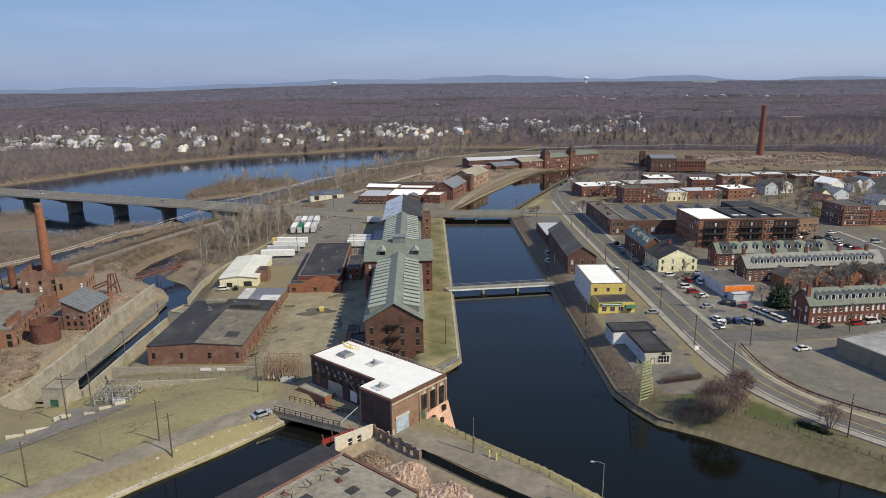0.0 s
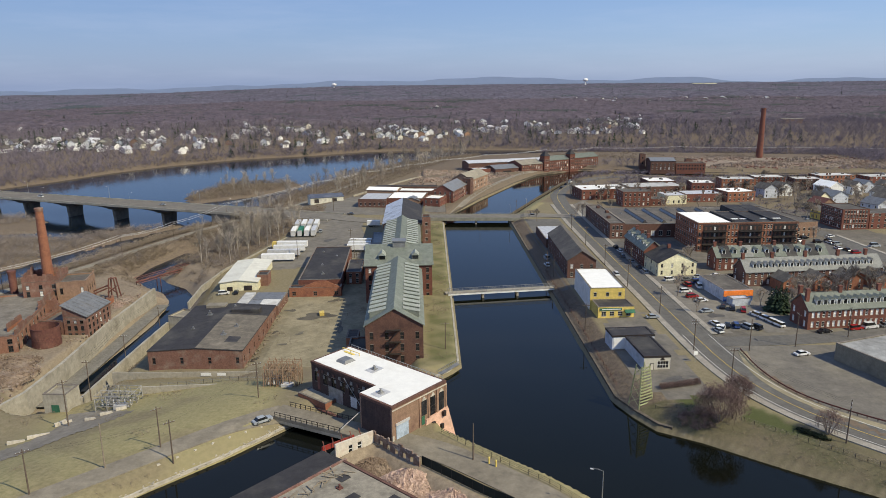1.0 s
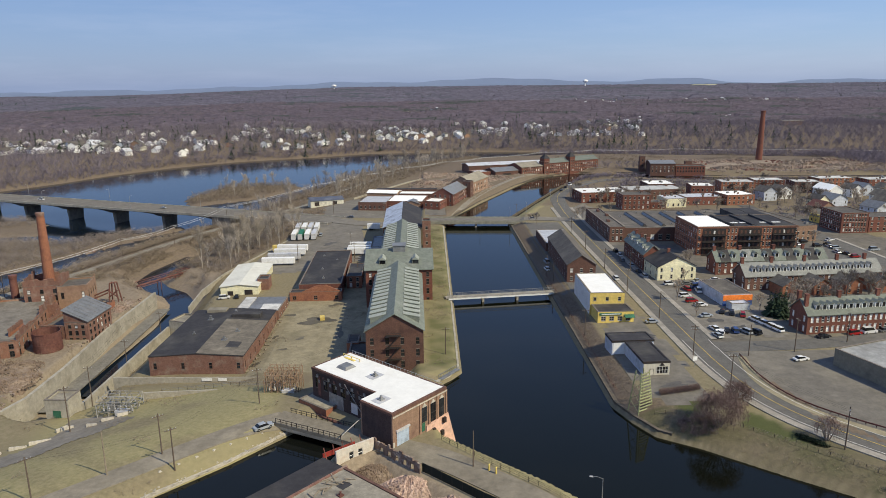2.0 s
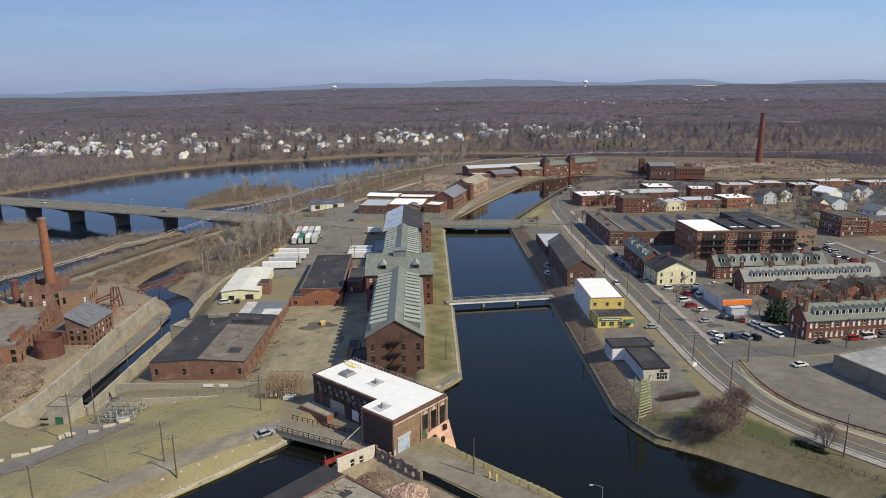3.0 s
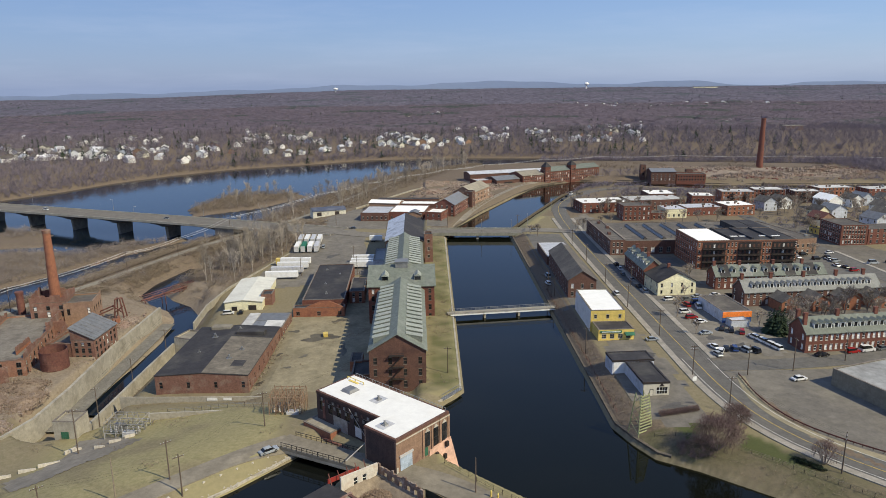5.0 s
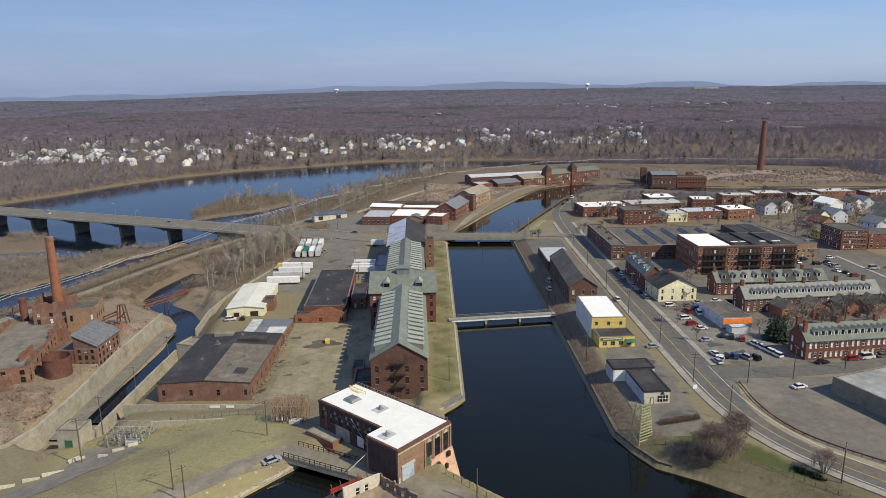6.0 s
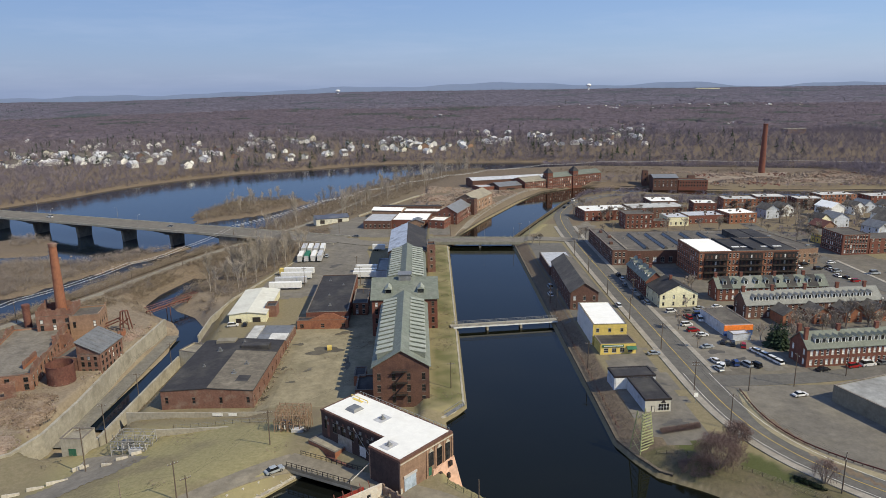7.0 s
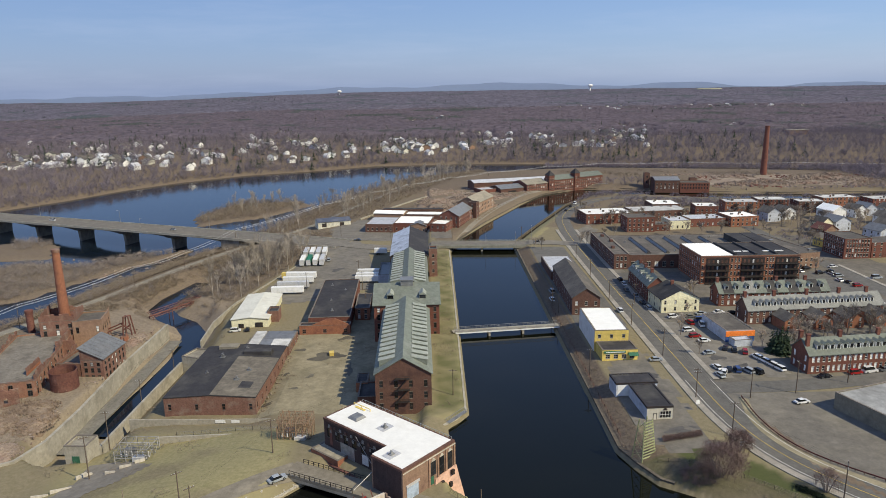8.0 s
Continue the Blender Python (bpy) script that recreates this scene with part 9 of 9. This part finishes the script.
for x, y, h, arms, a in ((-53.8, 128.2, 9.8, 1, 40), (-58.2, 133.2, 9.6, 1, 40), (-92.8, 160.8, 12.6, 1, 30), (-76.6, 116.8, 9.6, 1, 40), (-43.5, 158, 9.5, 1, 20), (7.8, 126.0, 8.2, 0, 0),
                         (-97, 181, 13, 1, 5), (-101.5, 214, 13, 1, 5), (-100, 240, 13, 1, 5), (78.7, 192.2, 10, 2, 0), (79.5, 168, 10.5, 1, 0), (95.2, 191.3, 10, 0, 0), (110.6, 193.9, 11, 1, 90), (92.2, 137.3, 10.5, 2, 60),
                         (79.6, 226, 10, 1, 0), (77.4, 258, 9.5, 1, 0), (77, 292, 9.5, 1, 0), (77, 330, 9.5, 1, 0), (77, 365, 9.5, 1, 0), (50.6, 288, 9.5, 0, 0), (51.8, 278.6, 9, 0, 0), (51, 215, 9.5, 1, 0), (87, 287, 9, 1, 0), (131, 200.8, 10, 1, 90),
                         (-4.5, 255, 7, 0, 0), (4, 202, 9, 1, 0), (-33.5, 300, 10, 1, 0), (-66, 330, 10, 1, 0), (-42, 352, 10, 1, 0), (-38, 330, 10, 1, 0), (55, 430, 9, 1, 0), (-65, 455, 10, 1, 0), (-30, 438, 10, 1, 0), (10, 428, 10, 1, 0)):
    utility_pole(x, y, h, arms=arms, ang=a)
utility_pole(-66.4, 125.5, 10, "pale leaning bare pole on the grass", 0, material=WOOD)


def street_lamp(x, y, z, h, ang, label="grey steel street lamp with a curved arm"):
    o = thing("street_lamp", pose(x, y, z, 0, 0, ang), label, "lamp", "street lamps")
    part("shaft", Boxes().rod((0, 0, 0), (0, 0, h), .12, .07, 7), STEEL, o)
    part("arm", Boxes().rod((0, 0, h - .05), (1.0, 0, h + .25), .05).rod((1.0, 0, h + .25), (1.9, 0, h + .2), .05), STEEL, o)
    part("lantern", Boxes().prism([(1.7, -.15, h + .1), (2.4, -.13, h + .1), (2.4, .13, h + .1), (1.7, .15, h + .1)], [(1.8, -.1, h + .28), (2.3, -.08, h + .26), (2.3, .08, h + .26), (1.8, .1, h + .28)]), LIGHT_METAL, o)


street_lamp(29.8, 108.6, gz(29.8, 108.6), 9.5, 165)
for i in range(9):
    p = Matrix.Rotation(math.atan2(113, -283), 4, "Z") @ Vector((30 + i * 42, 11.2 if i % 2 else -11.2, 0))
    street_lamp(-62 + p.x, 432 + p.y, 0.7, 9, 60 if i % 2 else 250)
for x, y in ((48, 404), (30, 405), (60, 420), (86, 430), (84, 470)):
    street_lamp(x, y, 3.4 if x < 55 else gz(x, y), 8, 90)


def wires(name, pts, offs, r, label, sag=2.0, material=None):
    o = thing(name, pose(*pts[0]), label, "wires")
    back = Matrix.Translation(-Vector(pts[0]))
    for off in offs:
        b = Boxes()
        for a, c in zip(pts, pts[1:]):
            a, c = Vector(a), Vector(c)
            s = (c - a).cross(Vector((0, 0, 1))).normalized() * off[0] + Vector((0, 0, off[1]))
            prev = a + s
            for k in range(1, 9):
                t = k / 8
                q = a.lerp(c, t) + s - Vector((0, 0, sag * 4 * t * (1 - t)))
                b.rod(prev, q, r, n=4)
                prev = q
        part("cable", b.moved(back), material or STEEL, o)
    return o


LINE_PTS = [(-205, 240, 6), (-186.9, 290, 6), (-163.4, 355, 6), (-148, 388, 6), (-135.9, 452, 6), (-91.5, 551, 6), (-60.5, 609, 6), (-24.5, 661, 6), (14.8, 706, 6), (58.8, 746, 6), (131.7, 795, 6), (196.6, 816, 6), (298.7, 819, 6), (424, 797, 6), (700, 740, 6)]
wires("transmission_wires", LINE_PTS, ((-2.2, 0), (-1.2, .5), (1.2, 0), (2.2, .5)), .05, "pale transmission wires following the river bank", 1.2, LIGHT_METAL)
for x, y, z in LINE_PTS[1:-1]:
    g_ = gz(x, y)
    utility_pole(x, y, z - g_ + 1.2, "tall wooden transmission pole on the river bank", 1, ang=-25)
wires("yard_wires", [(-97, 181, 9.5), (-101.5, 214, 9.2), (-100, 240, 8.6), (-96, 300, 9)], ((-.9, 0), (0, 0), (.9, 0)), .016, "thin wires above the tailrace", 1.0, DARK)
wires("lane_wires", [(-76.6, 116.8, 17.4), (-53.8, 128.2, 17.2), (-43.5, 158, 15.5), (-10, 205, 13)], ((-.5, 0), (.5, 0)), .010, "thin wires beside the lane", .8, DARK)
wires("street_wires", [(92.2, 137.3, 13.6), (79.5, 168, 13.8), (78.7, 192.2, 13.4), (79.6, 226, 13.2), (77.4, 258, 12.8), (77, 292, 12.8), (77, 330, 12.8), (77, 365, 12.8)], ((-.8, 0), (0, 0), (.8, 0)), .012, "thin street wires between poles", .7, DARK)

# ---------- right bank furniture ----------
st = thing("slatted_tower", pose(52.4, 159.6, 2.2, 0, 0, 30), "yellow-green timber tower with open slats", "tower")
TIM = mat("yellow_green_timber", (0.44, 0.46, 0.24), (0.34, 0.36, 0.19), (0.26, 0.26, 0.15), 2, .4, .8)
for sx, sy in ((0, 0), (5, 0), (5, 3.6), (0, 3.6)):
    part("leg", Boxes().rod((sx, sy, -.6), (2.5 + (sx - 2.5) * .55, 1.8 + (sy - 1.8) * .5, 10.6), .16, n=5), TIM, st)
for i in range(13):
    f = i / 13
    k = 1 - .45 * f
    part("slat", Boxes().box(2.5 - 2.5 * k, 2.5 + 2.5 * k, -.12 + 1.8 * (1 - k) * .95, .02 + 1.8 * (1 - k) * .95, .4 + i * .8, .72 + i * .8), TIM, st)
for i in range(4):
    f0, f1 = i / 4, (i + 1) / 4
    k0, k1 = 1 - .45 * f0, 1 - .45 * f1
    for s in (-1, 1):
        part("brace", Boxes().rod((2.5 + s * 2.5 * k0, 1.8 - 1.8 * k0, f0 * 10.4), (2.5 + s * 2.5 * k1, 1.8 + 1.8 * k1, f1 * 10.4), .07), TIM, st)
        part("brace", Boxes().rod((2.5 + s * 2.5 * k0, 1.8 + 1.8 * k0, f0 * 10.4), (2.5 + s * 2.5 * k1, 1.8 - 1.8 * k1, f1 * 10.4), .07), TIM, st)
hp = [(60 + i * .28 + u, 165.6 + i * .07 + v) for i in range(42) for u, v in ((0, 0), (.1, .5), (0, 1.0), (.1, 1.5))]
twig_mesh("clipped_hedge", np.array([(x, y, gz(x, y)) for x, y in hp]), np.full(len(hp), 1.7), np.full(len(hp), .45), 40, .05, 71, TWIG_RED, "brown leafless clipped hedge", "hedge", low=.05)
screen_fence("towpath_fence", [(50.4, 290), (50.4, 230), (50.2, 172)], 1.1, RUST, "low rusted pipe fence along the towpath", 4.0)
rp, rr_ = scatter(49.8, 58, 166, 300, 900, 72, lambda x, y: (x < 53.5) & (y > 160))
twig_mesh("bank_weeds", rp, rr_.uniform(.3, 1.0, len(rp)), rr_.uniform(.2, .7, len(rp)), 14, .05, 72, SCRUB, "dry weeds on the canal bank", "weeds", low=.02)


def guard_rail(name, pts, label, material):
    o = thing(name, pose(pts[0][0], pts[0][1], 0), label, "guard rail")
    off = Matrix.Translation((-pts[0][0], -pts[0][1], 0))
    line = resample(smooth_line(pts), 2.4)
    b = Boxes()
    for (ax, ay), (bx, by) in zip(line, line[1:]):
        za, zb = gz(ax, ay) + .5, gz(bx, by) + .5
        b.poly([(ax, ay, za), (bx, by, zb), (bx, by, zb + .38), (ax, ay, za + .38), (ax + .08, ay + .05, za), (bx + .08, by + .05, zb), (bx + .08, by + .05, zb + .38), (ax + .08, ay + .05, za + .38)], [(0, 1, 2, 3), (7, 6, 5, 4), (3, 2, 6, 7), (0, 4, 5, 1)])
        part("post", Boxes().box(ax, ax + .15, ay, ay + .15, za - .7, za + .4).moved(off), WOOD_POLE, o)
    part("beam", b.moved(off), material, o)


guard_rail("guard_rail", [(92.5, 191.5), (91, 176), (93, 163), (99, 153), (112, 140.5), (124, 128)], "rust-brown steel guard rail round the car park", RUST)
ribbon("verge_lot", [(93, 191), (89.2, 176), (91.4, 162), (97.6, 151.6), (110, 139)], 2.6, 0.13, DIRT, "strip of dry earth between road and car park", "verge", .1)
for x, y, w_ in ((76, 184, 1.3), (79, 160, 2.2)):
    o = thing("road_sign", pose(x, y, gz(x, y), 0, 0, 10), "white roadside sign board on a post", "sign")
    part("post", Boxes().rod((0, 0, -.3), (0, 0, 3.4), .06), STEEL, o)
    part("board", Boxes().box(-w_ / 2, w_ / 2, -.1, -.06, 2.0, 3.3), WHITE, o)
for x, y in ((10.9, 124.4), (12.2, 123.2)):
    solid("yellow_post", Boxes().rod((0, 0, -.2), (0, 0, 1.5), .22, n=10).rod((0, 0, 1.5), (0, 0, 1.7), .2, .05, 10), YELLOW, "yellow marker post on the canal bank", "post", pose(x, y, gz(x, y)), "yellow posts")
solid("yellow_bin", Boxes().prism([(0, 0, 0), (1.6, 0, 0), (1.6, 2.4, 0), (0, 2.4, 0)], [(-.1, -.1, 1.3), (1.7, -.1, 1.3), (1.7, 2.5, 1.3), (-.1, 2.5, 1.3)]), YELLOW, "yellow skip in the mill yard", "skip", pose(-41.8, 243, gz(-41.8, 243) + .05, 0, 0, 10))

# damp patches and tyre marks on the bare yard, patches in the roads
WET = mat("damp_earth", (0.13, 0.115, 0.085), (0.10, 0.09, 0.068), (0.16, 0.14, 0.10), 0.8, 0.1, 0.7)
PATCH_TAR = mat("tar_patch", (0.12, 0.113, 0.105), (0.10, 0.095, 0.09), (0.10, 0.095, 0.09), 1.0, 0.2, 0.85)
MARK_RND = random.Random(17)


def stain(x, y, rx, ry, ang, material, label, lift=.10):
    """A thin uneven patch on the ground."""
    ca, sa = math.cos(radians(ang)), math.sin(radians(ang))
    k1, k2 = MARK_RND.uniform(0, 6), MARK_RND.uniform(0, 6)
    rim = []
    for i in range(26):
        q = 6.2832 * i / 26
        f = 1 + .22 * math.sin(3 * q + k1) + .16 * math.sin(5 * q + k2)
        u, v = rx * f * math.cos(q), ry * f * math.sin(q)
        rim.append((x + u * ca - v * sa, y + u * sa + v * ca))
    z = ground(np.array([p[0] for p in rim] + [x]), np.array([p[1] for p in rim] + [y])) + lift
    b = Boxes().poly([(p[0], p[1], float(q)) for p, q in zip(rim, z)] + [(x, y, float(z[-1]))], [(i, (i + 1) % 26, 26) for i in range(26)])
    solid("ground_patch", b, material, label, "patch", kind="structure")


for x, y, rx, ry, a in ((-43, 243, 6.5, 3.6, 20), (-56, 228, 2, 1.2, 0), (-50, 215, 1.6, .8, 10), (-38, 262, 3.5, 1.5, 30), (-46, 225, 2.2, .9, 60), (-54, 250, 2.4, 1.2, 0), (-33, 230, 1.2, 6, 4), (-58, 205, 3, 1.2, 20)):
    stain(x, y, rx, ry, a, WET, "damp dark earth on the yard", .115)
for x, y, rx, ry, a in ((98, 223, 3, 2, 0), (104, 216, 2.4, 1.2, 30), (70, 209, 3, 1.6, 0), (66, 172, 3.4, 1.8, 10), (-50, 340, 4, 2, 20), (-56, 370, 5, 2, 60), (-75, 402, 5, 2, 10)):
    stain(x, y, rx, ry, a, PATCH_TAR, "dark tar patch in worn paving", .27 if x < 20 and y < 135 or abs(x - 81) < 5 else .12)
